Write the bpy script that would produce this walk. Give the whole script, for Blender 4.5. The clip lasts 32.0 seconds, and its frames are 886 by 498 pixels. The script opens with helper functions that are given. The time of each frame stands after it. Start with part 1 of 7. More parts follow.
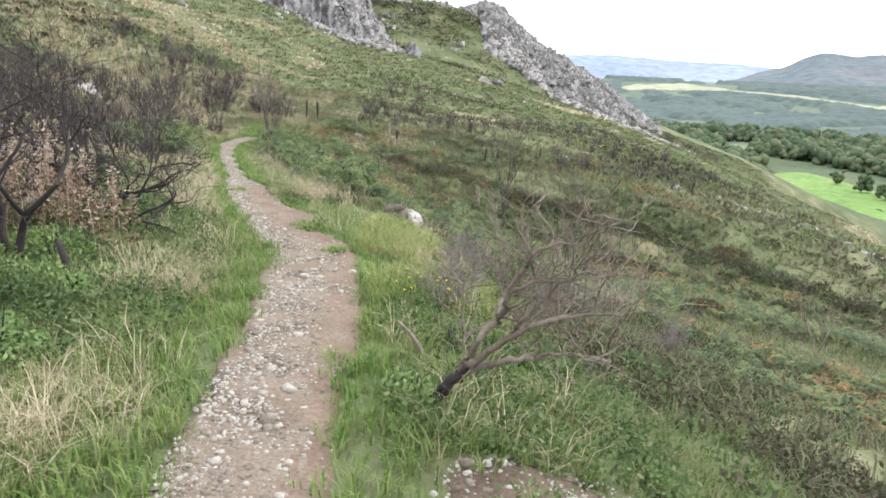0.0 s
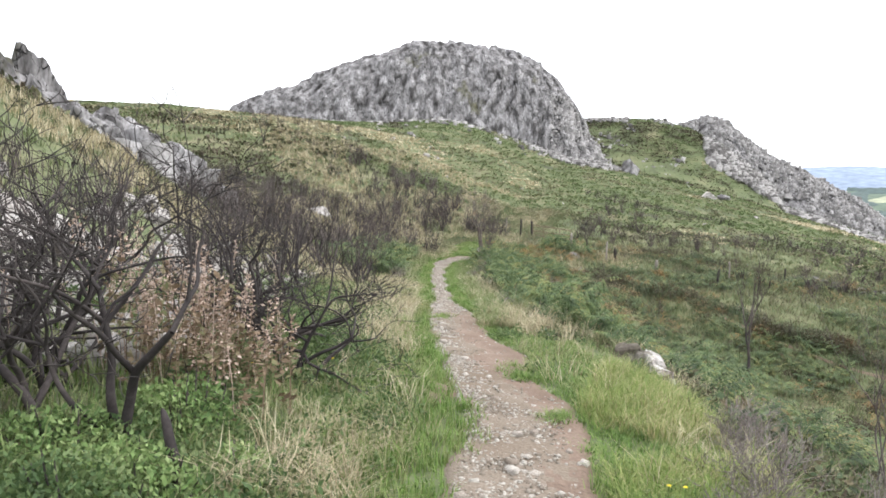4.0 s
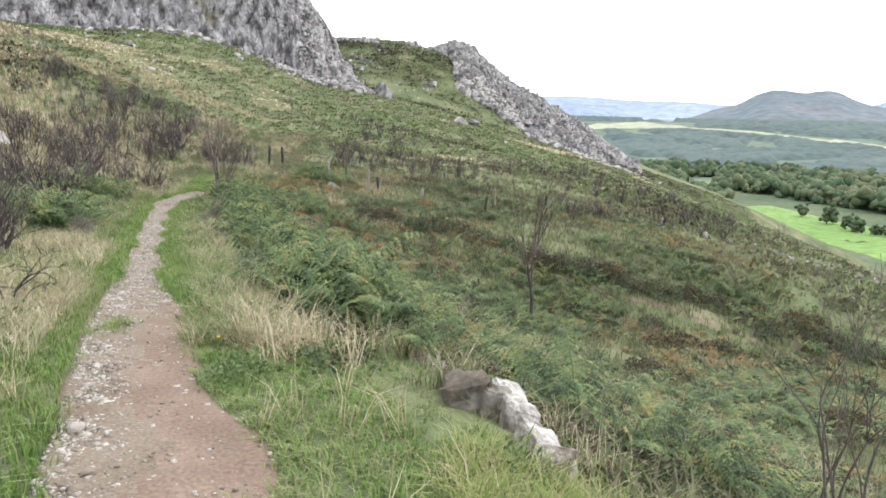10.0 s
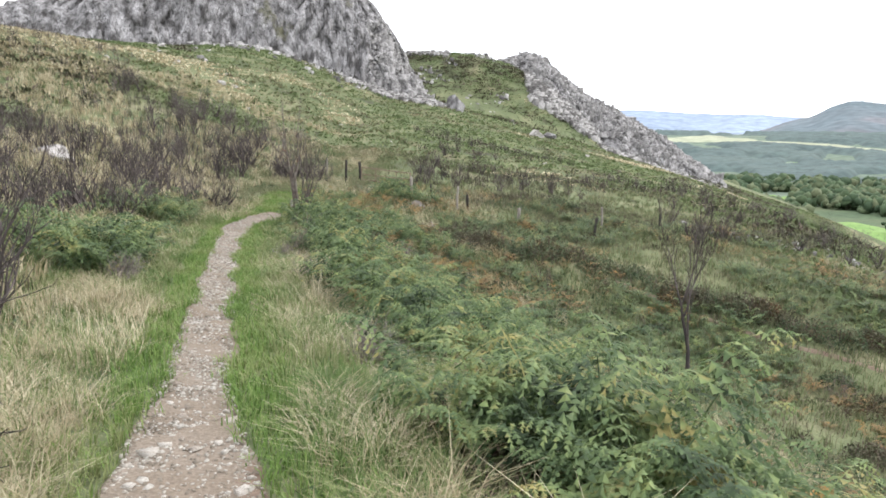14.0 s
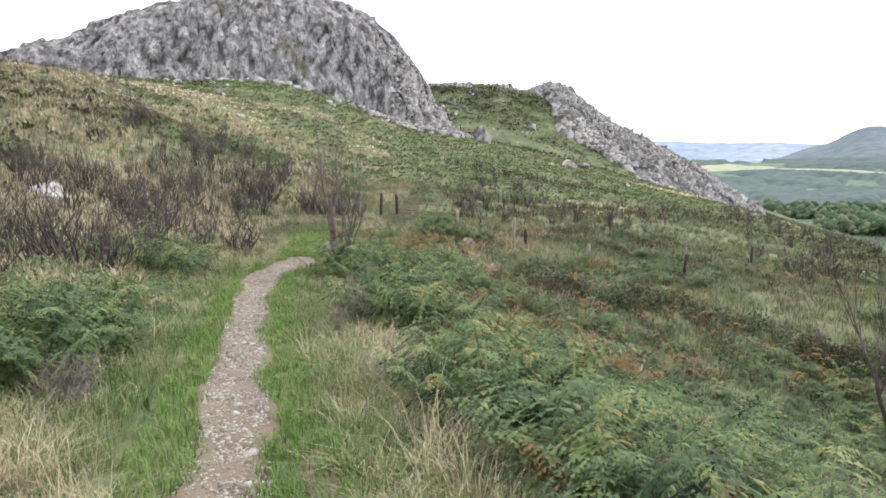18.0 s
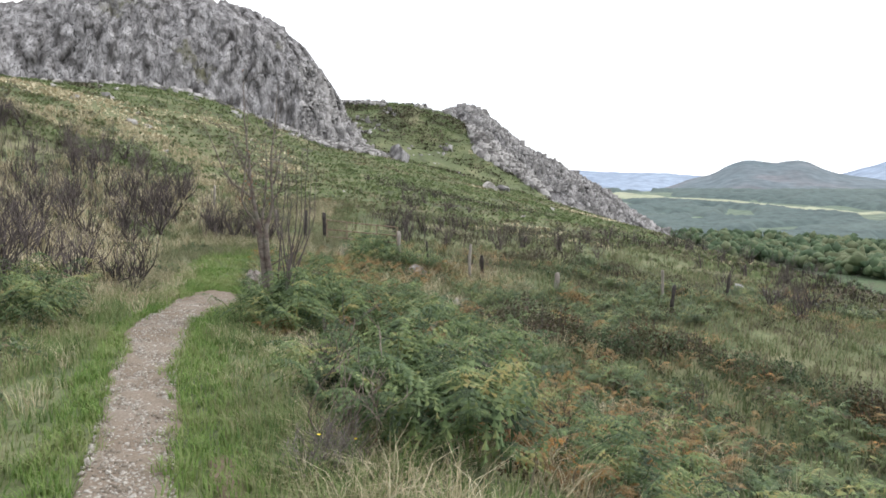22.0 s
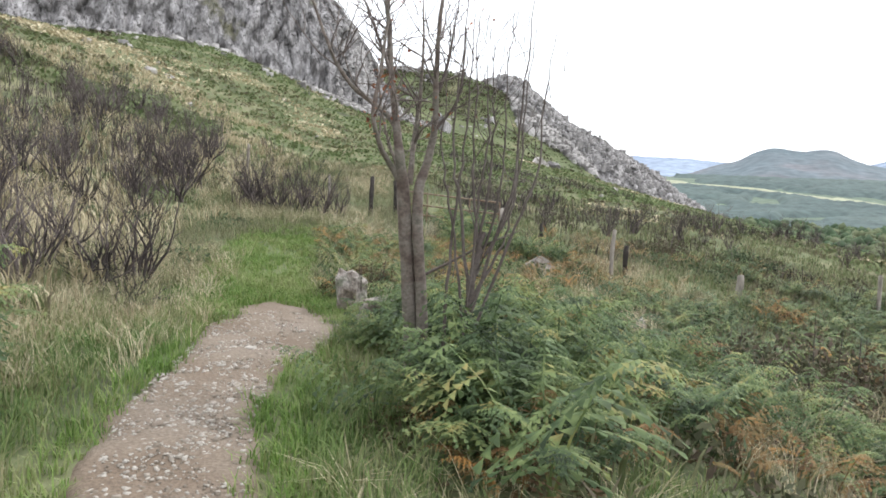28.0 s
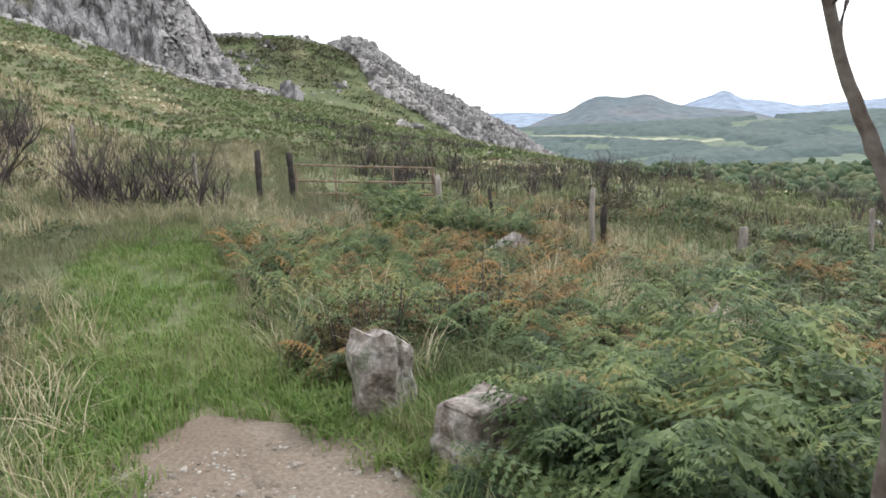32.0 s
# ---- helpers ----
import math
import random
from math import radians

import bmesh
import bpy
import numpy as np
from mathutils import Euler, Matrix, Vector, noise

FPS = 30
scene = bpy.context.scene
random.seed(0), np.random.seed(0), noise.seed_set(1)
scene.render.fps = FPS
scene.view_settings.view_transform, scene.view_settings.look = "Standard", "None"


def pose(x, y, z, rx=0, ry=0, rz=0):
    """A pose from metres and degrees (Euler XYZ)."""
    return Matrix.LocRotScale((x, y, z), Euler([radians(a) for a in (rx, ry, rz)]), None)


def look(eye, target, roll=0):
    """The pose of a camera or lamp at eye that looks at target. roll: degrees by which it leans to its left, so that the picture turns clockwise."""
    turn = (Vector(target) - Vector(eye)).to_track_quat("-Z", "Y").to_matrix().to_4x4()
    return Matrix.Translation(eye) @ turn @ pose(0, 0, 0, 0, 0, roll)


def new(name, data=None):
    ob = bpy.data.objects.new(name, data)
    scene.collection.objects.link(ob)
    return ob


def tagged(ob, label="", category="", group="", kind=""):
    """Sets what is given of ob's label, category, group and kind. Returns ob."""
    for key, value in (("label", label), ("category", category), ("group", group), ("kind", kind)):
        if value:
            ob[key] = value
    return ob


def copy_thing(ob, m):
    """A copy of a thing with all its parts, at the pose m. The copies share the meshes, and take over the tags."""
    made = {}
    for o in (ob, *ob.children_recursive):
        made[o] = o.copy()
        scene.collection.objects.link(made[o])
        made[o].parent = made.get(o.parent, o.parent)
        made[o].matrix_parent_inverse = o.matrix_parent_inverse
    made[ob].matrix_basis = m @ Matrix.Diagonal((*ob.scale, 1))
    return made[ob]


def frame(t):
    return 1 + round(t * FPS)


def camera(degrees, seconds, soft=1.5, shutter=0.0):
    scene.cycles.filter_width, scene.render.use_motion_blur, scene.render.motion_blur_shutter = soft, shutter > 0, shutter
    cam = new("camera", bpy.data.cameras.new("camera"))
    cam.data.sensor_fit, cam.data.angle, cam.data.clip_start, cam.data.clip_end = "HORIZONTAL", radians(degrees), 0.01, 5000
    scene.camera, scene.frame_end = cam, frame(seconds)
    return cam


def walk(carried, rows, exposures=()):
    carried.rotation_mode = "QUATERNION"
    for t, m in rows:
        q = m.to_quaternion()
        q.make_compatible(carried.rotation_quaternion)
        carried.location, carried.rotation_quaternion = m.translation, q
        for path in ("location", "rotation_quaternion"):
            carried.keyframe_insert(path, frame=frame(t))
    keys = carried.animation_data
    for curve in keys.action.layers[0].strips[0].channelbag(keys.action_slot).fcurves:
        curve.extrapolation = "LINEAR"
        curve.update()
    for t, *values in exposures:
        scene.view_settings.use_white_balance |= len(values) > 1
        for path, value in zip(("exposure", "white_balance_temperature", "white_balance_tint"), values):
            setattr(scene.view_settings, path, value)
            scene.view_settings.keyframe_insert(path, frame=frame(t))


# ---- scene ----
cam = camera(66.4, 32.0, soft=1.7)
PATH = [
    (0, (0.072, 0.044, 1.456), (0.085, 1.987, 0.983), 2.9),
    (0.5, (-0.091, 0.716, 1.366), (0.046, 2.639, 0.836), 5.0),
    (1, (-0.307, 1.379, 1.377), (-0.302, 3.322, 0.904), 4.8),
    (1.5, (-0.472, 1.802, 1.375), (-0.602, 3.76, 0.99), 6.2),
    (2, (-0.597, 2.109, 1.438), (-0.997, 4.039, 1.099), 6.7),
    (2.5, (-0.529, 2.225, 1.412), (-1.169, 4.112, 1.247), 4.7),
    (4.5, (-0.355, 2.007, 1.324), (-0.948, 3.91, 1.159), 0.8),
    (5, (-0.362, 1.887, 1.348), (-0.926, 3.793, 1.125), 0.9),
    (5.5, (-0.266, 2.051, 1.334), (-0.703, 3.983, 1.059), 0.5),
    (6, (-0.273, 2.382, 1.289), (-0.337, 4.341, 0.888), 1.0),
    (6.5, (-0.367, 2.835, 1.272), (-0.114, 4.772, 0.844), 2.7),
    (7, (-0.483, 3.428, 1.272), (-0.271, 5.364, 0.82), 1.1),
    (7.5, (-0.597, 3.948, 1.237), (-0.395, 5.897, 0.835), 0.6),
    (8, (-0.705, 4.628, 1.218), (-0.586, 6.586, 0.827), -0.4),
    (8.5, (-0.789, 5.199, 1.213), (-0.641, 7.156, 0.824), 1.5),
    (9, (-0.931, 5.804, 1.192), (-0.733, 7.756, 0.806), 1.9),
    (9.5, (-1.024, 6.336, 1.189), (-0.991, 8.306, 0.843), 0.9),
    (10, (-1.167, 6.868, 1.151), (-1.066, 8.835, 0.801), 1.6),
    (10.5, (-1.256, 7.37, 1.084), (-1.269, 9.334, 0.707), 0.2),
    (11, (-1.485, 7.844, 1.053), (-1.548, 9.781, 0.562), 0.5),
    (11.5, (-1.679, 8.328, 1.049), (-1.747, 10.267, 0.563), 1.1),
    (12, (-1.929, 8.869, 1.038), (-2.042, 10.821, 0.614), 0.9),
    (12.5, (-2.199, 9.399, 1.005), (-2.257, 11.367, 0.655), 2.0),
    (13, (-2.41, 9.972, 0.954), (-2.486, 11.944, 0.628), 1.1),
    (13.5, (-2.601, 10.484, 0.902), (-2.655, 12.459, 0.591), 1.3),
    (14, (-2.737, 11.116, 0.899), (-2.813, 13.09, 0.59), 1.1),
    (14.5, (-2.855, 11.603, 0.915), (-3.153, 13.557, 0.614), -0.1),
    (16.5, (-3.641, 13.901, 0.74), (-3.806, 15.878, 0.489), 2.4),
    (17, (-3.902, 14.46, 0.686), (-4.091, 16.435, 0.434), 1.3),
    (17.5, (-4.124, 14.954, 0.637), (-4.105, 16.942, 0.412), 1.0),
    (18, (-4.384, 15.506, 0.597), (-4.513, 17.491, 0.39), -0.3),
    (18.5, (-4.617, 15.965, 0.583), (-4.557, 17.954, 0.387), 0.1),
    (19, (-4.864, 16.545, 0.529), (-4.839, 18.537, 0.347), -0.5),
    (19.5, (-5.042, 17.07, 0.489), (-5.018, 19.056, 0.255), -0.6),
    (20, (-5.286, 17.681, 0.453), (-5.201, 19.665, 0.213), -1.7),
    (20.5, (-5.451, 18.263, 0.423), (-5.562, 20.253, 0.253), -3.7),
    (21, (-5.644, 18.844, 0.403), (-5.451, 20.827, 0.226), -1.6),
    (21.5, (-5.772, 19.387, 0.339), (-5.687, 21.379, 0.184), -2.7),
    (22, (-5.951, 19.819, 0.34), (-5.795, 21.808, 0.202), 0.8),
    (22.5, (-6.145, 20.332, 0.315), (-6.006, 22.323, 0.183), -1.6),
    (23, (-6.305, 20.83, 0.3), (-6.424, 22.822, 0.162), -3.3),
    (23.5, (-6.49, 21.343, 0.261), (-6.484, 23.33, 0.032), -2.3),
    (24, (-6.762, 21.915, 0.227), (-6.886, 23.901, 0.028), -1.0),
    (24.5, (-6.992, 22.397, 0.203), (-7.061, 24.378, -0.066), 0.4),
    (25, (-7.189, 22.941, 0.159), (-7.251, 24.929, -0.043), 0.1),
    (25.5, (-7.324, 23.354, 0.14), (-7.291, 25.349, -0.002), 0.7),
    (27.5, (-7.883, 25.859, -0.026), (-7.804, 27.842, -0.279), 1.1),
    (28, (-8.134, 26.444, -0.055), (-8.026, 28.431, -0.258), 2.7),
    (28.5, (-8.375, 26.984, -0.051), (-8.248, 28.973, -0.224), 3.2),
    (29, (-8.578, 27.527, -0.069), (-8.551, 29.523, -0.191), 2.5),
    (29.5, (-8.771, 28.065, -0.081), (-8.602, 30.054, -0.205), 3.0),
    (30, (-8.913, 28.687, -0.105), (-8.731, 30.675, -0.227), 1.7),
    (30.5, (-9.071, 29.25, -0.14), (-8.81, 31.229, -0.269), 1.5),
    (31, (-9.172, 29.767, -0.136), (-8.774, 31.719, -0.306), -1.0),
    (31.5, (-9.231, 30.187, -0.139), (-8.82, 32.137, -0.31), -2.4),
    (32, (-9.339, 30.638, -0.174), (-8.816, 32.546, -0.47), -2.5),
]
walk(cam, [(t, look(e, g, r)) for t, e, g, r in PATH], exposures=[(0, 0.76), (2, 0.84), (4.5, 0.7), (7, 0.62), (9, 0.7), (13, 0.7), (17, 0.66), (19, 0.48), (23.5, 0.36), (25, 0.6), (29, 0.52), (32, 0.4)])

# ---- sky and sun: a bright overcast day ----
world = bpy.data.worlds.new("sky")
scene.world = world
world.use_nodes = True
wn, wl = world.node_tree.nodes, world.node_tree.links
sky = wn.new("ShaderNodeTexSky")
sky.sky_type, sky.sun_disc = "NISHITA", False
sky.sun_elevation, sky.sun_rotation = radians(48), radians(60)
cloud = wn.new("ShaderNodeTexNoise")
cloud.inputs["Scale"].default_value, cloud.inputs["Detail"].default_value = 2.2, 5
ramp = wn.new("ShaderNodeValToRGB")
ramp.color_ramp.elements[0].position, ramp.color_ramp.elements[0].color = 0.3, (10.5, 10.9, 11.6, 1)
ramp.color_ramp.elements[1].position, ramp.color_ramp.elements[1].color = 0.7, (13.5, 13.5, 13.6, 1)
cover = wn.new("ShaderNodeMix")
cover.data_type = "RGBA"
cover.inputs[0].default_value = 0.9
wl.new(wn.new("ShaderNodeTexCoord").outputs["Generated"], cloud.inputs["Vector"])
wl.new(cloud.outputs["Fac"], ramp.inputs["Fac"])
wl.new(sky.outputs["Color"], cover.inputs[6])
wl.new(ramp.outputs["Color"], cover.inputs[7])
wl.new(cover.outputs[2], wn["Background"].inputs["Color"])
wn["Background"].inputs["Strength"].default_value = 0.12
sun = new("sun", bpy.data.lights.new("sun", "SUN"))
sun.data.energy, sun.data.angle, sun.data.color = 1.3, radians(14), (1.0, 0.96, 0.9)
sun.matrix_world = look((60, 30, 70), (0, 0, 0))


# ---- materials ----
def grain(name, cols, scale=2.0, fine=30.0, rough=0.9, bump=0.4, island=0.0, obj=0.0, through_light=0.0, depth=0.02, stretch=(1, 1, 1), spec=0.2, spread=(0.3, 0.7), dark=0.75):
    """A surface of several colours in patches, with fine grain, relief and, on loose pieces, a shade of their own."""
    m = bpy.data.materials.new(name)
    m.use_nodes = True
    n, l = m.node_tree.nodes, m.node_tree.links
    b = n["Principled BSDF"]
    co = n.new("ShaderNodeTexCoord")
    mp = n.new("ShaderNodeMapping")
    mp.inputs["Scale"].default_value = stretch
    l.new(co.outputs["Object"], mp.inputs["Vector"])
    big = n.new("ShaderNodeTexNoise")
    big.inputs["Scale"].default_value, big.inputs["Detail"].default_value = scale, 6
    l.new(mp.outputs[0], big.inputs["Vector"])
    fac = big.outputs["Fac"]
    rp = n.new("ShaderNodeValToRGB")
    while len(rp.color_ramp.elements) < len(cols):
        rp.color_ramp.elements.new(0.5)
    for k, c in enumerate(cols):
        e = rp.color_ramp.elements[k]
        e.position = spread[0] + (spread[1] - spread[0]) * k / max(1, len(cols) - 1)
        e.color = (*c, 1)
    if island or obj:
        src = n.new("ShaderNodeNewGeometry").outputs["Random Per Island"] if island else n.new("ShaderNodeObjectInfo").outputs["Random"]
        mx = n.new("ShaderNodeMath")
        mx.operation = "MULTIPLY_ADD"
        mx.inputs[1].default_value = (island or obj)
        l.new(src, mx.inputs[0])
        sub = n.new("ShaderNodeMath")
        sub.operation = "SUBTRACT"
        sub.inputs[1].default_value = (island or obj) / 2
        l.new(fac, mx.inputs[2])
        l.new(mx.outputs[0], sub.inputs[0])
        fac = sub.outputs[0]
    l.new(fac, rp.inputs["Fac"])
    small = n.new("ShaderNodeTexNoise")
    small.inputs["Scale"].default_value, small.inputs["Detail"].default_value = fine, 4
    l.new(mp.outputs[0], small.inputs["Vector"])
    val = n.new("ShaderNodeMapRange")
    val.inputs[1].default_value, val.inputs[2].default_value = 0.3, 0.7
    val.inputs[3].default_value, val.inputs[4].default_value = dark, 2 - dark
    l.new(small.outputs["Fac"], val.inputs[0])
    hsv = n.new("ShaderNodeHueSaturation")
    l.new(rp.outputs["Color"], hsv.inputs["Color"])
    l.new(val.outputs[0], hsv.inputs["Value"])
    l.new(hsv.outputs["Color"], b.inputs["Base Color"])
    b.inputs["Roughness"].default_value = rough
    b.inputs["Specular IOR Level"].default_value = spec
    if bump:
        bp = n.new("ShaderNodeBump")
        bp.inputs["Strength"].default_value, bp.inputs["Distance"].default_value = bump, depth
        l.new(small.outputs["Fac"], bp.inputs["Height"])
        l.new(bp.outputs[0], b.inputs["Normal"])
    if through_light:
        tr = n.new("ShaderNodeBsdfTranslucent")
        l.new(hsv.outputs["Color"], tr.inputs["Color"])
        mix = n.new("ShaderNodeMixShader")
        mix.inputs[0].default_value = through_light
        l.new(b.outputs[0], mix.inputs[1])
        l.new(tr.outputs[0], mix.inputs[2])
        l.new(mix.outputs[0], n["Material Output"].inputs["Surface"])
    return m


TURF = grain("turf", [(0.072, 0.076, 0.049), (0.105, 0.128, 0.063), (0.140, 0.152, 0.080), (0.221, 0.203, 0.130)], 0.3, 7, 0.95, 0.7, depth=0.06)
GRAVEL = grain("gravel_soil", [(0.155, 0.119, 0.090), (0.191, 0.155, 0.123), (0.216, 0.180, 0.148)], 1.4, 45, 0.95, 0.8, depth=0.015)
PEBBLE = grain("pebble", [(0.172, 0.146, 0.119), (0.278, 0.252, 0.218), (0.364, 0.344, 0.311)], 6, 60, 0.85, 0.3, island=0.9, depth=0.004)
STONE_OBJ = grain("path_stone", [(0.211, 0.176, 0.145), (0.299, 0.264, 0.229), (0.405, 0.378, 0.343)], 6, 40, 0.85, 0.4, obj=0.8, depth=0.006)
GRASS = grain("grass_blade", [(0.098, 0.162, 0.051), (0.157, 0.225, 0.075), (0.196, 0.250, 0.098), (0.274, 0.265, 0.150)], 0.8, 20, 0.6, 0, island=0.5, through_light=0.3)
TUSSOCK = grain("tussock_blade", [(0.170, 0.245, 0.066), (0.235, 0.305, 0.090), (0.320, 0.340, 0.141), (0.420, 0.380, 0.210)], 0.9, 20, 0.6, 0, island=0.6, through_light=0.3)
LAWN = grain("verge_blade", [(0.110, 0.191, 0.046), (0.155, 0.251, 0.061), (0.201, 0.282, 0.087), (0.246, 0.273, 0.123)], 0.8, 20, 0.6, 0, island=0.5, through_light=0.3)
PINK = grain("seed_heads", [(0.280, 0.200, 0.150), (0.420, 0.320, 0.260), (0.550, 0.440, 0.380)], 1.2, 14, 0.8, 0, island=0.6, through_light=0.2)
STRAW = grain("dry_grass", [(0.337, 0.286, 0.178), (0.470, 0.408, 0.279), (0.582, 0.521, 0.379)], 0.9, 20, 0.7, 0, island=0.6, through_light=0.25)
MOOR = grain("moor_grass", [(0.108, 0.137, 0.063), (0.162, 0.191, 0.092), (0.235, 0.235, 0.139), (0.157, 0.137, 0.098)], 0.35, 12, 0.8, 0, island=0.5, through_light=0.25)
FERN = grain("bracken", [(0.030, 0.048, 0.024), (0.062, 0.100, 0.046), (0.120, 0.172, 0.072), (0.190, 0.245, 0.098), (0.300, 0.265, 0.105)], 2.6, 14, 0.55, 0, island=0.08, through_light=0.3, spread=(0.34, 0.68))
RUST = grain("brown_bracken", [(0.11, 0.07, 0.04), (0.22, 0.13, 0.055), (0.23, 0.18, 0.09), (0.38, 0.20, 0.065)], 3.0, 14, 0.7, 0, island=0.06, through_light=0.25, spread=(0.34, 0.66))
WITHERED = grain("withered_herb", [(0.12, 0.085, 0.055), (0.20, 0.145, 0.095), (0.16, 0.17, 0.085), (0.27, 0.20, 0.14)], 1.4, 16, 0.8, 0, island=0.6, through_light=0.2)
HEATH = grain("heather", [(0.060, 0.066, 0.040), (0.096, 0.101, 0.058), (0.121, 0.096, 0.074)], 0.8, 14, 0.85, 0, island=0.5, through_light=0.1)
BURNT = grain("burnt_wood", [(0.044, 0.037, 0.037), (0.082, 0.068, 0.066), (0.146, 0.124, 0.118)], 3, 40, 0.85, 0.4, obj=0.5, depth=0.005)
DRYWOOD = grain("bleached_wood", [(0.10, 0.08, 0.07), (0.20, 0.165, 0.14), (0.32, 0.28, 0.24)], 4, 40, 0.85, 0.4, depth=0.005)
BARK = grain("tree_bark", [(0.094, 0.071, 0.063), (0.150, 0.122, 0.107), (0.199, 0.175, 0.158), (0.142, 0.134, 0.110)], 6.0, 38, 0.75, 0.6, depth=0.005, stretch=(1, 1, 1.2), dark=0.7)
TWIGBARK = grain("young_bark", [(0.091, 0.073, 0.067), (0.143, 0.118, 0.110), (0.206, 0.177, 0.165)], 3.0, 30, 0.75, 0.4, depth=0.003)
POST = grain("weathered_post", [(0.16, 0.14, 0.12), (0.26, 0.235, 0.21), (0.34, 0.31, 0.28)], 4, 30, 0.9, 0.5, stretch=(1, 1, 0.2), depth=0.006)
CHAR = grain("charred_post", [(0.02, 0.018, 0.017), (0.045, 0.04, 0.038), (0.08, 0.07, 0.065)], 5, 30, 0.9, 0.5, depth=0.006)
ROCK = grain("quartzite", [(0.063, 0.059, 0.059), (0.140, 0.135, 0.137), (0.214, 0.207, 0.211), (0.274, 0.266, 0.272), (0.348, 0.340, 0.345)], 0.95, 5, 0.85, 0.6, depth=0.06, stretch=(1, 1, 0.32), dark=0.6, spread=(0.35, 0.66))
PALE = grain("pale_rock", [(0.223, 0.203, 0.189), (0.343, 0.323, 0.309), (0.464, 0.450, 0.437)], 2.5, 18, 0.85, 0.6, depth=0.03, dark=0.65)
SLABROCK = grain("pale_slab", [(0.148, 0.126, 0.111), (0.252, 0.229, 0.211), (0.340, 0.322, 0.303), (0.414, 0.400, 0.385)], 4.0, 24, 0.8, 0.8, depth=0.02, dark=0.6, spread=(0.34, 0.64))
MOSSROCK = grain("lichened_rock", [(0.139, 0.115, 0.098), (0.251, 0.216, 0.196), (0.327, 0.300, 0.279), (0.174, 0.181, 0.139)], 5.0, 26, 0.85, 0.9, depth=0.03, dark=0.55, spread=(0.36, 0.62))
SCREE = grain("scree", [(0.095, 0.090, 0.088), (0.212, 0.204, 0.201), (0.340, 0.330, 0.324)], 0.4, 4, 0.9, 0.4, island=0.8, depth=0.03)


def cracked(m, scale, stretch, deep, width=0.2, shade=(0.075, 0.071, 0.062)):
    """Adds upright joints to a rock: narrow clefts between cells, sunk in the relief; the shade and dark growth in them
    are put into the colour.
    """
    n, l = m.node_tree.nodes, m.node_tree.links
    co, mp = n.new("ShaderNodeTexCoord"), n.new("ShaderNodeMapping")
    mp.inputs["Scale"].default_value = stretch
    l.new(co.outputs["Object"], mp.inputs["Vector"])
    wob = n.new("ShaderNodeTexNoise")
    wob.inputs["Scale"].default_value = scale * 1.3
    l.new(mp.outputs[0], wob.inputs["Vector"])
    add = n.new("ShaderNodeMix")
    add.data_type, add.blend_type = "RGBA", "ADD"
    add.inputs[0].default_value = 0.5
    l.new(mp.outputs[0], add.inputs[6])
    l.new(wob.outputs["Color"], add.inputs[7])
    vo = n.new("ShaderNodeTexVoronoi")
    vo.feature = "DISTANCE_TO_EDGE"
    vo.inputs["Scale"].default_value = scale
    l.new(add.outputs[2], vo.inputs["Vector"])
    mr = n.new("ShaderNodeMapRange")
    mr.inputs[1].default_value, mr.inputs[3].default_value = 0.0, 0.0
    some = n.new("ShaderNodeTexNoise")
    some.inputs["Scale"].default_value, some.inputs["Detail"].default_value = scale * 0.7, 3
    l.new(co.outputs["Object"], some.inputs["Vector"])
    wide = n.new("ShaderNodeMapRange")
    wide.inputs[1].default_value, wide.inputs[2].default_value = 0.38, 0.66
    wide.inputs[3].default_value, wide.inputs[4].default_value = 0.004, width
    l.new(some.outputs["Fac"], wide.inputs[0])
    l.new(wide.outputs[0], mr.inputs[2])
    l.new(vo.outputs["Distance"], mr.inputs[0])
    b = n["Principled BSDF"]
    col = b.inputs["Base Color"].links[0].from_socket
    mul = n.new("ShaderNodeMix")
    mul.data_type = "RGBA"
    l.new(mr.outputs[0], mul.inputs[0])
    mul.inputs[6].default_value = (*shade, 1)
    l.new(col, mul.inputs[7])
    l.new(mul.outputs[2], b.inputs["Base Color"])
    bp = n.new("ShaderNodeBump")
    bp.inputs["Strength"].default_value, bp.inputs["Distance"].default_value = 1.0, deep
    l.new(mr.outputs[0], bp.inputs["Height"])
    l.new(b.inputs["Normal"].links[0].from_socket, bp.inputs["Normal"])
    l.new(bp.outputs[0], b.inputs["Normal"])
    return m


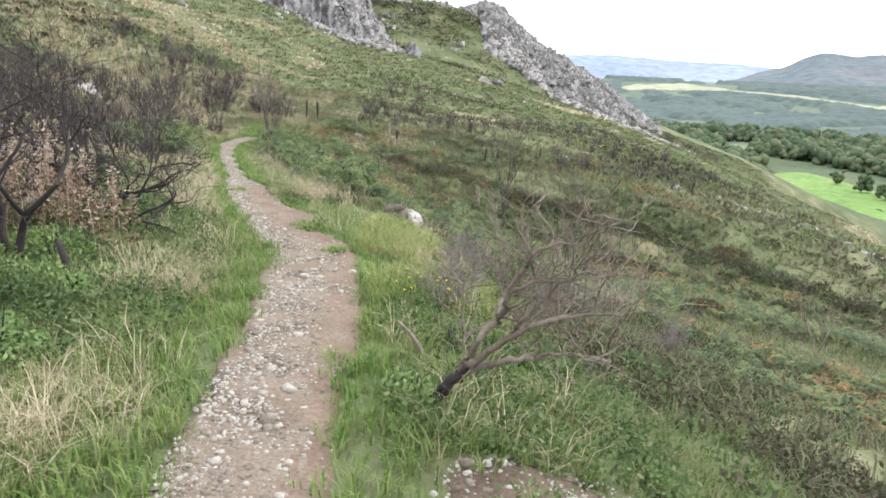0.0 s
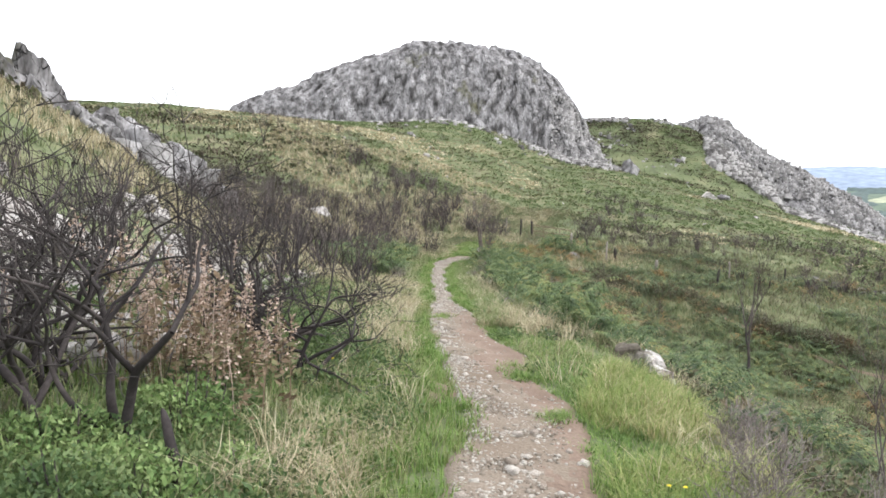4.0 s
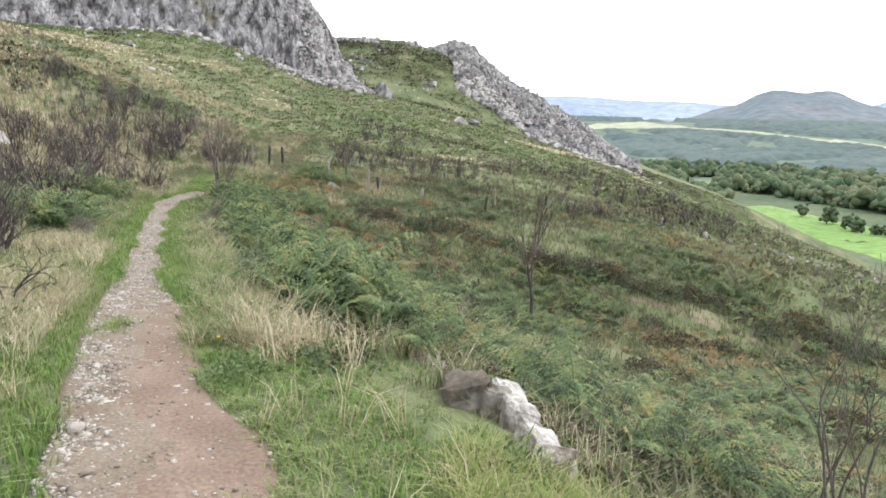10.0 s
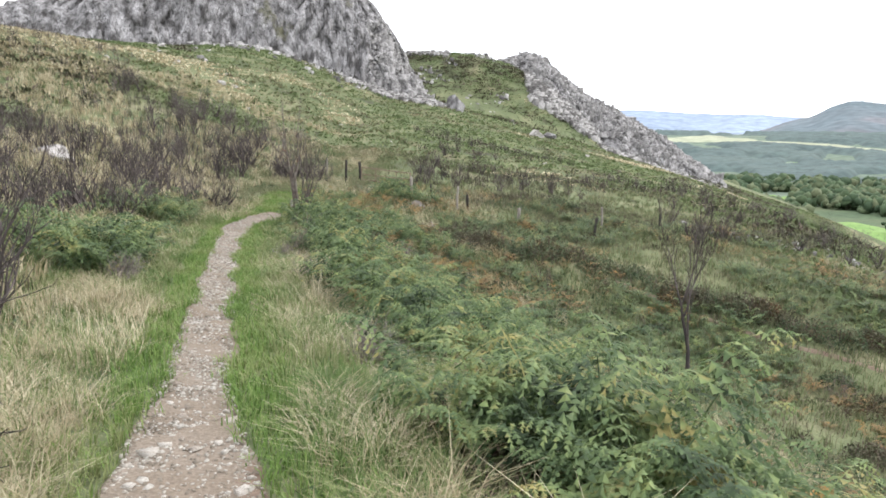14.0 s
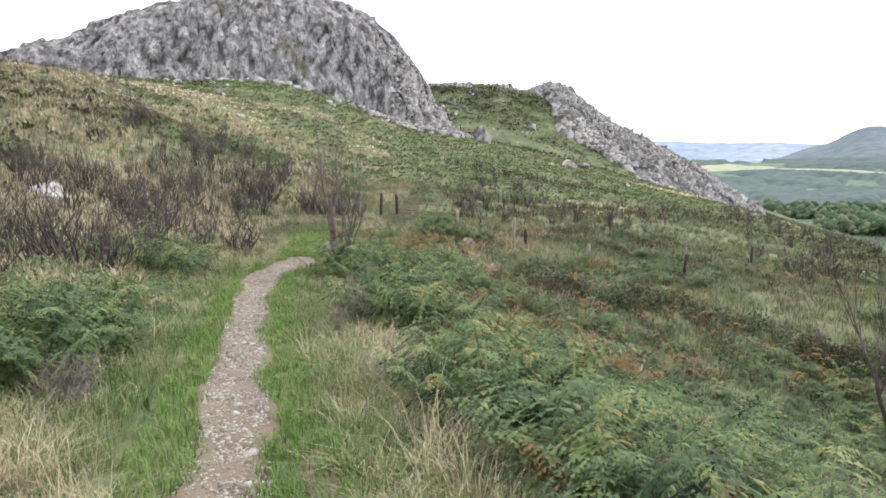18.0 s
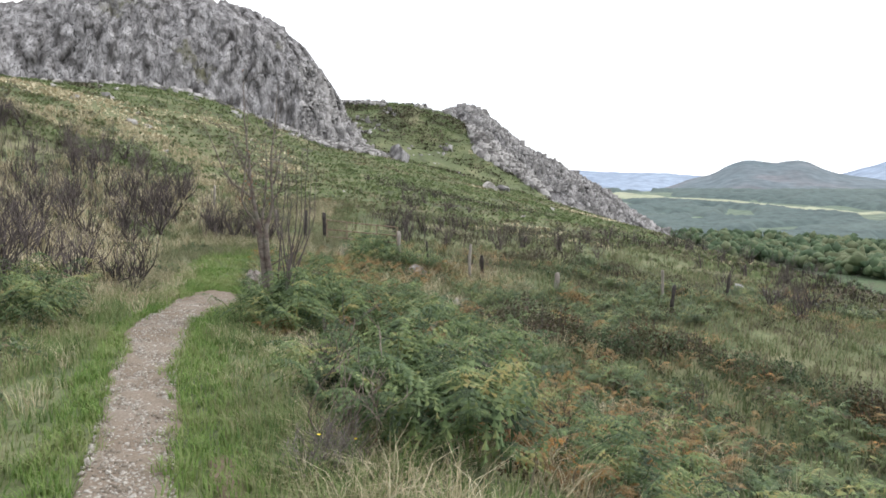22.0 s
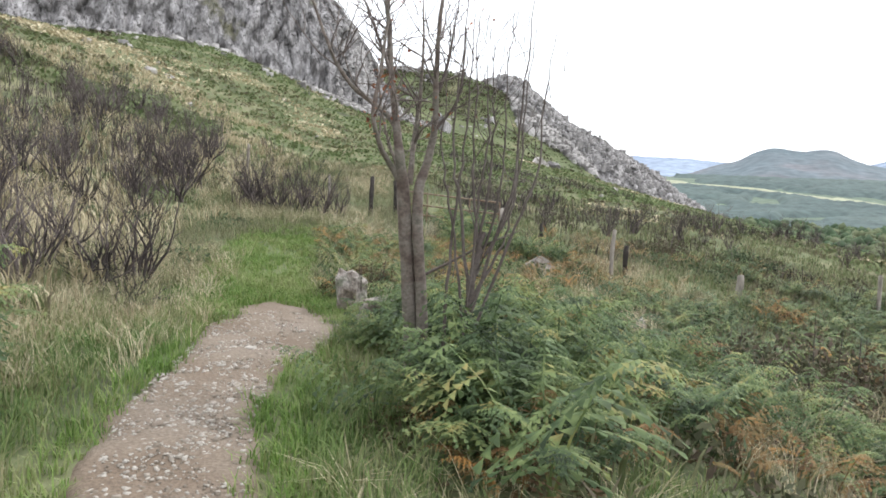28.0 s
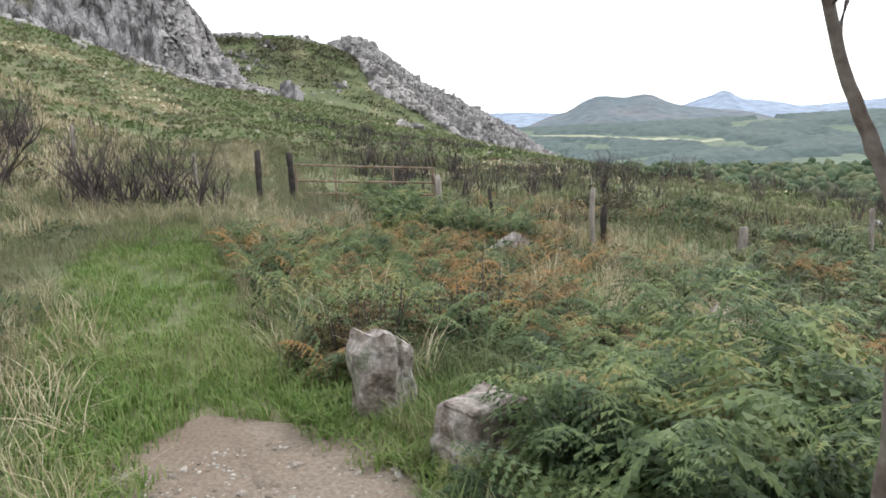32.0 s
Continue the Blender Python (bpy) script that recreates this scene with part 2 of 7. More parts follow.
def overgrown(m):
    """Adds patches of dull heather and turf that have taken root in the hollows of a rock."""
    n, l = m.node_tree.nodes, m.node_tree.links
    co, mp = n.new("ShaderNodeTexCoord"), n.new("ShaderNodeMapping")
    mp.inputs["Scale"].default_value = (1, 1, 0.45)
    l.new(co.outputs["Object"], mp.inputs["Vector"])
    big, small = n.new("ShaderNodeTexNoise"), n.new("ShaderNodeTexNoise")
    big.inputs["Scale"].default_value, big.inputs["Detail"].default_value = 0.16, 8
    big.inputs["Roughness"].default_value = 0.68
    small.inputs["Scale"].default_value, small.inputs["Detail"].default_value = 3.0, 3
    for q in (big, small):
        l.new(mp.outputs[0], q.inputs["Vector"])
    mr = n.new("ShaderNodeMapRange")
    mr.inputs[1].default_value, mr.inputs[2].default_value = 0.62, 0.70
    l.new(big.outputs["Fac"], mr.inputs[0])
    tone = n.new("ShaderNodeValToRGB")
    tone.color_ramp.elements[0].position, tone.color_ramp.elements[0].color = 0.35, (0.075, 0.075, 0.048, 1)
    tone.color_ramp.elements[1].position, tone.color_ramp.elements[1].color = 0.65, (0.135, 0.13, 0.085, 1)
    l.new(small.outputs["Fac"], tone.inputs["Fac"])
    b = n["Principled BSDF"]
    mix = n.new("ShaderNodeMix")
    mix.data_type = "RGBA"
    l.new(mr.outputs[0], mix.inputs[0])
    l.new(b.inputs["Base Color"].links[0].from_socket, mix.inputs[6])
    l.new(tone.outputs["Color"], mix.inputs[7])
    l.new(mix.outputs[2], b.inputs["Base Color"])


DARKROCK = grain("mossy_rock", [(0.06, 0.05, 0.042), (0.12, 0.105, 0.085), (0.24, 0.225, 0.20)], 3, 20, 0.9, 0.7, depth=0.02)
# Valley floor past 620 m: grass colour shifted towards blue for distance haze.
FLOOR = grain("hazed_valley_grass", [(0.104, 0.140, 0.108), (0.120, 0.160, 0.120), (0.136, 0.168, 0.128)], 0.004, 0.06, 0.95, 0)
EARTH = grain("trodden_earth", [(0.148, 0.105, 0.081), (0.183, 0.134, 0.106), (0.222, 0.169, 0.136)], 1.6, 40, 0.95, 0.6, depth=0.012)
BROWNLEAF = grain("brown_bramble", [(0.062, 0.052, 0.031), (0.103, 0.078, 0.047), (0.093, 0.103, 0.052), (0.166, 0.103, 0.062)], 1.2, 16, 0.8, 0, island=0.5, through_light=0.2)
BRAMBLE = grain("grey_green_leaf", [(0.053, 0.079, 0.043), (0.090, 0.127, 0.069), (0.137, 0.175, 0.100), (0.159, 0.132, 0.083)], 0.9, 16, 0.7, 0, island=0.5, through_light=0.25)
cracked(ROCK, 1.9, (1, 1, 0.35), 0.16, 0.07, (0.07, 0.066, 0.066))
overgrown(ROCK)
CHARWOOD = grain("charred_gorse_wood", [(0.022, 0.019, 0.019), (0.042, 0.036, 0.036), (0.085, 0.072, 0.07)], 3, 40, 0.85, 0.4, depth=0.005)
CRAGROCK = grain("crag_block_rock", [(0.150, 0.145, 0.143), (0.240, 0.232, 0.230), (0.340, 0.330, 0.330)], 0.5, 5, 0.9, 0.7, island=0.5, depth=0.08, dark=0.65)
YELLOW = grain("yellow_petal", [(0.75, 0.55, 0.02), (0.85, 0.68, 0.04)], 5, 30, 0.6, 0, through_light=0.2)
LEAFRED = grain("withered_leaf", [(0.25, 0.09, 0.05), (0.36, 0.16, 0.08), (0.15, 0.06, 0.045)], 6, 30, 0.7, 0, island=0.6, through_light=0.25)
FRESHLEAF = grain("fresh_leaf", [(0.131, 0.213, 0.077), (0.200, 0.294, 0.106), (0.281, 0.362, 0.156)], 2, 20, 0.5, 0, island=0.5, through_light=0.3)
GREENLEAF = grain("shrub_leaf", [(0.064, 0.108, 0.044), (0.108, 0.167, 0.064), (0.162, 0.211, 0.093)], 2, 20, 0.55, 0, island=0.5, through_light=0.25)
GOLF = grain("mown_grass", [(0.116, 0.211, 0.055), (0.150, 0.252, 0.070), (0.190, 0.286, 0.094)], 0.02, 0.3, 0.9, 0)
WOODS = grain("woodland", [(0.047, 0.074, 0.041), (0.072, 0.106, 0.056), (0.109, 0.126, 0.071)], 0.02, 0.3, 0.95, 0, island=0.6)
FARGREEN = grain("slope_grass", [(0.108, 0.147, 0.067), (0.147, 0.191, 0.086), (0.196, 0.230, 0.116)], 0.2, 2, 0.9, 0, island=0.5, through_light=0.3)
HEATHERWOOD = grain("dead_heather_wood", [(0.14, 0.115, 0.11), (0.22, 0.19, 0.185), (0.30, 0.265, 0.26)], 5, 40, 0.85, 0)
STEMS = grain("grey_stem", [(0.075, 0.062, 0.058), (0.115, 0.097, 0.09), (0.165, 0.145, 0.135)], 3, 40, 0.85, 0.4, depth=0.005)
# Far woods: their blue-green tint is distance haze put into the colour.
WOODFAR = grain("hazed_woodland", [(0.064, 0.092, 0.092), (0.078, 0.108, 0.106), (0.092, 0.122, 0.114)], 0.006, 0.06, 0.95, 0)
SOIL = grain("dark_soil", [(0.071, 0.050, 0.039), (0.106, 0.078, 0.061), (0.149, 0.114, 0.089)], 2.5, 40, 0.95, 0.7, depth=0.015)
FIELD = grain("stubble_field", [(0.25, 0.275, 0.19), (0.31, 0.325, 0.235), (0.275, 0.305, 0.215)], 0.01, 0.05, 0.95, 0)
# Distance haze is put into both hill colours as a blue tint.
HILLFAR = grain("hazed_heather_hill", [(0.105, 0.138, 0.158), (0.125, 0.152, 0.172), (0.155, 0.152, 0.168)], 0.004, 0.03, 0.95, 0)
HILLBLUE = grain("haze_blue_ridge", [(0.211, 0.264, 0.352), (0.255, 0.312, 0.400)], 0.002, 0.02, 1.0, 0)


# ---- mesh helpers ----
def np_mesh(name, V, F, material, smooth=False):
    """A mesh from arrays: V (n, 3), F (m, 3 or 4)."""
    V, F = np.asarray(V, dtype=np.float32), np.asarray(F, dtype=np.int32)
    me = bpy.data.meshes.new(name)
    k = F.shape[1]
    me.vertices.add(len(V))
    me.vertices.foreach_set("co", V.ravel())
    me.loops.add(F.size)
    me.loops.foreach_set("vertex_index", F.ravel())
    me.polygons.add(len(F))
    me.polygons.foreach_set("loop_start", np.arange(0, F.size, k, dtype=np.int32))
    me.polygons.foreach_set("loop_total", np.full(len(F), k, dtype=np.int32))
    if smooth:
        me.polygons.foreach_set("use_smooth", np.ones(len(F), dtype=bool))
    me.update(calc_edges=True)
    me.materials.append(material)
    return me


def stuff(name, V, F, material, label, category, smooth=False):
    return tagged(new(name, np_mesh(name, V, F, material, smooth)), label, category, kind="stuff")


def part(name, me, parent, label=""):
    ob = new(name, me)
    ob.parent = parent
    return tagged(ob, label)


def scatter(tv, tf, P, yaw, size, lean=None, lean_dir=None):
    """Many copies of a small template (tv, tf), joined: at P, turned by yaw, sized, leaning."""
    n, k = len(P), len(tv)
    c, s = np.cos(yaw)[:, None], np.sin(yaw)[:, None]
    size = np.asarray(size, dtype=float)
    sz = size if size.ndim == 2 else np.repeat(size[:, None], 3, 1)
    x, y, z = tv[None, :, 0] * sz[:, :1], tv[None, :, 1] * sz[:, 1:2], tv[None, :, 2] * sz[:, 2:]
    X, Y, Z = x * c - y * s, x * s + y * c, z + 0 * c
    if lean is not None:
        X = X + Z * (np.sin(lean) * np.cos(lean_dir))[:, None]
        Y = Y + Z * (np.sin(lean) * np.sin(lean_dir))[:, None]
        Z = Z * np.cos(lean)[:, None]
    V = np.stack([X + P[:, :1], Y + P[:, 1:2], Z + P[:, 2:]], 2).reshape(-1, 3)
    F = (tf[None] + (np.arange(n) * k)[:, None, None]).reshape(-1, tf.shape[1])
    return V, F


def tubes(lines, sides=5):
    """Tapered tubes along lines; a line is a list of (x, y, z, radius)."""
    VS, FS, at = [], [], 0
    ang = np.arange(sides) * 2 * np.pi / sides
    for ln in lines:
        L = np.asarray(ln, dtype=float)
        p, r = L[:, :3], L[:, 3]
        d = np.gradient(p, axis=0)
        d /= np.linalg.norm(d, axis=1)[:, None] + 1e-9
        ref = np.where(np.abs(d[:, 2:3]) > 0.9, np.array([[1.0, 0, 0]]), np.array([[0, 0, 1.0]]))
        a = np.cross(d, ref)
        a /= np.linalg.norm(a, axis=1)[:, None] + 1e-9
        b = np.cross(d, a)
        ring = p[:, None] + r[:, None, None] * (a[:, None] * np.cos(ang)[None, :, None] + b[:, None] * np.sin(ang)[None, :, None])
        VS.append(ring.reshape(-1, 3))
        i = np.arange(len(L) - 1)[:, None] * sides
        j = np.arange(sides)[None]
        j2 = (j + 1) % sides
        FS.append((np.stack([i + j, i + j2, i + sides + j2, i + sides + j], 2) + at).reshape(-1, 4))
        at += len(L) * sides
    return np.concatenate(VS), np.concatenate(FS)


def wave(x, y, s, seed=0.0):
    """Smooth patchy values between -1 and 1 over the plan."""
    x, y = np.asarray(x, dtype=float) / s + seed * 13.7, np.asarray(y, dtype=float) / s - seed * 7.3
    v = np.sin(x * 1.0 + 1.7 * np.sin(y * 0.83 + 0.6)) + np.sin(y * 1.13 + 1.9 * np.sin(x * 0.71 + 2.1)) + 0.6 * np.sin(1.9 * x + 2.3 * y + 1.3 * np.sin(x * 1.7 - y))
    return v / 2.6


# ---- the lie of the land ----
def sp(v, k=1.0):
    """max(v, 0), rounded over about k."""
    v = np.asarray(v, dtype=float)
    return 0.5 * (v + np.sqrt(v * v + k * k)) - 0.0


def step01(v):
    v = np.clip(v, 0, 1)
    return v * v * (3 - 2 * v)


TRAIL_Y = [-6, 0, 2.5, 5, 6.5, 7.5, 8.5, 10, 12.5, 16.3, 20.5, 24.3, 27.1, 29, 30.5, 32, 33.5, 34.5, 38, 44, 60, 100, 160]
TRAIL_X = [-0.2, -0.35, -0.68, -1.0, -1.15, -1.4, -1.9, -2.7, -3.6, -4.9, -6.35, -7.65, -8.55, -9.1, -9.45, -9.57, -9.45, -9.7, -10.2, -10.8, -11, -11, -11]


def trail_x(y):
    y = np.asarray(y, dtype=float)
    return (np.interp(y - 0.5, TRAIL_Y, TRAIL_X) + 2 * np.interp(y, TRAIL_Y, TRAIL_X) + np.interp(y + 0.5, TRAIL_Y, TRAIL_X)) / 4


def trail_z(y):
    y = np.asarray(y, dtype=float)
    return np.interp(y, [-6, 0, 2, 6, 10, 14, 17.7, 20.5, 23.5, 26, 28.5, 33, 38, 45], [0.15, -0.08, -0.2, -0.38, -0.6, -0.78, -1.05, -1.23, -1.42, -1.53, -1.62, -1.68, -1.62, -1.45]) + 0.14 * sp(y - 47, 4)


def trail_half(y):
    """Half the width of the bare ground."""
    y = np.asarray(y, dtype=float)
    return np.interp(y, [0, 3, 5, 6.5, 8, 10, 11.3, 13, 16, 20, 24, 27, 30, 32, 33.2, 34.15, 34.5], [0.45, 0.38, 0.36, 0.42, 0.42, 0.32, 0.42, 0.38, 0.27, 0.28, 0.29, 0.34, 0.4, 0.44, 0.58, 0.56, 0.08])


def trail_side(y, right):
    """How far the bare ground reaches to one side; wider on the worn earth."""
    y = np.asarray(y, dtype=float)
    r = np.interp(y, [3, 5, 6.2, 7.2, 8.45, 9.5, 10.4, 10.9, 11.6, 12.8, 13.6, 14.2, 14.8, 16], [0.38, 0.43, 0.46, 0.53, 0.64, 0.76, 0.95, 0.82, 0.62, 0.56, 0.56, 0.47, 0.38, 0.27])
    q = np.interp(y, [3, 5, 7.6, 9, 10.3, 11.7, 13, 16], [0.38, 0.33, 0.48, 0.36, 0.26, 0.29, 0.33, 0.27])
    end = np.where(right, np.interp(y, [31.8, 32.7, 33.8, 34.3], [0, 0.18, 0.2, 0]), 0.0)
    return np.where((y < 3) | (y > 16), trail_half(y) + end, np.where(right, r, q))


def hillside(x, y):
    u = x - trail_x(y)
    z = trail_z(y)
    v = sp(u - np.interp(y, [0, 6, 12, 17, 28, 40], [1.3, 1.6, 2.2, 2.0, 2.4, 2.0]), 0.8)
    D = np.interp(y, [0, 17, 24, 28, 32, 35, 45, 60], [3.0, 3.3, 3.2, 3.0, 2.0, 1.2, 0.4, 0.3])
    S = np.interp(y, [0, 40, 60, 100, 120, 160], [0.08, 0.075, 0.11, 0.24, 0.3, 0.32])
    z = z - D * (1 - np.exp(-v / 6)) - S * v
    w = sp(-u - np.interp(y, [0, 20, 34], [1.0, 1.2, 2.2]), 0.8)
    A = np.interp(y, [0, 30, 45, 62, 90], [0.14, 0.12, 0.16, 0.36, 0.28])
    B = np.interp(y, [0, 15, 25, 40, 55, 90], [0.42, 0.48, 0.44, 0.2, 0.08, 0.0])
    z = z + A * 26 * np.tanh(w / 26) + B * 24 * np.tanh((sp(w - 6, 2) - 0.16) / 24)
    z = z - 0.28 * (sp(u - 30, 5) - 0.2) * step01((95 - y) / 25) * step01((u - 15) / 10)
    z = z - 0.135 * (sp(u - 33, 6) - 0.25) * step01((y - 40) / 40) * step01((126 - y) / 14)
    z = z + 2.8 * np.exp(-(((x + 28) / 13) ** 2) - ((y - 93) / 15) ** 2)
    crest = np.interp(x, [-40, -25, -12, -2, 3, 8, 16, 24], [15, 15.5, 15.9, 15.9, 14.6, 12.0, 5, -40])
    z = z + np.clip(crest - z, 0, 20) * step01((y - 107) / 23) * step01((170 - y) / 25) * step01((x + 45) / 20)
    return z


def ground(x, y):
    x, y = np.asarray(x, dtype=float), np.asarray(y, dtype=float)
    h = hillside(x, np.clip(y, -40, 200))
    near = np.exp(-((x + 5) ** 2 + (y - 20) ** 2) / 60.0 ** 2)
    off = np.abs(x - trail_x(y))
    h = h + (0.07 * wave(x, y, 1.1, 1) + 0.16 * wave(x, y, 3.1, 2)) * np.clip((off - 0.6) / 2, 0, 1) * (0.3 + 0.7 * near) + 0.35 * wave(x, y, 9, 3) * np.clip((off - 3) / 8, 0, 1)
    r = np.hypot(x, y)
    low = np.interp(r, [0, 1000, 1300, 1600, 1950, 2600, 6000], [-42, -42, -24, 6, 38, 45, 45])
    e = np.maximum(step01((x - 52 - 0.04 * np.maximum(y, 0)) / 130), step01((y - 150) / 120))
    e = np.maximum(e, step01((-60 - y) / 120))
    return h * (1 - e) + low * e
def spaced(fine0, fine1, step, far0, far1, grow=1.09):
    mid = np.arange(fine0, fine1 + step / 2, step)
    out, d, v = [], step, fine1
    while v < far1:
        d *= grow
        v += d
        out.append(v)
    back, d, v = [], step, fine0
    while v > far0:
        d *= grow
        v -= d
        back.append(v)
    return np.concatenate([back[::-1], mid, out])


def sheet(gx, gy, fn):
    X, Y = np.meshgrid(gx, gy)
    V = np.stack([X, Y, fn(X, Y)], 2).reshape(-1, 3)
    nx, ny = len(gx), len(gy)
    i = np.arange(ny - 1)[:, None] * nx + np.arange(nx - 1)[None]
    return V, np.stack([i, i + 1, i + nx + 1, i + nx], 2).reshape(-1, 4)


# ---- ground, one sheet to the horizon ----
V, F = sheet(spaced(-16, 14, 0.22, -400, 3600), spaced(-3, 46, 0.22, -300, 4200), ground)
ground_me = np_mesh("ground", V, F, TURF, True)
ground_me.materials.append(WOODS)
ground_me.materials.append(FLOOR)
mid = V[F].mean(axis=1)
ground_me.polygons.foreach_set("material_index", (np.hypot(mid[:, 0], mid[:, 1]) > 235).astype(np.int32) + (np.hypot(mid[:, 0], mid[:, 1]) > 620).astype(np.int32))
tagged(new("ground", ground_me), "rough moorland hillside with grass and heather", "ground", kind="structure")

# ---- the trail ----
ys = np.arange(-4, 34.55, 0.07)
cx = trail_x(ys)
across = np.linspace(-1.25, 1.25, 23)
X = cx[:, None] + (np.where(across[None] > 0, trail_side(ys, True)[:, None], trail_side(ys, False)[:, None]) + 0.1 * np.stack([wave(ys, ys * 0.3, 0.5, 4 if a < 0 else 5) for a in across], 1)) * across[None]
Y = ys[:, None] + 0 * X
Z = ground(X, Y) + 0.03 - 0.4 * np.clip(np.abs(across)[None] - 0.95, 0, 1) + 0.01 * wave(X, Y, 0.12, 6)
V = np.stack([X, Y, Z], 2).reshape(-1, 3)
i = np.arange(len(ys) - 1)[:, None] * 23 + np.arange(22)[None]
path_me = np_mesh("path", V, np.stack([i, i + 1, i + 24, i + 23], 2).reshape(-1, 4), GRAVEL, True)
path_me.materials.append(EARTH)
side = np.broadcast_to(across[None, :22], (len(ys) - 1, 22))
along = np.broadcast_to(ys[:-1, None], side.shape)
share = np.interp(along, [0, 6, 8, 9.5, 12, 13.6, 15.5], [0.55, 0.5, 0.42, 0.2, 0.22, 0.4, 1.3])
worn_earth = side > share + 0.25 * wave(side * 2.5, along * 1.6, 0.5, 8) + 0.1 * wave(side * 9, along * 7, 0.5, 9) + np.random.default_rng(4).normal(0, 0.07, side.shape)
path_me.polygons.foreach_set("material_index", worn_earth.astype(np.int32).ravel())
path_ob = tagged(new("path", path_me), "narrow footpath of trodden soil and loose gravel", "path", kind="structure")


# a faint trodden line along the foot of the scrubby bank
q = np.linspace(0, 6, 90)
sx, sy = np.interp(q, range(7), [2.2, 4.3, 8.3, 10.1, 12.0, 13.8, 17.0]), np.interp(q, range(7), [33.4, 31.9, 30.5, 29.4, 28.0, 26.2, 24.4])
for _ in range(20):
    sx[1:-1], sy[1:-1] = (sx[:-2] + 2 * sx[1:-1] + sx[2:]) / 4, (sy[:-2] + 2 * sy[1:-1] + sy[2:]) / 4
half = 0.12 + 0.06 * wave(q * 3, q, 0.5, 77)
X, Y = np.stack([sx - 0.3 * half, sx, sx + 0.3 * half], 1), np.stack([sy - half, sy, sy + half], 1)
i = np.arange(89)[:, None] * 3 + np.arange(2)[None]
tagged(new("side_path", np_mesh("side_path", np.stack([X, Y, ground(X, Y) + np.array([0.0, 0.05, 0.0])], 2).reshape(-1, 3), np.stack([i, i + 1, i + 4, i + 3], 2).reshape(-1, 4), EARTH, True)), "faint trodden earth path along the scrubby bank", "path", kind="structure")

# bare soil beside the trail
def soil_patch(x0, y0, rx, ry, turn, seed):
    a, q = np.meshgrid(np.linspace(0, 2 * np.pi, 49), np.linspace(0, 1, 12))
    rim = 1 + 0.18 * wave(np.cos(a) * 2, np.sin(a) * 2, 0.7, seed)
    px, py = rx * q * rim * np.cos(a), ry * q * rim * np.sin(a)
    c, s_ = math.cos(turn), math.sin(turn)
    X, Y = x0 + px * c - py * s_, y0 + px * s_ + py * c
    Z = ground(X, Y) + 0.035 - 0.09 * np.clip(q - 0.75, 0, 1) / 0.25 + 0.012 * wave(X, Y, 0.11, seed + 1)
    i = np.arange(11)[:, None] * 49 + np.arange(48)[None]
    me = np_mesh("bare_soil", np.stack([X, Y, Z], 2).reshape(-1, 3), np.stack([i, i + 1, i + 50, i + 49], 2).reshape(-1, 4), SOIL if y0 < 5 else EARTH if y0 < 30 else GRAVEL, True)
    return tagged(new("bare_soil", me), "patch of bare trodden brown soil", "soil", kind="structure")


soil_patch(0.8, 2.72, 0.75, 0.55, 0.3, 3)
soil_patch(-2.35, 7.9, 0.3, 0.5, 0.3, 11)
soil_patch(-9.2, 33.72, 0.42, 0.3, -0.4, 19)
soil_patch(-8.98, 33.75, 0.36, 0.34, 0.2, 23)
soil_patch(-2.2, 12.8, 0.25, 0.55, 0.2, 17)
soil_patch(-5.35, 19.3, 0.14, 0.7, 0.33, 13)
soil_patch(-7.0, 24.2, 0.13, 0.6, 0.33, 15)


# ---- crags ----
def dice(i, j, seed):
    v = np.sin(i * 127.1 + j * 311.7 + seed * 74.7) * 43758.5453
    return v - np.floor(v)


def cells(S, H, size, tall, seed):
    """Uneven blocks over a face: how far each stands out, tilted its own way, and the clefts between them."""
    a, b = S / size, H / (size * tall)
    i0, j0 = np.floor(a), np.floor(b)
    best, second = np.full(S.shape, 9.0), np.full(S.shape, 9.0)
    out = np.zeros(S.shape)
    for di in (-1, 0, 1):
        for dj in (-1, 0, 1):
            i, j = i0 + di, j0 + dj
            dx, dy = a - i - dice(i, j, seed), b - j - dice(i, j, seed + 1)
            d = np.maximum(np.abs(dx), np.abs(dy)) * 0.6 + 0.4 * np.hypot(dx, dy)
            o = dice(i, j, seed + 2) - 0.5 + (dice(i, j, seed + 3) - 0.5) * dx + (dice(i, j, seed + 4) - 0.7) * dy
            near = d < best
            second = np.where(near, best, np.minimum(second, d))
            out = np.where(near, o, out)
            best = np.where(near, d, best)
    return out, np.exp(-((second - best) / 0.07) ** 2) * np.clip(0.35 + 1.2 * wave(S, H, size * 2.3, seed + 7), 0, 1.3)


BLOCK_V = np.array([(-1, -1, -1), (1, -1, -1), (1, 1, -1), (-1, 1, -1), (-0.8, -0.7, 1), (0.9, -0.8, 0.8), (0.7, 0.9, 1), (-0.9, 0.7, 0.7)]) * 0.5
BLOCK_F = np.array([(0, 1, 5), (0, 5, 4), (1, 2, 6), (1, 6, 5), (2, 3, 7), (2, 7, 6), (3, 0, 4), (3, 4, 7), (4, 5, 6), (4, 6, 7)])


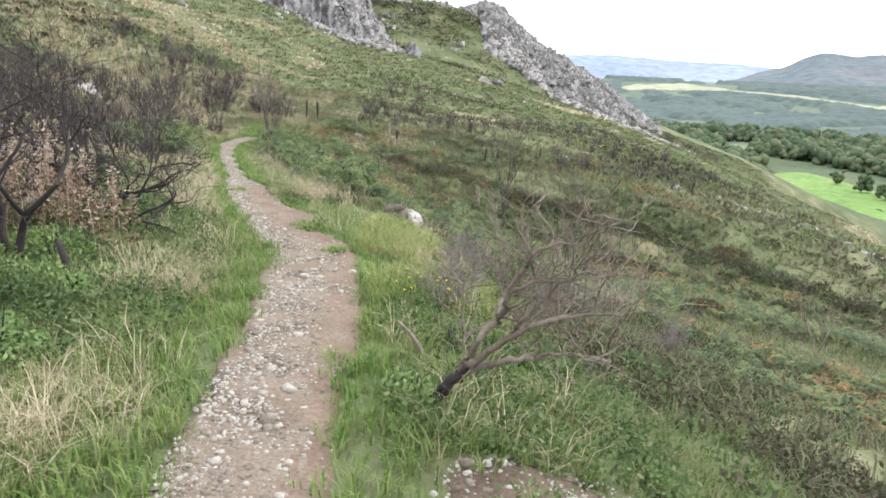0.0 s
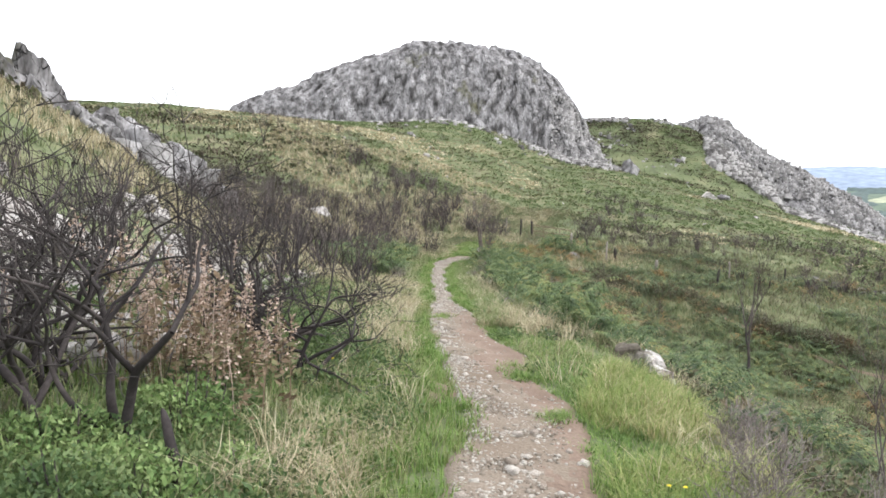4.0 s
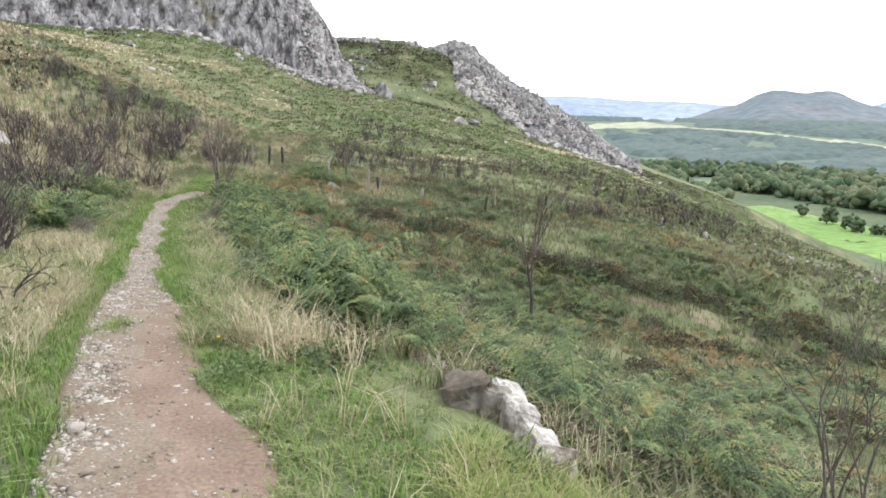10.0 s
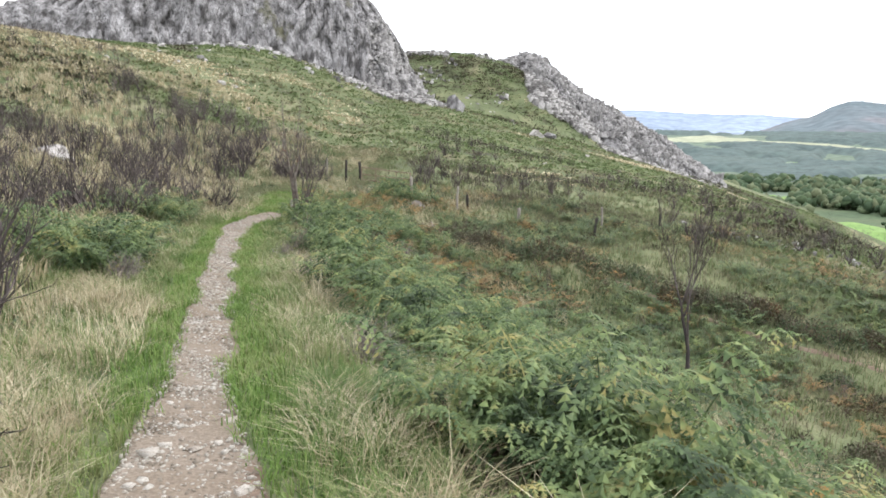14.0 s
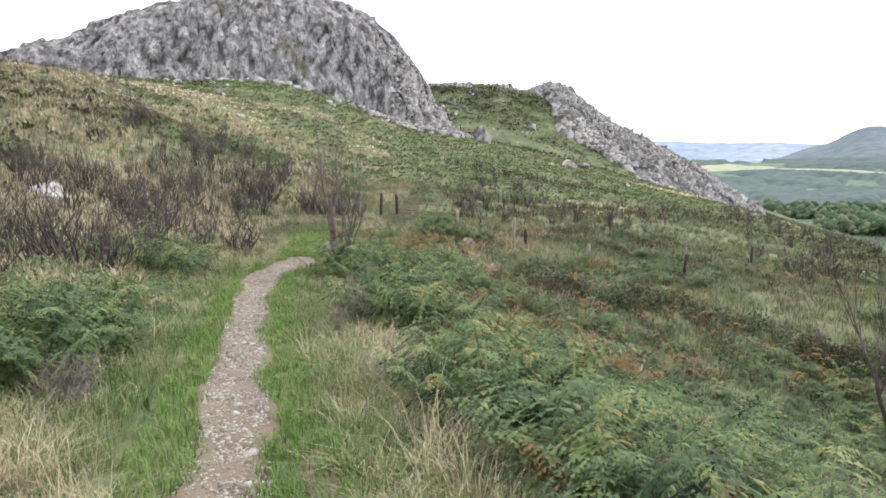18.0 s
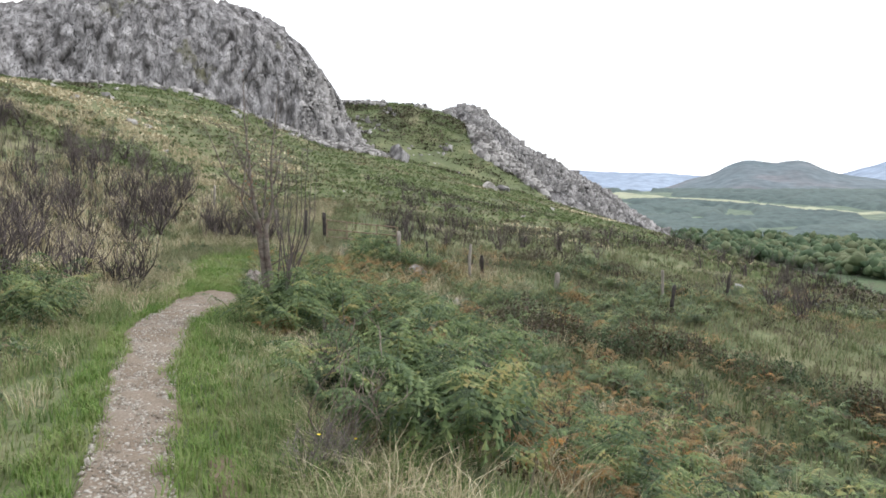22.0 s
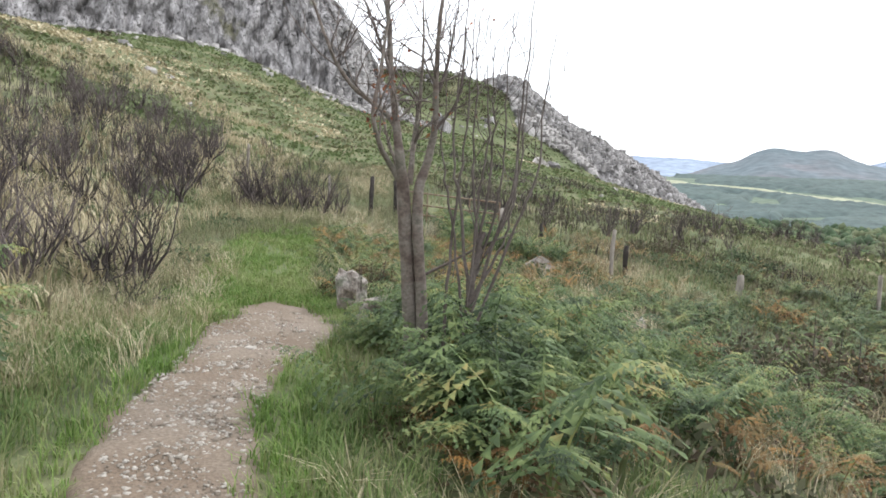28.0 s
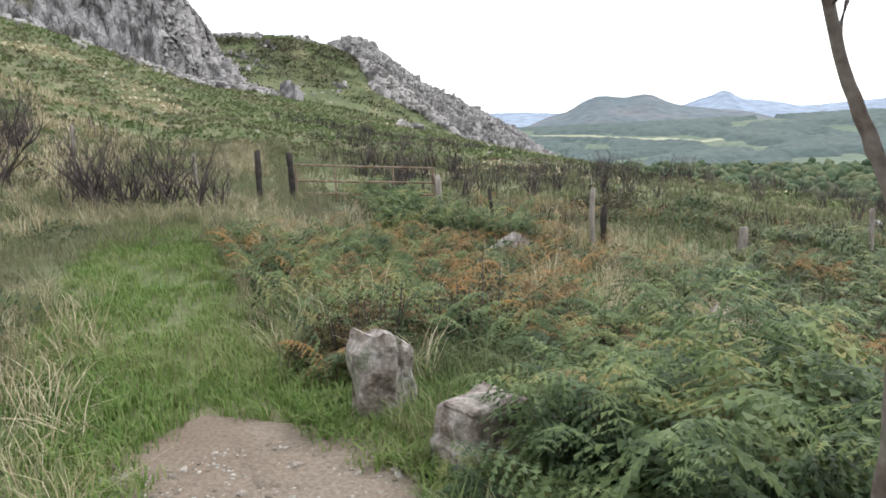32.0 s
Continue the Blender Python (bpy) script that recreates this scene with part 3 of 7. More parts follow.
def crag(name, line_x, line_y, base, top, depth, seed, label, step, sizes, many, size, spot):
    """A rock face along a line: it climbs from its base steeply to its crest, jointed into upright blocks; loose blocks lie on part of it."""
    k = np.linspace(0, 1, len(line_x))
    cols = int(np.hypot(np.diff(line_x), np.diff(line_y)).sum() / step)
    t = np.linspace(0, 1, cols)
    bx, by = np.interp(t, k, line_x), np.interp(t, k, line_y)
    bz, tz = np.interp(t, k, base) - 1.5, np.interp(t, k, top)
    for _ in range(int(420 * 0.15 / step)):
        for q in (bx, by, tz):
            q[1:-1] = (q[:-2] + 2 * q[1:-1] + q[2:]) / 4
    dx, dy = np.gradient(bx), np.gradient(by)
    ln = np.hypot(dx, dy)
    nx, ny = -dy / ln, dx / ln
    rows = int(26 / step)
    v = np.linspace(0, 1.3, rows)
    up = np.where(v < 1, 1 - (1 - np.minimum(v, 1)) ** 1.9, 1 - 2.0 * (v - 1))
    S, VV = np.meshgrid(np.cumsum(ln), v)
    H = VV * np.hypot(depth, (tz - bz))[None]
    S2, H2 = S + 0.5 * wave(S, H, 1.7, seed), H + 0.5 * wave(H, S, 1.9, seed + 1)
    push = 0.3 * wave(S, H, 5.0, seed + 2)
    for j, (c, tall, amp, cleft) in enumerate(sizes):
        o, crack = cells(S2, H2, c, tall, seed + 10 * j)
        push = push + amp * o - cleft * crack
    tilt = np.interp(v, [0, 0.4, 1, 1.3], [0.15, 0.5, 1.25, 1.5])[:, None]
    X = bx[None] + nx[None] * (VV * depth - push * np.cos(tilt))
    Y = by[None] + ny[None] * (VV * depth - push * np.cos(tilt))
    Z = bz[None] + (tz - bz)[None] * up[:, None] + push * np.sin(tilt)
    i = np.arange(rows - 1)[:, None] * cols + np.arange(cols - 1)[None]
    ob = tagged(new(name, np_mesh(name, np.stack([X, Y, Z], 2).reshape(-1, 3), np.stack([i, i + 1, i + cols + 1, i + cols], 2).reshape(-1, 4), ROCK)), label, "crag", kind="structure")
    g = np.random.default_rng(seed)
    ti, vi = g.uniform(spot[0], spot[1], many), g.uniform(spot[2], spot[3], many)
    ok = g.uniform(0, 1, many) < np.clip((ti - spot[0]) / 0.15, 0, 1) * np.clip((spot[3] - vi) / 0.2, 0.1, 1) * (wave(ti * 60, vi * 14, 1.6, seed) > -0.5)
    ci, ri = (ti[ok] * (cols - 1)).astype(int), (vi[ok] / 1.3 * (rows - 1)).astype(int)
    n = len(ci)
    s = size * np.exp(g.normal(0, 0.4, n))
    w, f = scatter(BLOCK_V, BLOCK_F, np.stack([X[ri, ci], Y[ri, ci], Z[ri, ci]], 1), g.uniform(0, 6.3, n), np.stack([s * g.uniform(0.6, 1.1, n), s, s * g.uniform(0.6, 1.5, n)], 1), g.uniform(0, 0.7, n), g.uniform(0, 6.3, n))
    tagged(part("block", np_mesh("block", w + g.normal(0, 1, w.shape) * np.repeat(s, 8)[:, None] * 0.12, f, CRAGROCK), ob), "loose grey blocks lying on the rock", kind="stuff")
    return ob


crag("crag_dome", [-66, -59, -50, -42, -36, -28, -22, -18, -14.8, -11.5, -9.3, -7, -5], [80, 83.5, 89, 93, 95, 98, 99.5, 100.3, 101, 101.7, 102.2, 102.8, 103.3],
     [4, 4, 5, 6.4, 6, 5.5, 5, 4.5, 4, 3.5, 3.5, 4, 4], [11, 14.8, 19.4, 23.9, 26.2, 26.6, 25.2, 23.2, 20.6, 15.4, 12.0, 8.5, 4.5], 13, 1, "grey quartzite dome of upright cracked blocks above the grass slope", 0.16,
     [(4.2, 2.6, 0.6, 0.3), (1.2, 3.6, 0.5, 0.5), (0.5, 2.6, 0.24, 0.22)], 12000, 0.32, (0.62, 0.99, 0.02, 0.75))
crag("crag_ridge", [-8, -3, 1, 4, 8, 14, 20, 27, 35, 44], [132, 130.5, 128.5, 127.5, 126, 125, 124, 122, 120, 118],
     [6, 6, 4, 3, 1, -1, -3, -5, -8, -12], [13.5, 16.0, 17.1, 17.0, 15.8, 11.4, 7.2, 3, -2.2, -9], 13, 5, "lower grey rock ridge falling to the valley", 0.2,
     [(3.4, 1.2, 0.45, 0.2), (1.2, 1.3, 0.36, 0.25), (0.5, 1.3, 0.2, 0.15)], 15000, 0.34, (0.0, 1.0, 0.02, 1.0))
crag("crag_outcrop", [-30, -27, -24, -21, -19, -17.5], [9, 13, 17, 21, 25, 29], [0, 0, 0, 0, 0, -0.5], [13, 11.5, 9, 6.3, 4, 2.2], 6, 9, "pale rock slab outcrop on the burnt slope", 0.2,
     [(3.0, 1.0, 1.0, 0.3), (1.2, 1.0, 0.6, 0.2), (0.5, 1.0, 0.25, 0.1)], 300, 0.5, (0.0, 1.0, 0.02, 0.6))
# ---- the valley and the far hills ----
def away(az, r):
    return r * np.sin(np.radians(az)), r * np.cos(np.radians(az))


def hill(name, az, crest, r, base_r, base_z, material, label, back=1.25):
    """A far hill: its crest, in degrees above the eye, over the compass, with folds down its flank."""
    t = np.linspace(az[0], az[-1], 160)
    el = np.interp(t, az, crest)
    for _ in range(3):
        el[1:-1] = (el[:-2] + 2 * el[1:-1] + el[2:]) / 4
    el = el + 0.04 * wave(t, t, 0.4, 3) + 0.025 * wave(t, t, 0.13, 4)
    rows = np.linspace(0, 1.5, 36)
    R = np.where(rows < 1, base_r + (r - base_r) * rows, r + (r * back - r) * (rows - 1))
    X, Y = R[:, None] * np.sin(np.radians(t))[None], R[:, None] * np.cos(np.radians(t))[None]
    top = r * np.tan(np.radians(el))
    prof = np.where(rows < 1, rows ** 1.15, 1 - (rows - 1) * 1.2)
    Z = base_z + (top - base_z)[None] * prof[:, None]
    Z = Z + 0.04 * (top - base_z)[None] * wave(X, Y, r * 0.02, 5) * np.sin(np.pi * np.clip(rows, 0, 1))[:, None]
    V = np.stack([X, Y, Z], 2).reshape(-1, 3)
    i = np.arange(35)[:, None] * 160 + np.arange(159)[None]
    return tagged(new(name, np_mesh(name, V, np.stack([i, i + 1, i + 161, i + 160], 2).reshape(-1, 4), material, True)), label, "hill", kind="structure")


hill("backdrop_ridge", [0, 5, 10, 13, 17, 22, 26, 32, 40, 50, 60], [1.8, 2.6, 2.8, 3.0, 2.7, 2.6, 2.3, 2.0, 1.9, 1.9, 1.8], 4600, 3300, 25, HILLBLUE, "haze-blue distant ridge")
hill("backdrop_peak", [30, 33, 34.6, 35.6, 36.6, 37.4, 37.9, 38.7, 41.2, 42.5, 44, 46, 50, 56, 62], [1.2, 1.9, 2.47, 2.84, 3.1, 3.5, 3.35, 2.75, 2.35, 2.0, 1.95, 2.05, 2.2, 1.6, 1.2], 3900, 2900, 20, HILLBLUE, "haze-blue distant peak")
hill("backdrop_hill", [17, 20, 22.3, 24, 25.8, 26.8, 27.9, 28.6, 30.1, 30.8, 31.2, 32.3, 33.1, 34, 36.3, 39, 40.3, 42.2, 44, 50, 60], [0.6, 0.9, 1.4, 2.1, 2.55, 3.2, 3.62, 3.58, 3.3, 3.5, 3.56, 3.42, 2.9, 2.5, 2.15, 1.77, 1.36, 0.63, 0.32, 0.1, 0.0], 2700, 1900, 8, HILLFAR, "hazy heather hill with wooded flanks across the valley")


def strip(name, az0, az1, r0, r1, material, label, category, skew=0.0, seed=0):
    """A field on the valley floor, with uneven edges."""
    t = np.linspace(0, 1, 60)
    az = az0 + (az1 - az0) * t
    rows = np.linspace(0, 1, 8)
    taper = np.clip(np.minimum(t, 1 - t) * 8, 0, 1) ** 0.5
    a = r0 * (1 + skew * t + 0.02 * wave(t * 9, t, 1, seed))
    b = a + (r1 - r0) * taper * (0.8 + 0.25 * wave(t * 7, t, 1, seed + 1))
    R = a[None] + (b - a)[None] * rows[:, None]
    X, Y = R * np.sin(np.radians(az))[None], R * np.cos(np.radians(az))[None]
    sunk = np.where((rows == 0) | (rows == 1), -1.5, 0.7)[:, None]
    V = np.stack([X, Y, ground(X, Y) + sunk], 2).reshape(-1, 3)
    i = np.arange(7)[:, None] * 60 + np.arange(59)[None]
    return tagged(new(name, np_mesh(name, V, np.stack([i, i + 1, i + 61, i + 60], 2).reshape(-1, 4), material, True)), label, category, kind="structure")


STRIPS = [
    ("field_1", 14, 22.5, 1640, 1880, FIELD, "pale stubble field on the valley floor", "field", 0.03, 1),
    ("field_2", 19.5, 35, 1740, 1820, FIELD, "long pale field at the foot of the hill", "field", -0.17, 2),
    ("field_3", 31, 37, 1490, 1560, FIELD, "pale field among woods", "field", -0.05, 3),
    ("field_4", 41.5, 60, 800, 1080, FIELD, "pale field beside dark woods", "field", 0.0, 4),
    ("field_5", 23.9, 24.9, 1260, 1340, GOLF, "small green meadow among woods", "field", 0.0, 5),
    ("field_6", 31.5, 45, 930, 990, FIELD, "pale strip of open ground along the valley", "field", -0.16, 7),
    ("fairway_1", 25.5, 47, 400, 580, GOLF, "bright mown grass of a golf course", "golf course", -0.66, 6),
    ("fairway_2", 21.8, 24.6, 590, 740, GOLF, "bright mown grass clearing between trees", "golf course", 0.0, 8),
    ("fairway_3", 19, 21.6, 990, 1080, GOLF, "bright mown grass clearing between trees", "golf course", 0.0, 9),
]
for row in STRIPS:
    strip(*row)
strip("bunker", 33, 34.4, 336, 341, FIELD, "pale sand strip on the golf course", "bunker", 0.0, 12)

rng = np.random.default_rng(7)
ICO_V = np.array([(0, 0, 1), (0.89, 0, 0.45), (0.28, 0.85, 0.45), (-0.72, 0.53, 0.45), (-0.72, -0.53, 0.45), (0.28, -0.85, 0.45), (0.72, 0.53, -0.45), (-0.28, 0.85, -0.45), (-0.89, 0, -0.45), (-0.28, -0.85, -0.45), (0.72, -0.53, -0.45), (0, 0, -1)])
ICO_F = np.array([(0, 1, 2), (0, 2, 3), (0, 3, 4), (0, 4, 5), (0, 5, 1), (1, 6, 2), (2, 7, 3), (3, 8, 4), (4, 9, 5), (5, 10, 1), (2, 6, 7), (3, 7, 8), (4, 8, 9), (5, 9, 10), (1, 10, 6), (6, 11, 7), (7, 11, 8), (8, 11, 9), (9, 11, 10), (10, 11, 6)])


def wooded(az, r):
    """Where woods stand: not on the fields and fairways, nor between the hillside and the golf course."""
    free = np.zeros(az.shape, dtype=bool)
    for _, a0, a1, r0, r1, *rest in STRIPS:
        q = (az - a0) / (a1 - a0)
        near = r0 * (1 + rest[3] * q)
        free |= (q > -0.02) & (q < 1.02) & (r > near - (220 if r0 == 400 else 25)) & (r < near + (r1 - r0) * 1.05 + 12)
    return ~free


n = 8000
az, r = rng.uniform(6, 58, n), 225 * np.exp(rng.uniform(0, 1.4, n))
keep = wooded(az, r)
az, r = az[keep], r[keep]
x, y = away(az, r)
s = rng.uniform(2.5, 6, len(r)) * np.interp(r, [225, 900], [0.9, 1.5])
x, y, s = np.repeat(x, 4) + rng.normal(0, 0.5, 4 * len(r)) * np.repeat(s, 4), np.repeat(y, 4) + rng.normal(0, 0.5, 4 * len(r)) * np.repeat(s, 4), np.repeat(s, 4) * rng.uniform(0.4, 0.75, 4 * len(r))
P = np.stack([x, y, ground(x, y) + s * rng.uniform(0.6, 2.2, len(s))], 1)
V, F = scatter(ICO_V, ICO_F, P, rng.uniform(0, 6.3, len(s)), np.stack([s, s * rng.uniform(0.7, 1.3, len(s)), s * rng.uniform(0.7, 1.2, len(s))], 1))
stuff("far_woodland", V + rng.normal(0, 1, V.shape) * np.repeat(s, 12)[:, None] * 0.2, F, WOODS, "dark mixed woodland on the valley floor", "woodland")

# closed canopies of the woods across the valley, in long belts with open ground between
ta, tr = np.meshgrid(np.arange(4, 60, 0.2), 820 * np.exp(np.arange(0, 0.9, 0.011)))
x, y = away(ta, tr)
belt = wooded(ta, tr) & (wave(ta * 0.35, np.log(tr) * 9, 0.55, 66) + 0.5 * wave(ta, np.log(tr) * 20, 0.8, 67) > -0.42)
high = belt.astype(float)
for _ in range(3):
    high[1:-1, 1:-1] = (high[:-2, 1:-1] + high[2:, 1:-1] + high[1:-1, :-2] + high[1:-1, 2:] + 2 * high[1:-1, 1:-1]) / 6
V = np.stack([x, y, ground(x, y) - 3 + high * 12 + high * rng.normal(0, 0.7, x.shape) + high * 1.5 * wave(x, y, 16, 68)], 2).reshape(-1, 3)
i = np.arange(x.shape[0] - 1)[:, None] * x.shape[1] + np.arange(x.shape[1] - 1)[None]
F = np.stack([i, i + 1, i + x.shape[1] + 1, i + x.shape[1]], 2).reshape(-1, 4)
stuff("far_woodland", V, F[high.ravel()[F].max(axis=1) > 0.02], WOODFAR, "hazy blue-green woodland in belts across the valley", "woodland")

# small trees standing singly along the fairway: a stem and a few leafy clumps each
for az_t, r_t, h_t in [(31.9, 400, 9), (32.3, 402, 7), (33.1, 386, 7), (33.6, 378, 7), (33.8, 374, 8), (34.8, 368, 5), (35.2, 372, 5), (35.6, 366, 5), (36.3, 372, 5), (36.8, 368, 6), (30.3, 428, 8)]:
    bx, by = away(az_t, r_t)
    bz = float(ground(bx, by))
    t_ob = tagged(new("small_tree"), "small dark tree on mown golf course grass", "tree", "trees along the fairway")
    t_ob.location = (bx, by, bz)
    tv, tf = tubes([[(0, 0, -0.5, 0.25), (0.1, 0, h_t * 0.5, 0.15), (0, 0, h_t * 0.8, 0.05)]], 5)
    part("trunk", np_mesh("trunk", tv, tf, BURNT), t_ob)
    cp = rng.normal(0, 1, (26, 3)) * np.array([h_t * 0.17, h_t * 0.17, h_t * 0.2]) + np.array([0, 0, h_t * 0.62])
    tv, tf = scatter(ICO_V, ICO_F, cp, rng.uniform(0, 6, 26), rng.uniform(0.08, 0.2, 26) * h_t)
    part("crown", np_mesh("crown", tv + rng.normal(0, 0.12, tv.shape), tf, WOODS), t_ob)

# ---- rocks ----
def rock_mesh(name, w, d, h, seed, material, cuts=9, rough=0.045):
    """An angular boulder: a ball cut by flat planes, with uneven faces, standing on z = 0."""
    bm = bmesh.new()
    bmesh.ops.create_icosphere(bm, subdivisions=4, radius=1.12)
    rr = random.Random(seed)
    planes = []
    for _ in range(cuts + 5):
        a, b = rr.uniform(0, 6.28), rr.uniform(-0.5, 1.2)
        planes.append((Vector((math.cos(a) * math.cos(b), math.sin(a) * math.cos(b), math.sin(b))), rr.uniform(0.42, 0.72)))
    for v in bm.verts:
        for nrm, q in planes:
            over = v.co.dot(nrm) - q
            if over > 0:
                v.co -= nrm * over * 0.985
        v.co += v.co * noise.fractal(v.co * 2.2 + Vector((seed, 0, 0)), 1.0, 2.0, 4) * rough * 2
        v.co = Vector((v.co.x * w * 0.72, v.co.y * d * 0.72, max(v.co.z, -0.55) * h * 0.72 + 0.30 * h))
    me = bpy.data.meshes.new(name)
    bm.to_mesh(me)
    bm.free()
    me.materials.append(material)
    return me


def rock(name, x, y, w, d, h, seed, material, label, rz=0, rx=0, ry=0, sink=0.08, cuts=9, group=""):
    ob = new(name, rock_mesh(name, w, d, h, seed, material, cuts))
    ob.matrix_world = pose(x, y, float(ground(x, y)) - sink, rx, ry, rz)
    return tagged(ob, label, "rock", group)


def block_rock(name, x, y, pieces, seed, material, label, turn):
    """A broken rock: split blocks leaning together, with chipped edges and rough faces."""
    ob = tagged(new(name), label, "rock")
    ob.matrix_world = pose(x, y, float(ground(x, y)), 0, 0, turn)
    for k, (px, py, pz, w, d, h, taper, tilt, lean) in enumerate(pieces):
        bm = bmesh.new()
        bmesh.ops.create_cube(bm, size=1)
        bmesh.ops.bevel(bm, geom=bm.edges[:], offset=0.09, segments=1, affect="EDGES")
        bmesh.ops.subdivide_edges(bm, edges=bm.edges[:], cuts=6, use_grid_fill=True)
        for v in bm.verts:
            z = v.co.z + 0.5
            q = 1 - taper * z
            co = Vector((v.co.x * w * q + lean * z * h, v.co.y * d * q, z * h + tilt * v.co.x * h * z))
            nz = noise.fractal(co * 4 + Vector((seed + 3 * k, 0, 0)), 1.0, 2.0, 4)
            chip = noise.cell(co * 7 + Vector((0, seed, k)))
            v.co = co + Vector((v.co.x, v.co.y, z * 0.5)).normalized() * (0.035 * nz + 0.022 * chip)
            v.co += Vector((px, py, pz))
        me = bpy.data.meshes.new("block")
        bm.to_mesh(me)
        bm.free()
        me.materials.append(material)
        part("block", me, ob)
    return ob


block_rock("standing_rock", -8.76, 34.18, [(-0.03, 0, -0.15, 0.24, 0.22, 0.66, 0.08, -0.15, -0.02), (0.12, 0.06, -0.15, 0.18, 0.22, 0.58, 0.12, -0.2, 0.0)], 14, MOSSROCK, "upright pinkish grey rock beside the end of the gravel", 12)
block_rock("boulder", -8.3, 33.55, [(-0.1, 0, -0.12, 0.42, 0.4, 0.46, 0.25, 0.1, -0.03), (0.16, 0.1, -0.12, 0.5, 0.45, 0.34, 0.3, -0.35, 0.05)], 27, MOSSROCK, "low grey boulder with lichen beside the path", 20)
rock("boulder", -5.2, 41.5, 0.8, 0.6, 0.6, 12, SLABROCK, "white boulder lying in rough grass", 10, 0, 0, 0.08)
block_rock("rock_slab", -0.36, 11.25, [(0, 0.3, -0.2, 0.34, 0.8, 0.4, 0.3, -0.35, 0.02), (0.04, -0.36, -0.22, 0.36, 0.7, 0.4, 0.35, -0.25, 0.0), (-0.12, 0.75, -0.2, 0.24, 0.4, 0.3, 0.3, 0.1, 0.0)], 22, SLABROCK, "long pale broken slab on the bank beside the path", 6)
block_rock("rock", -0.74, 11.6, [(0, 0, -0.12, 0.4, 0.36, 0.32, 0.3, 0.2, 0.0), (0.2, -0.12, -0.12, 0.26, 0.3, 0.28, 0.3, -0.2, 0.0)], 34, DARKROCK, "dark mossy rock beside a pale slab", 10)
rock("rock", -0.3, 10.62, 0.3, 0.3, 0.3, 25, MOSSROCK, "brown stained rock at the end of a pale slab", 50, 0, 10, 0.06)
rock("rock_slab", -1.08, 13.4, 0.3, 0.6, 0.26, 27, MOSSROCK, "pale slab of rock on the bank in bracken", 20, 0, 18, 0.05)
rock("rock", -0.85, 12.95, 0.3, 0.26, 0.2, 29, MOSSROCK, "small pale rock on the bank", 70, 0, 0, 0.04)
rock("rock", -4.2, 37.3, 0.4, 0.35, 0.5, 31, MOSSROCK, "grey rock half hidden in bracken", 60)
rock("rock", -1.4, 18.2, 0.5, 0.4, 0.3, 33, PALE, "pale rock in the bracken slope", 20)
rock("crag_block", -5.1, 101.2, 2.9, 2.4, 3.4, 41, ROCK, "large grey block standing apart below the crag", 20, 0, 8, 0.8)
rock("boulder", 5.1, 96.8, 1.9, 1.5, 1.3, 43, PALE, "pale boulder at the foot of the scree", 0, 0, 0, 0.3)
rock("boulder", 7.3, 99.5, 2.0, 1.7, 1.5, 45, ROCK, "grey boulder at the foot of the scree", 50, 0, 0, 0.3)
rock("rock", -20.3, 39.2, 2.0, 1.2, 0.9, 47, PALE, "pale rock among burnt gorse", 30, 0, 0, 0.25)
for k, (x, y, w) in enumerate([(-23.3, 67, 1.5), (-22.4, 67.6, 1.0), (-27.8, 69.2, 1.2), (-29.8, 61.5, 0.9), (-24.6, 72, 0.8), (-31.5, 74, 1.1), (-19.4, 62, 0.6), (-34, 80, 1.6), (-36.5, 83, 1.2), (-30, 82, 0.9), (-14, 70, 0.7), (-9, 64, 0.5), (-3, 58, 0.6), (3.2, 66, 0.7), (9.5, 84, 1.1), (-33, 77, 0.7), (-28, 76, 0.9), (-18, 80, 0.9)]):
    w *= 0.6
    rock("rock", x, y, w, w * 0.8, w * 0.62, 60 + k, PALE, "white rock lying on the grass slope", k * 40, 0, 0, w * 0.1, 9, "white rocks on the slope")
rs = random.Random(3)
for k in range(64):
    y = rs.uniform(5.5, 17)
    x = float(trail_x(y)) - rs.uniform(3.2, 4.5 + 0.25 * y)
    w = rs.uniform(0.14, 0.34) * (1.0 + 0.5 * max(0.0, -4 - x) / 3)
    rock("rock", x, y, w, w * rs.uniform(0.6, 1), w * rs.uniform(0.4, 0.75), 100 + k % 9, PALE, "pale broken rock under burnt gorse", k * 57, 0, 0, w * 0.05, 9, "broken rocks under the gorse")

# scree: loose blocks below the crags
def rubble_at(n):
    y = rng.uniform(5.8, 16, n)
    x = trail_x(y) - rng.uniform(2.9, 9.5, n)
    ok = wave(x, y, 1.4, 41) > -0.2
    return x[ok], y[ok]




def blocks(name, x, y, size, material, label, lift=0.25):
    P = np.stack([x, y, ground(x, y) + size * lift * 0.5], 1)
    V, F = scatter(BLOCK_V, BLOCK_F, P, rng.uniform(0, 6.3, len(x)), np.stack([size, size * rng.uniform(0.6, 1, len(x)), size * rng.uniform(0.5, 1.2, len(x))], 1), rng.uniform(0, 0.6, len(x)), rng.uniform(0, 6.3, len(x)))
    V = V + rng.normal(0, 1, V.shape) * np.repeat(size, 8)[:, None] * 0.08
    return stuff(name, V, F, material, label, "scree")


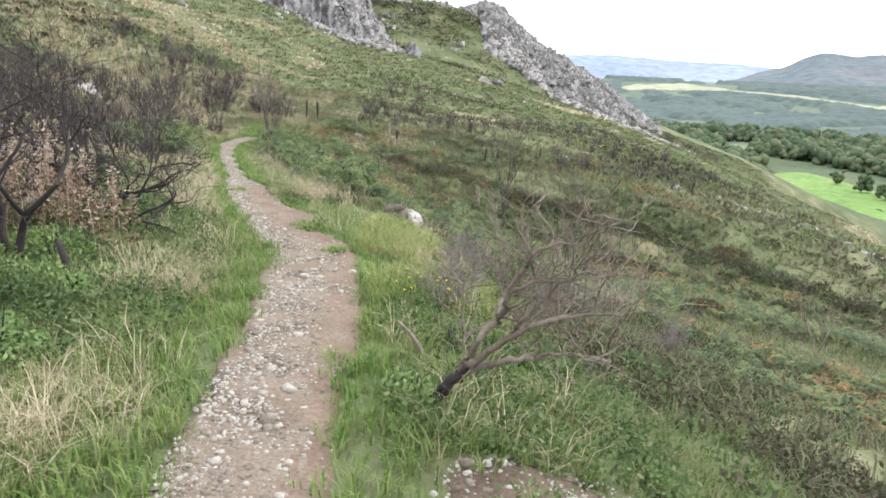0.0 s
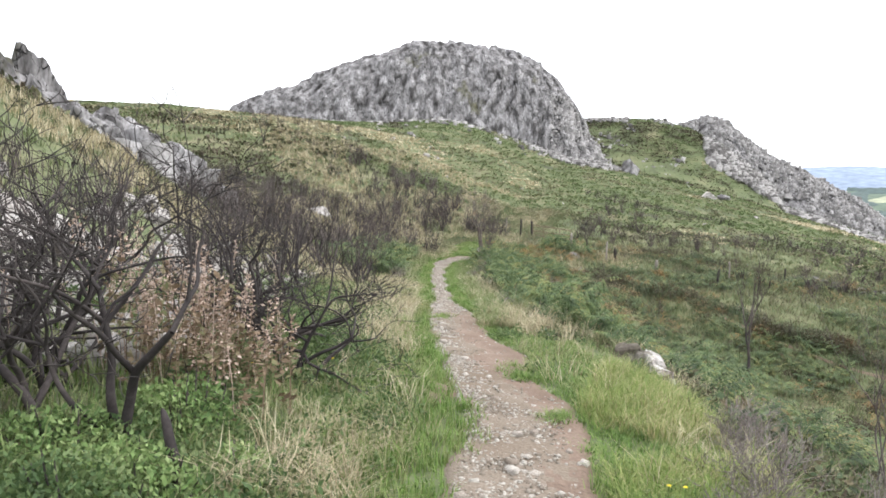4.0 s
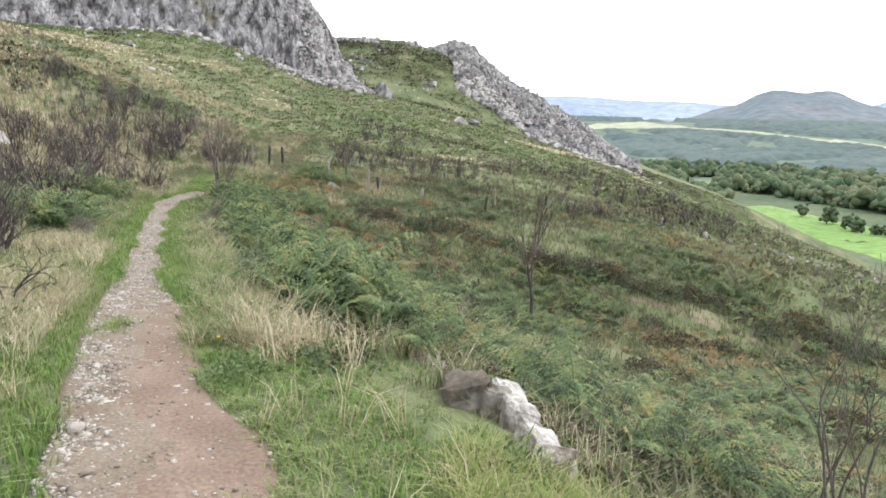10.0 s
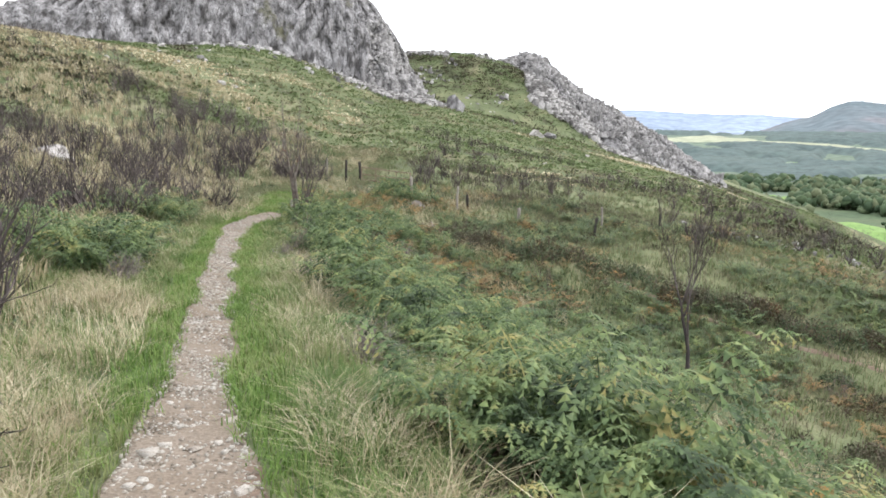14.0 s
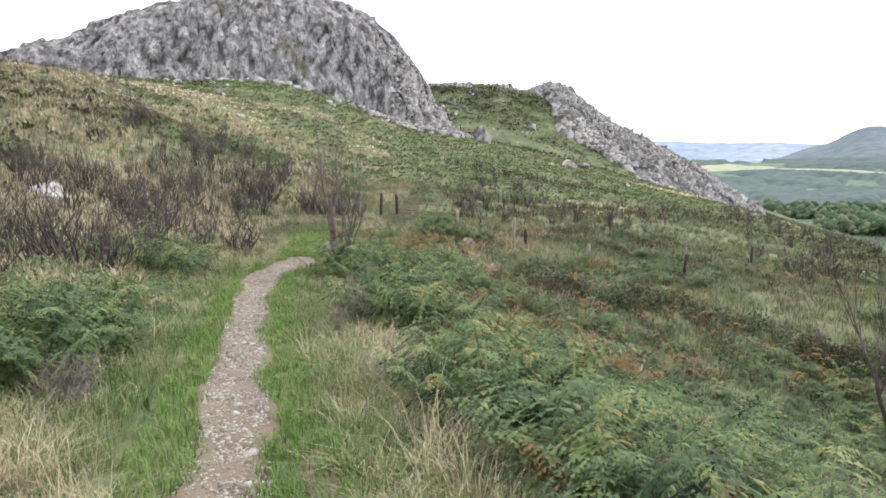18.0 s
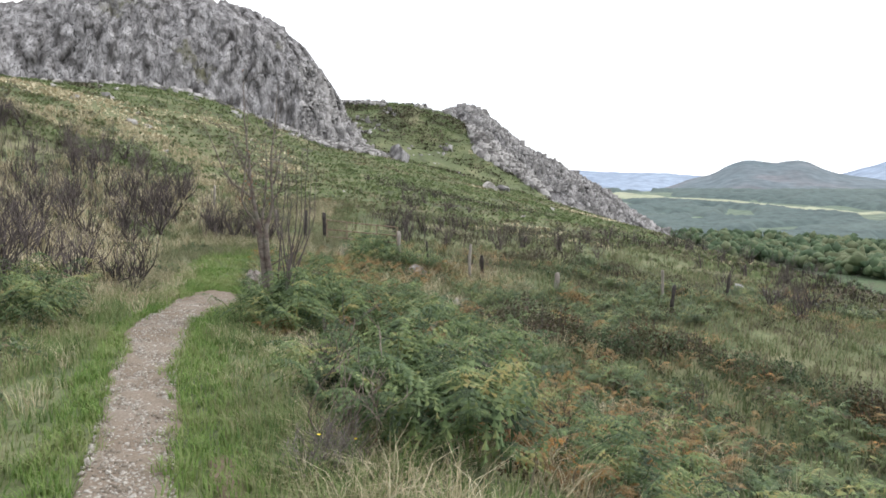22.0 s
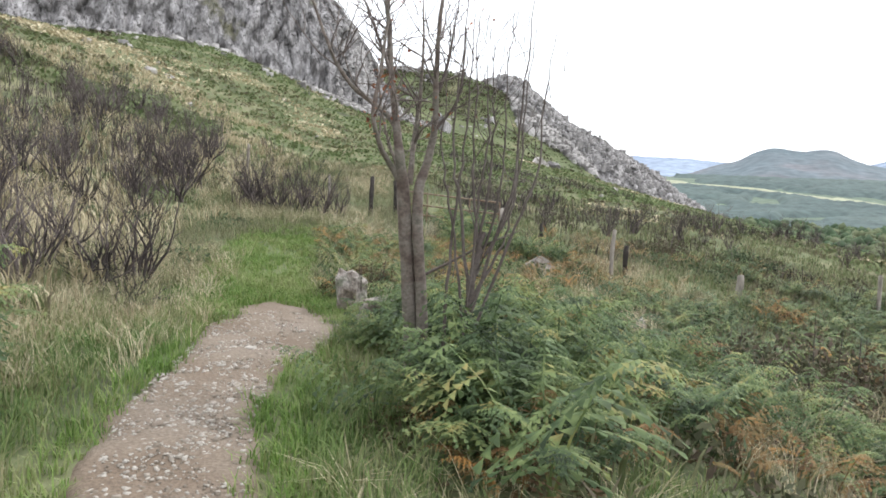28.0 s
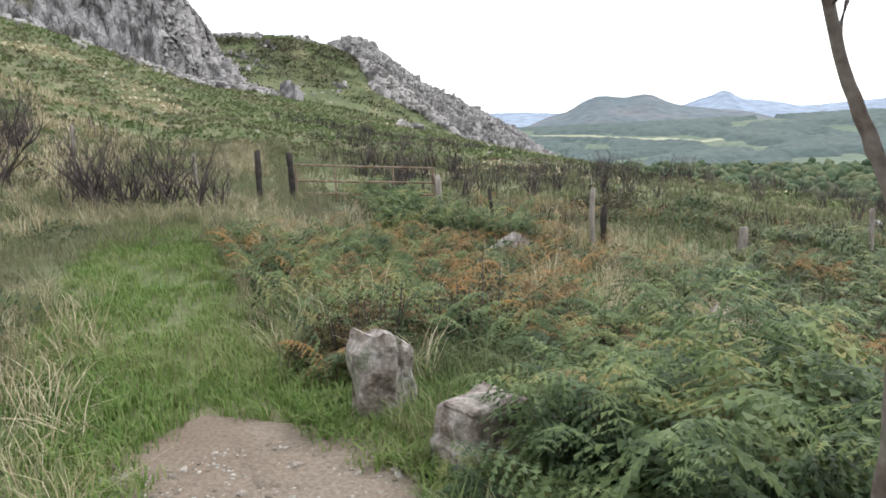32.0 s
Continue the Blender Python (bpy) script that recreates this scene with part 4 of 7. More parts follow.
bx, by = rubble_at(2600)
blocks("rubble", bx, by, np.exp(rng.normal(-2.0, 0.45, len(bx))), PALE, "pale broken rubble under burnt gorse")
t = rng.uniform(0, 1, 6500)
a, q = rng.uniform(0, 1, t.size) ** 0.8, rng.normal(0, 1, t.size)
bx = -16.5 + 9.5 * a + q * (1.6 - 1.1 * a)
by = 101.5 - 2.2 * a + q * 1.3 + 0.6 * wave(bx, bx, 1.2, 4)
blocks("scree", bx, by, rng.uniform(0.25, 0.75, t.size), SCREE, "grey scree fanning out below the rock dome")
bx, by = np.concatenate([rng.uniform(-14, 3, 1100), rng.uniform(-15, -7, 700)]), np.concatenate([rng.uniform(104, 136, 1100), rng.uniform(124, 136, 700)])
ok = (wave(bx, by, 2.6, 44) > 0.25) | (np.arange(bx.size) > 1100)
blocks("scree", bx[ok], by[ok], np.exp(rng.normal(-1.2, 0.4, int(ok.sum()))), SCREE, "pale blocks lying in heather between the crags", 0.6)
bx = -62 + 46 * rng.uniform(0, 1, 260)
by = np.interp(bx, [-66, -50, -36, -22, -10], [79, 88, 94, 98.5, 101]) - np.abs(rng.normal(0, 5, bx.size))
blocks("scree", bx, by, rng.uniform(0.25, 0.8, bx.size), SCREE, "fallen grey blocks in grass below the rock dome")
t = rng.uniform(0, 1, 5200)
bx = 6 + 40 * t
by = 126 - 9 * t - rng.uniform(0, 1, t.size) ** 1.5 * 9
blocks("scree", bx, by, rng.uniform(0.35, 1.2, t.size), SCREE, "grey scree below the rock ridge")
t = rng.uniform(0, 1, 300)
blocks("stone_row", 8 + 26 * t + rng.normal(0, 0.3, t.size), 47 - 18 * t + rng.normal(0, 0.8, t.size), rng.uniform(0.12, 0.3, t.size), SCREE, "line of pale stones from a tumbled wall")
# ---- fence posts and gate ----
def post_mesh(name, r, h, material, seed, sides=9):
    rr = random.Random(seed)
    ph = [rr.uniform(0, 6) for _ in range(3)]
    lines = [(0.01 * math.sin(ph[0] + k), 0.01 * math.cos(ph[1] + k), -0.25 + (h + 0.25) * k / 7, r * (1 + 0.1 * math.sin(ph[2] + 2 * k))) for k in range(8)]
    lines += [(0, 0, h + 0.006, r * 0.75), (0, 0, h + 0.008, 0.002)]
    v, f = tubes([lines], sides)
    return np_mesh(name, v, f, material)


def post(x, y, r, h, material, label, seed, ry=0, rx=0):
    ob = tagged(new("fence_post", post_mesh("fence_post", r * 0.8, h * 0.88, material, seed)), label, "fence post", "fence posts")
    ob.matrix_world = pose(x, y, float(ground(x, y)), rx, ry, seed * 40)
    return ob


post(-9.22, 46.3, 0.085, 1.25, CHAR, "charred round timber post beside the gateway", 1, 1)
post(-8.5, 46.4, 0.09, 1.2, CHAR, "charred round timber gate post", 2, -2)
post(-5.62, 44.3, 0.08, 1.05, POST, "weathered grey timber gate post", 3, 2)
post(-4.6, 43.9, 0.05, 0.95, CHAR, "thin charred fence post in heather", 4, 3)
post(-3.32, 42.0, 0.06, 1.35, POST, "tall weathered grey fence post in bracken", 5, -1)
post(-2.8, 42.5, 0.08, 0.9, CHAR, "charred stub of a fence post, leaning", 6, 12)
post(-0.55, 41.35, 0.1, 0.75, POST, "pale broken fence post stump in bracken", 7, 4)
post(2.5, 39.4, 0.07, 1.0, CHAR, "charred fence post on the slope", 8, 3)
post(3.3, 42.0, 0.06, 1.1, POST, "weathered fence post on the slope", 9, -3)
post(6.2, 43.2, 0.06, 1.0, CHAR, "thin charred fence post on the slope", 10, 2)
post(-10.7, 48.6, 0.06, 1.1, POST, "weathered fence post on the grass slope", 12, 2)
post(-14.5, 53.5, 0.07, 1.2, POST, "weathered fence post on the grass slope", 13, -4)

gate = tagged(new("field_gate"), "low rusted metal field gate half sunk in bracken", "gate")
g0, g1 = Vector((-8.4, 46.3, 0)), Vector((-5.7, 44.4, 0))
gz = float(ground(-7.0, 45.3))
RUSTED = grain("rusted_metal", [(0.14, 0.09, 0.06), (0.22, 0.16, 0.12), (0.28, 0.24, 0.20)], 8, 40, 0.75, 0.3, depth=0.002)
gate.location = (g0.x, g0.y, gz)
d = g1 - g0
for nm, z0, z1, a, b in [("top_rail", 0.98, 0.80, 0, 1), ("middle_rail", 0.62, 0.50, 0, 1), ("bottom_rail", 0.34, 0.24, 0, 1)]:
    v, f = tubes([[(0, 0, z0, 0.022), (d.x * 0.5, d.y * 0.5, (z0 + z1) / 2 - 0.01, 0.022), (d.x, d.y, z1, 0.022)]], 8)
    part(nm, np_mesh(nm, v, f, RUSTED), gate)
for q in (0.0, 0.3, 0.72, 1.0):
    v, f = tubes([[(d.x * q, d.y * q, 0.15 - 0.1 * q, 0.02), (d.x * q, d.y * q, 1.0 - 0.18 * q, 0.02)]], 8)
    part("upright", np_mesh("upright", v, f, RUSTED), gate)


# ---- bare trees and burnt shrubs ----
def grow(out, p, d, length, r, depth, rr, spread=0.6, lift=0.25, segs=4, kids=(2, 3), crook=0.16, least=0.004):
    """Branching lines, thinning outwards; out[depth] gathers the lines."""
    p, d = Vector(p), Vector(d).normalized()
    ln = [(*p, r)]
    pts = [p.copy()]
    for k in range(segs):
        d = (d + Vector((rr.gauss(0, crook), rr.gauss(0, crook), rr.gauss(0, crook * 0.7) + lift * 0.12))).normalized()
        p = p + d * length / segs
        ln.append((*p, r * (1 - 0.55 * (k + 1) / segs)))
        pts.append(p.copy())
    out[depth].append(ln)
    if depth == 0:
        return
    for j in range(rr.randint(*kids)):
        q = rr.choice(range(1, segs + 1)) if j else segs
        a = rr.uniform(0, 6.283)
        side = Vector((math.cos(a), math.sin(a), rr.uniform(-0.2, 0.5)))
        grow(out, pts[q], (d + side * spread), length * rr.uniform(0.5, 0.8), max(r * 0.5 * (1 - 0.3 * q / segs) * 1.25, least), depth - 1, rr, spread, lift, max(3, segs - 1), kids, crook, least)


def rounded(ln):
    """The same line with its corners rounded off."""
    L = np.array(ln, dtype=float)
    for _ in range(2):
        L = np.concatenate([L[:1], np.stack([0.75 * L[:-1] + 0.25 * L[1:], 0.25 * L[:-1] + 0.75 * L[1:]], 1).reshape(-1, 4), L[-1:]])
    return L


def bare_shrub(name, seed, stems, height, spread, material, label, depth=3, r=0.016, kids=(3, 4), category="shrub", lean=(0, 0), crook=0.18, side=0.6, lift=0.5, least=0.004):
    """Many bare stems from one foot: thick stems as one part, fine twigs as another."""
    rr = random.Random(seed)
    out = {k: [] for k in range(depth + 1)}
    for _ in range(stems):
        a, q = rr.uniform(0, 6.283), rr.uniform(0.15, 1)
        grow(out, (rr.gauss(0, 0.06) * height, rr.gauss(0, 0.06) * height, -0.1), (math.cos(a) * spread * q + lean[0], math.sin(a) * spread * q + lean[1], 1), height * rr.uniform(0.4, 0.6), r * rr.uniform(0.7, 1.2), depth, rr, side, lift, 5, kids, crook, least)
    ob = tagged(new(name), label, category)
    for ln in out[depth]:
        v, f = tubes([rounded(ln)], 6)
        part("stem", np_mesh("stem", v, f, material, True), ob)
    v, f = tubes([rounded(ln) for ln in out[depth - 1]] if depth > 3 else out[depth - 1], 5)
    tagged(part("branch", np_mesh("branch", v, f, material), ob), kind="stuff")
    v, f = tubes([ln for k in range(depth - 1) for ln in out[k]], 3)
    tagged(part("twig", np_mesh("twig", v, f, material), ob), kind="stuff")
    return ob


def set_down(ob, x, y, turn=0, size=1.0, lift=0.0, group="", label=""):
    m = pose(x, y, float(ground(x, y)) + lift, 0, 0, turn) @ Matrix.Scale(size, 4)
    ob.matrix_world = m
    return tagged(ob, label, group=group)


def again(ob, x, y, turn, size):
    c = copy_thing(ob, pose(x, y, float(ground(x, y)), 0, 0, turn))
    c.scale = (size, size, size * 1.05)
    return c


BURN_LABEL = "burnt gorse bush of bare blackened stems and twigs"
kinds = [bare_shrub("burnt_shrub", 11 + k, 9 + k % 3, 1.3, 0.42 + 0.1 * (k % 3), BURNT, BURN_LABEL, 3, 0.03, (2, 2), crook=0.2, side=0.42, lift=0.9, least=0.006) for k in range(5)]
rr = random.Random(5)
spots = [(-13.6, 31.2), (-13.0, 32.8), (-13.2, 36.4), (-15.8, 45.9), (-19.1, 48.5), (-21.5, 49.5), (-12.8, 47.9), (-14.5, 42.8), (-18.3, 47.3), (-13.5, 33.5), (-18.2, 37.2),
         (-12.55, 34.7), (-11.87, 35.1), (-11.5, 35.2), (-15.9, 46.1), (-11.1, 46.3), (-12.0, 46.6), (-12.9, 47.1), (-18.2, 46.5),
         (-12.05, 28.96), (-11.9, 29.9), (-12.7, 29.5), (-12.84, 32.4), (-12.5, 34.2), (-13.3, 30.4), (-14.0, 31.6), (-13.6, 29.0), (-12.7, 30.9), (-14.4, 29.9), (-7.2, 17.1), (-7.9, 17.9)]
while len(spots) < 150:
    y = rr.uniform(26, 58)
    u = -rr.uniform(3.4 if y > 34 else 4.0, 16 if y > 38 else 12)
    x = float(trail_x(y)) + u
    if y > 50 and u > -5:
        continue
    if float(wave(x, y, 2.6, 8)) > -0.15 and min((x - a) ** 2 + (y - b) ** 2 for a, b in spots) > 0.5:
        spots.append((x, y))
for k, (x, y) in enumerate(spots):
    ob = kinds[k] if k < 5 else kinds[k % 5]
    size = rr.uniform(0.75, 1.2) * (0.85 if (y < 36 and x > -12.7) else 1.3 if (y > 44 and x > -16) else 1.0)
    if k < 5:
        set_down(ob, x, y, rr.uniform(0, 360), size, group="burnt gorse on the slope")
    else:
        tagged(again(ob, x, y, rr.uniform(0, 360), size), group="burnt gorse on the slope")
for k, (x, y) in enumerate([(-13.01, 46.34), (-12.49, 46.4), (-11.92, 46.29), (-11.46, 46.16), (-10.99, 45.96), (-10.52, 45.75), (-10.0, 45.48)]):
    tagged(again(kinds[k % 5], x, y, 50 * k, 0.8 + 0.1 * (k % 3)), "burnt gorse bush of dark crooked stems near the gate", group="burnt gorse on the slope")
# right of the trail and beyond the gate
count = 0
while count < 70:
    y = rr.uniform(40, 66)
    x = float(trail_x(y)) + rr.uniform(5, 34)
    if float(wave(x, y, 3.2, 9)) > 0.0:
        tagged(again(kinds[count % 5], x, y, rr.uniform(0, 360), rr.uniform(0.55, 0.95)), "low burnt gorse bush of bare dark stems", group="burnt gorse beyond the gate")
        count += 1

# big burnt gorse beside the first bend
for k, (x, y, n_st, h, sp_, r_, le, lab) in enumerate([
        (-3.75, 4.75, 6, 1.95, 0.6, 0.032, (0, 0), "large burnt gorse with thick twisted black trunks"), (-3.2, 5.15, 3, 1.8, 0.4, 0.034, (-0.3, 0.1), "burnt gorse with a thick leaning black trunk"),
        (-4.3, 7.7, 7, 1.7, 0.7, 0.03, (0.1, 0), "burnt gorse with fine black twigs"), (-3.8, 7.6, 8, 1.7, 0.8, 0.034, (0.75, -0.25), "burnt gorse leaning over the grass beside the path"),
        (-5.2, 6.3, 6, 1.7, 0.8, 0.032, (0, 0), "burnt gorse with fine black twigs"), (-5.2, 9.6, 7, 1.6, 0.8, 0.028, (0.2, 0), "burnt gorse on broken rocks"), (-6.75, 15.9, 6, 1.2, 0.8, 0.022, (0, 0), "burnt gorse above the path"), (-11.9, 34.6, 5, 1.1, 0.8, 0.02, (0, 0), "low crooked burnt gorse in dry grass"), (-11.3, 34.1, 5, 0.8, 0.8, 0.016, (0.2, 0), "low crooked burnt gorse in dry grass"), (-12.6, 32.3, 5, 1.3, 0.7, 0.022, (0, 0), "low crooked burnt gorse in dry grass"), (-12.2, 35.4, 5, 0.9, 0.8, 0.018, (0, 0), "low crooked burnt gorse in dry grass"),
        (-6.4, 8.3, 6, 1.7, 0.8, 0.028, (0, 0), "burnt gorse on broken rocks"), (-3.45, 7.3, 7, 1.4, 0.8, 0.028, (1.0, -0.2), "burnt gorse leaning over the grass beside the path"), (-4.1, 5.3, 6, 1.7, 0.8, 0.026, (0.1, 0), "burnt gorse with fine black twigs"), (-4.5, 5.7, 6, 1.9, 0.7, 0.03, (-0.1, 0), "burnt gorse with fine black twigs"), (-5.9, 5.0, 6, 2.1, 0.7, 0.03, (0, 0), "burnt gorse with fine black twigs"), (-4.7, 8.6, 6, 1.5, 0.8, 0.025, (0.3, 0), "burnt gorse on broken rocks"), (-6.4, 6.8, 6, 1.9, 0.8, 0.028, (0, 0), "burnt gorse with fine black twigs"), (-5.0, 13.4, 5, 0.9, 0.8, 0.018, (0, 0), "low crooked burnt gorse in dry grass"), (-5.5, 12.8, 6, 1.0, 0.7, 0.02, (0, 0), "low crooked burnt gorse in dry grass")]):
    set_down(bare_shrub("burnt_gorse", 41 + k, n_st, h, sp_, CHARWOOD, lab, 3 if h < 1.4 else 4, r_, (2, 3), lean=le, crook=0.34, side=0.85, lift=0.2), x, y, k * 40)
for k, (x, y) in enumerate([(-7.5, 14), (-8.4, 17.5), (-9.6, 19.5), (-11, 22), (-7.2, 9.2), (-9.3, 14.5), (-11.5, 18.2), (-13.5, 21), (-12, 25), (-14.2, 26.5), (-10.8, 16), (-8, 7.5), (-9.5, 6), (-6.5, 5), (-15.5, 23.5), (-17, 29), (-13, 29), (-7.4, 11.2), (-9.9, 12), (-9.2, 17), (-12.4, 20), (-8.8, 9.8), (-11.4, 13.5)]):
    tagged(again(kinds[k % 5], x, y, k * 71, rr.uniform(0.95, 1.35)), group="burnt gorse on the slope")
v, f = tubes([[(0.03, 0, -0.1, 0.034), (0, 0, 0.08, 0.034), (-0.04, 0, 0.2, 0.028), (-0.08, 0.01, 0.33, 0.024), (-0.10, 0.01, 0.39, 0.012), (-0.105, 0.01, 0.40, 0.003)]], 8)
set_down(tagged(new("burnt_stump", np_mesh("burnt_stump", v, f, CHARWOOD)), "short charred stump in grass", "stump"), -2.68, 4.95)

# dead gorse by the start, bleached and leaning
def dead_gorse(x, y):
    """A dead gorse leaning downhill from one charred foot: bleached crooked boughs, and sprays of fine grey twigs at their ends."""
    ob = tagged(new("dead_gorse"), "bleached dead gorse leaning downhill over bare soil", "shrub")
    ob.location = (x, y, float(ground(x, y)) - 0.03)
    boughs = [
        [(-0.06, 0.05, -0.1, 0.05), (-0.02, 0.02, 0.1, 0.042), (0.06, -0.03, 0.22, 0.038), (0.13, -0.07, 0.32, 0.034), (0.19, -0.1, 0.4, 0.028)],
        [(0.15, -0.08, 0.36, 0.026), (0.29, -0.14, 0.64, 0.024), (0.37, -0.18, 0.76, 0.023), (0.39, -0.28, 0.92, 0.018), (0.43, -0.38, 1.07, 0.013), (0.54, -0.43, 1.25, 0.008), (0.78, -0.5, 1.3, 0.003)],
        [(0.18, -0.1, 0.39, 0.024), (0.3, -0.16, 0.5, 0.022), (0.42, -0.25, 0.66, 0.019), (0.6, -0.36, 0.8, 0.015), (0.75, -0.42, 0.86, 0.011), (1.0, -0.5, 0.9, 0.005)],
        [(0.14, -0.08, 0.32, 0.02), (0.36, -0.16, 0.46, 0.02), (0.55, -0.25, 0.53, 0.018), (0.7, -0.32, 0.6, 0.01), (0.9, -0.4, 0.6, 0.005)],
        [(0.36, -0.17, 0.74, 0.013), (0.38, 0.05, 0.8, 0.011), (0.37, 0.15, 0.95, 0.006)],
        [(0.15, -0.08, 0.37, 0.009), (0.16, 0.02, 0.58, 0.008), (0.13, 0.08, 0.86, 0.004)],
        [(0.42, -0.25, 0.66, 0.014), (0.58, -0.3, 0.9, 0.011), (0.75, -0.36, 1.08, 0.008), (0.9, -0.42, 1.12, 0.004)],
        [(0.4, -0.3, 0.95, 0.012), (0.56, -0.3, 1.0, 0.009), (0.78, -0.3, 1.12, 0.004)],
        [(0.02, 0.0, 0.12, 0.012), (0.1, -0.12, 0.02, 0.01), (0.22, -0.18, 0.0, 0.006)],
    ]
    rr = random.Random(61)
    out = {k: [] for k in range(4)}
    for k, P in enumerate(boughs):
        L = rounded(P) * (0.88, 0.88, 0.9, 0.9)
        L[1:-1, :3] += np.array([[rr.gauss(0, 0.007) for _ in range(3)] for _ in range(len(L) - 2)])
        v, f = tubes([L], 7)
        part("trunk" if k == 0 else "bough", np_mesh("bough", v, f, CHARWOOD if k == 0 else DRYWOOD, True), ob, "charred foot" if k == 0 else "")
        if k in (0, 8):
            continue
        for j in range(13 if k < 4 else 9):
            q = L[rr.randint(len(L) // 3, len(L) - 1)]
            grow(out, q[:3], (rr.uniform(-0.3, 1.0), rr.uniform(-0.6, 0.5), rr.uniform(-0.1, 0.9)), rr.uniform(0.15, 0.28), max(q[3] * 0.4, 0.005), 2, rr, 0.8, 0.4, 4, (2, 4), 0.3, 0.003)
    v, f = tubes(out[2] + out[1], 5)
    tagged(part("branch", np_mesh("branch", v, f, DRYWOOD), ob), kind="stuff")
    v, f = tubes(out[0], 3)
    tagged(part("twig", np_mesh("twig", v, f, DRYWOOD), ob), kind="stuff")
    return ob


dead_gorse(0.1, 3.62)
v, f = tubes([rounded([(0, 0, -0.1, 0.014), (-0.04, 0.0, 0.12, 0.014), (-0.16, 0.03, 0.26, 0.012), (-0.22, 0.05, 0.3, 0.008)])], 6)
set_down(tagged(new("dead_stick", np_mesh("dead_stick", v, f, DRYWOOD)), "short bleached dead stick standing in the verge", "stick"), 0.04, 4.3)
for k, (x, y, h, lab) in enumerate([(0.42, 6.9, 0.62, "grey dead heather bush beside the verge"), (0.15, 5.9, 0.5, "grey dead heather bush beside the verge"), (2.0, 9.1, 0.8, "grey dead heather bush on the slope"), (1.3, 7.2, 0.6, "grey dead heather bush on the slope"), (3.9, 10.2, 0.8, "grey dead heather bush on the slope"), (0.3, 8.0, 0.5, "grey dead heather bush beside the verge"),
                                    (-6.55, 26.9, 0.5, "grey dead heather bush between path and bracken"), (-5.0, 29.4, 0.55, "grey dead heather bush in bracken"), (-4.6, 30.4, 0.6, "grey dead heather bush in bracken"), (-6.3, 24.2, 0.45, "grey dead heather bush between path and bracken"), (-5.2, 21.6, 0.45, "grey dead heather bush between path and bracken"), (-3.6, 17.2, 0.45, "grey dead heather bush between path and bracken"), (-7.6, 20.3, 0.5, "grey dead heather bush above the path")]):
    set_down(bare_shrub("dead_heather", 163 + k, 16, h, 0.7, HEATHERWOOD, lab, 3, 0.006, (3, 4), crook=0.26, side=0.7, lift=0.6, least=0.0022), x, y, k * 50, 1.0, group="dead heather bushes")
set_down(bare_shrub("dead_shrub", 67, 7, 2.6, 0.2, STEMS, "tall thin dead shrub with upright grey stems", 3, 0.018, (2, 3), crook=0.13, side=0.35, lift=0.9), 2.7, 12.2)
set_down(bare_shrub("dead_shrub", 68, 4, 1.5, 0.4, BURNT, "thin dead shrub beside a taller one", 3, 0.012, (2, 3)), 3.2, 11.4)
set_down(bare_shrub("dead_tree", 71, 1, 3.2, 0.02, BURNT, "thin burnt dead tree on the bracken slope", 4, 0.05, (3, 4), "tree", crook=0.12, side=0.3, lift=0.8, least=0.006), 2.2, 27.4)
set_down(bare_shrub("dead_tree", 73, 2, 2.2, 0.25, DRYWOOD, "thin pale dead tree low on the slope", 3, 0.03, (2, 3), "tree"), 9.5, 15.5)
for k, (x, y) in enumerate([(-6.6, 26.5), (-5.6, 28.3), (-4.4, 30.0), (-6.3, 24.6), (-4.2, 26.2), (0.4, 24.5), (5.5, 21), (4.0, 33), (-0.4, 31.5), (7, 28), (6, 37)]):
    c = bare_shrub("dead_shrub", 80 + k, 5, 0.8, 0.6, DRYWOOD if k % 2 else BURNT, "small dead shrub of bare twigs standing in bracken", 3, 0.01, (2, 3))
    set_down(c, x, y, k * 50, rr.uniform(0.8, 1.2))

# ---- the twin-stemmed tree at the bend ----
tx, ty = -8.05, 31.69
tz = float(ground(tx, ty)) - 0.15
tree = tagged(new("rowan_tree"), "bare twin-stemmed tree with smooth grey-brown bark and a few withered leaves", "tree")
tree.location = (tx, ty, tz)


def limb(name, pts, sides=9):
    """A limb through points, rounded between them."""
    P = np.array(pts, dtype=float)
    k = np.linspace(0, len(P) - 1, len(P) * 4)
    L = np.stack([np.interp(k, np.arange(len(P)), P[:, c]) for c in range(4)], 1)
    for _ in range(3):
        L[1:-1] = (L[:-2] + 2 * L[1:-1] + L[2:]) / 4
    knot = random.Random(len(P) + int(1000 * abs(P[0, 0])))
    for q in range(2, len(L) - 1):
        bend = 0.0035 * min(1.0, (float(np.linalg.norm(L[q, :3] - L[q - 1, :3])) / 0.06) ** 2)
        L[q, :2] += (knot.gauss(0, bend), knot.gauss(0, bend))
        L[q, 3] *= 1 + knot.gauss(0, 0.018)
    v, f = tubes([L], sides)
    part(name, np_mesh(name, v, f, BARK if P[0, 3] > 0.021 else TWIGBARK, True), tree)
    return L


def up(*pts):
    """Limb points given by place and radius, taken to the foot of the tree."""
    return [(x - tx, y - ty, z - tz, r) for x, y, z, r in pts]


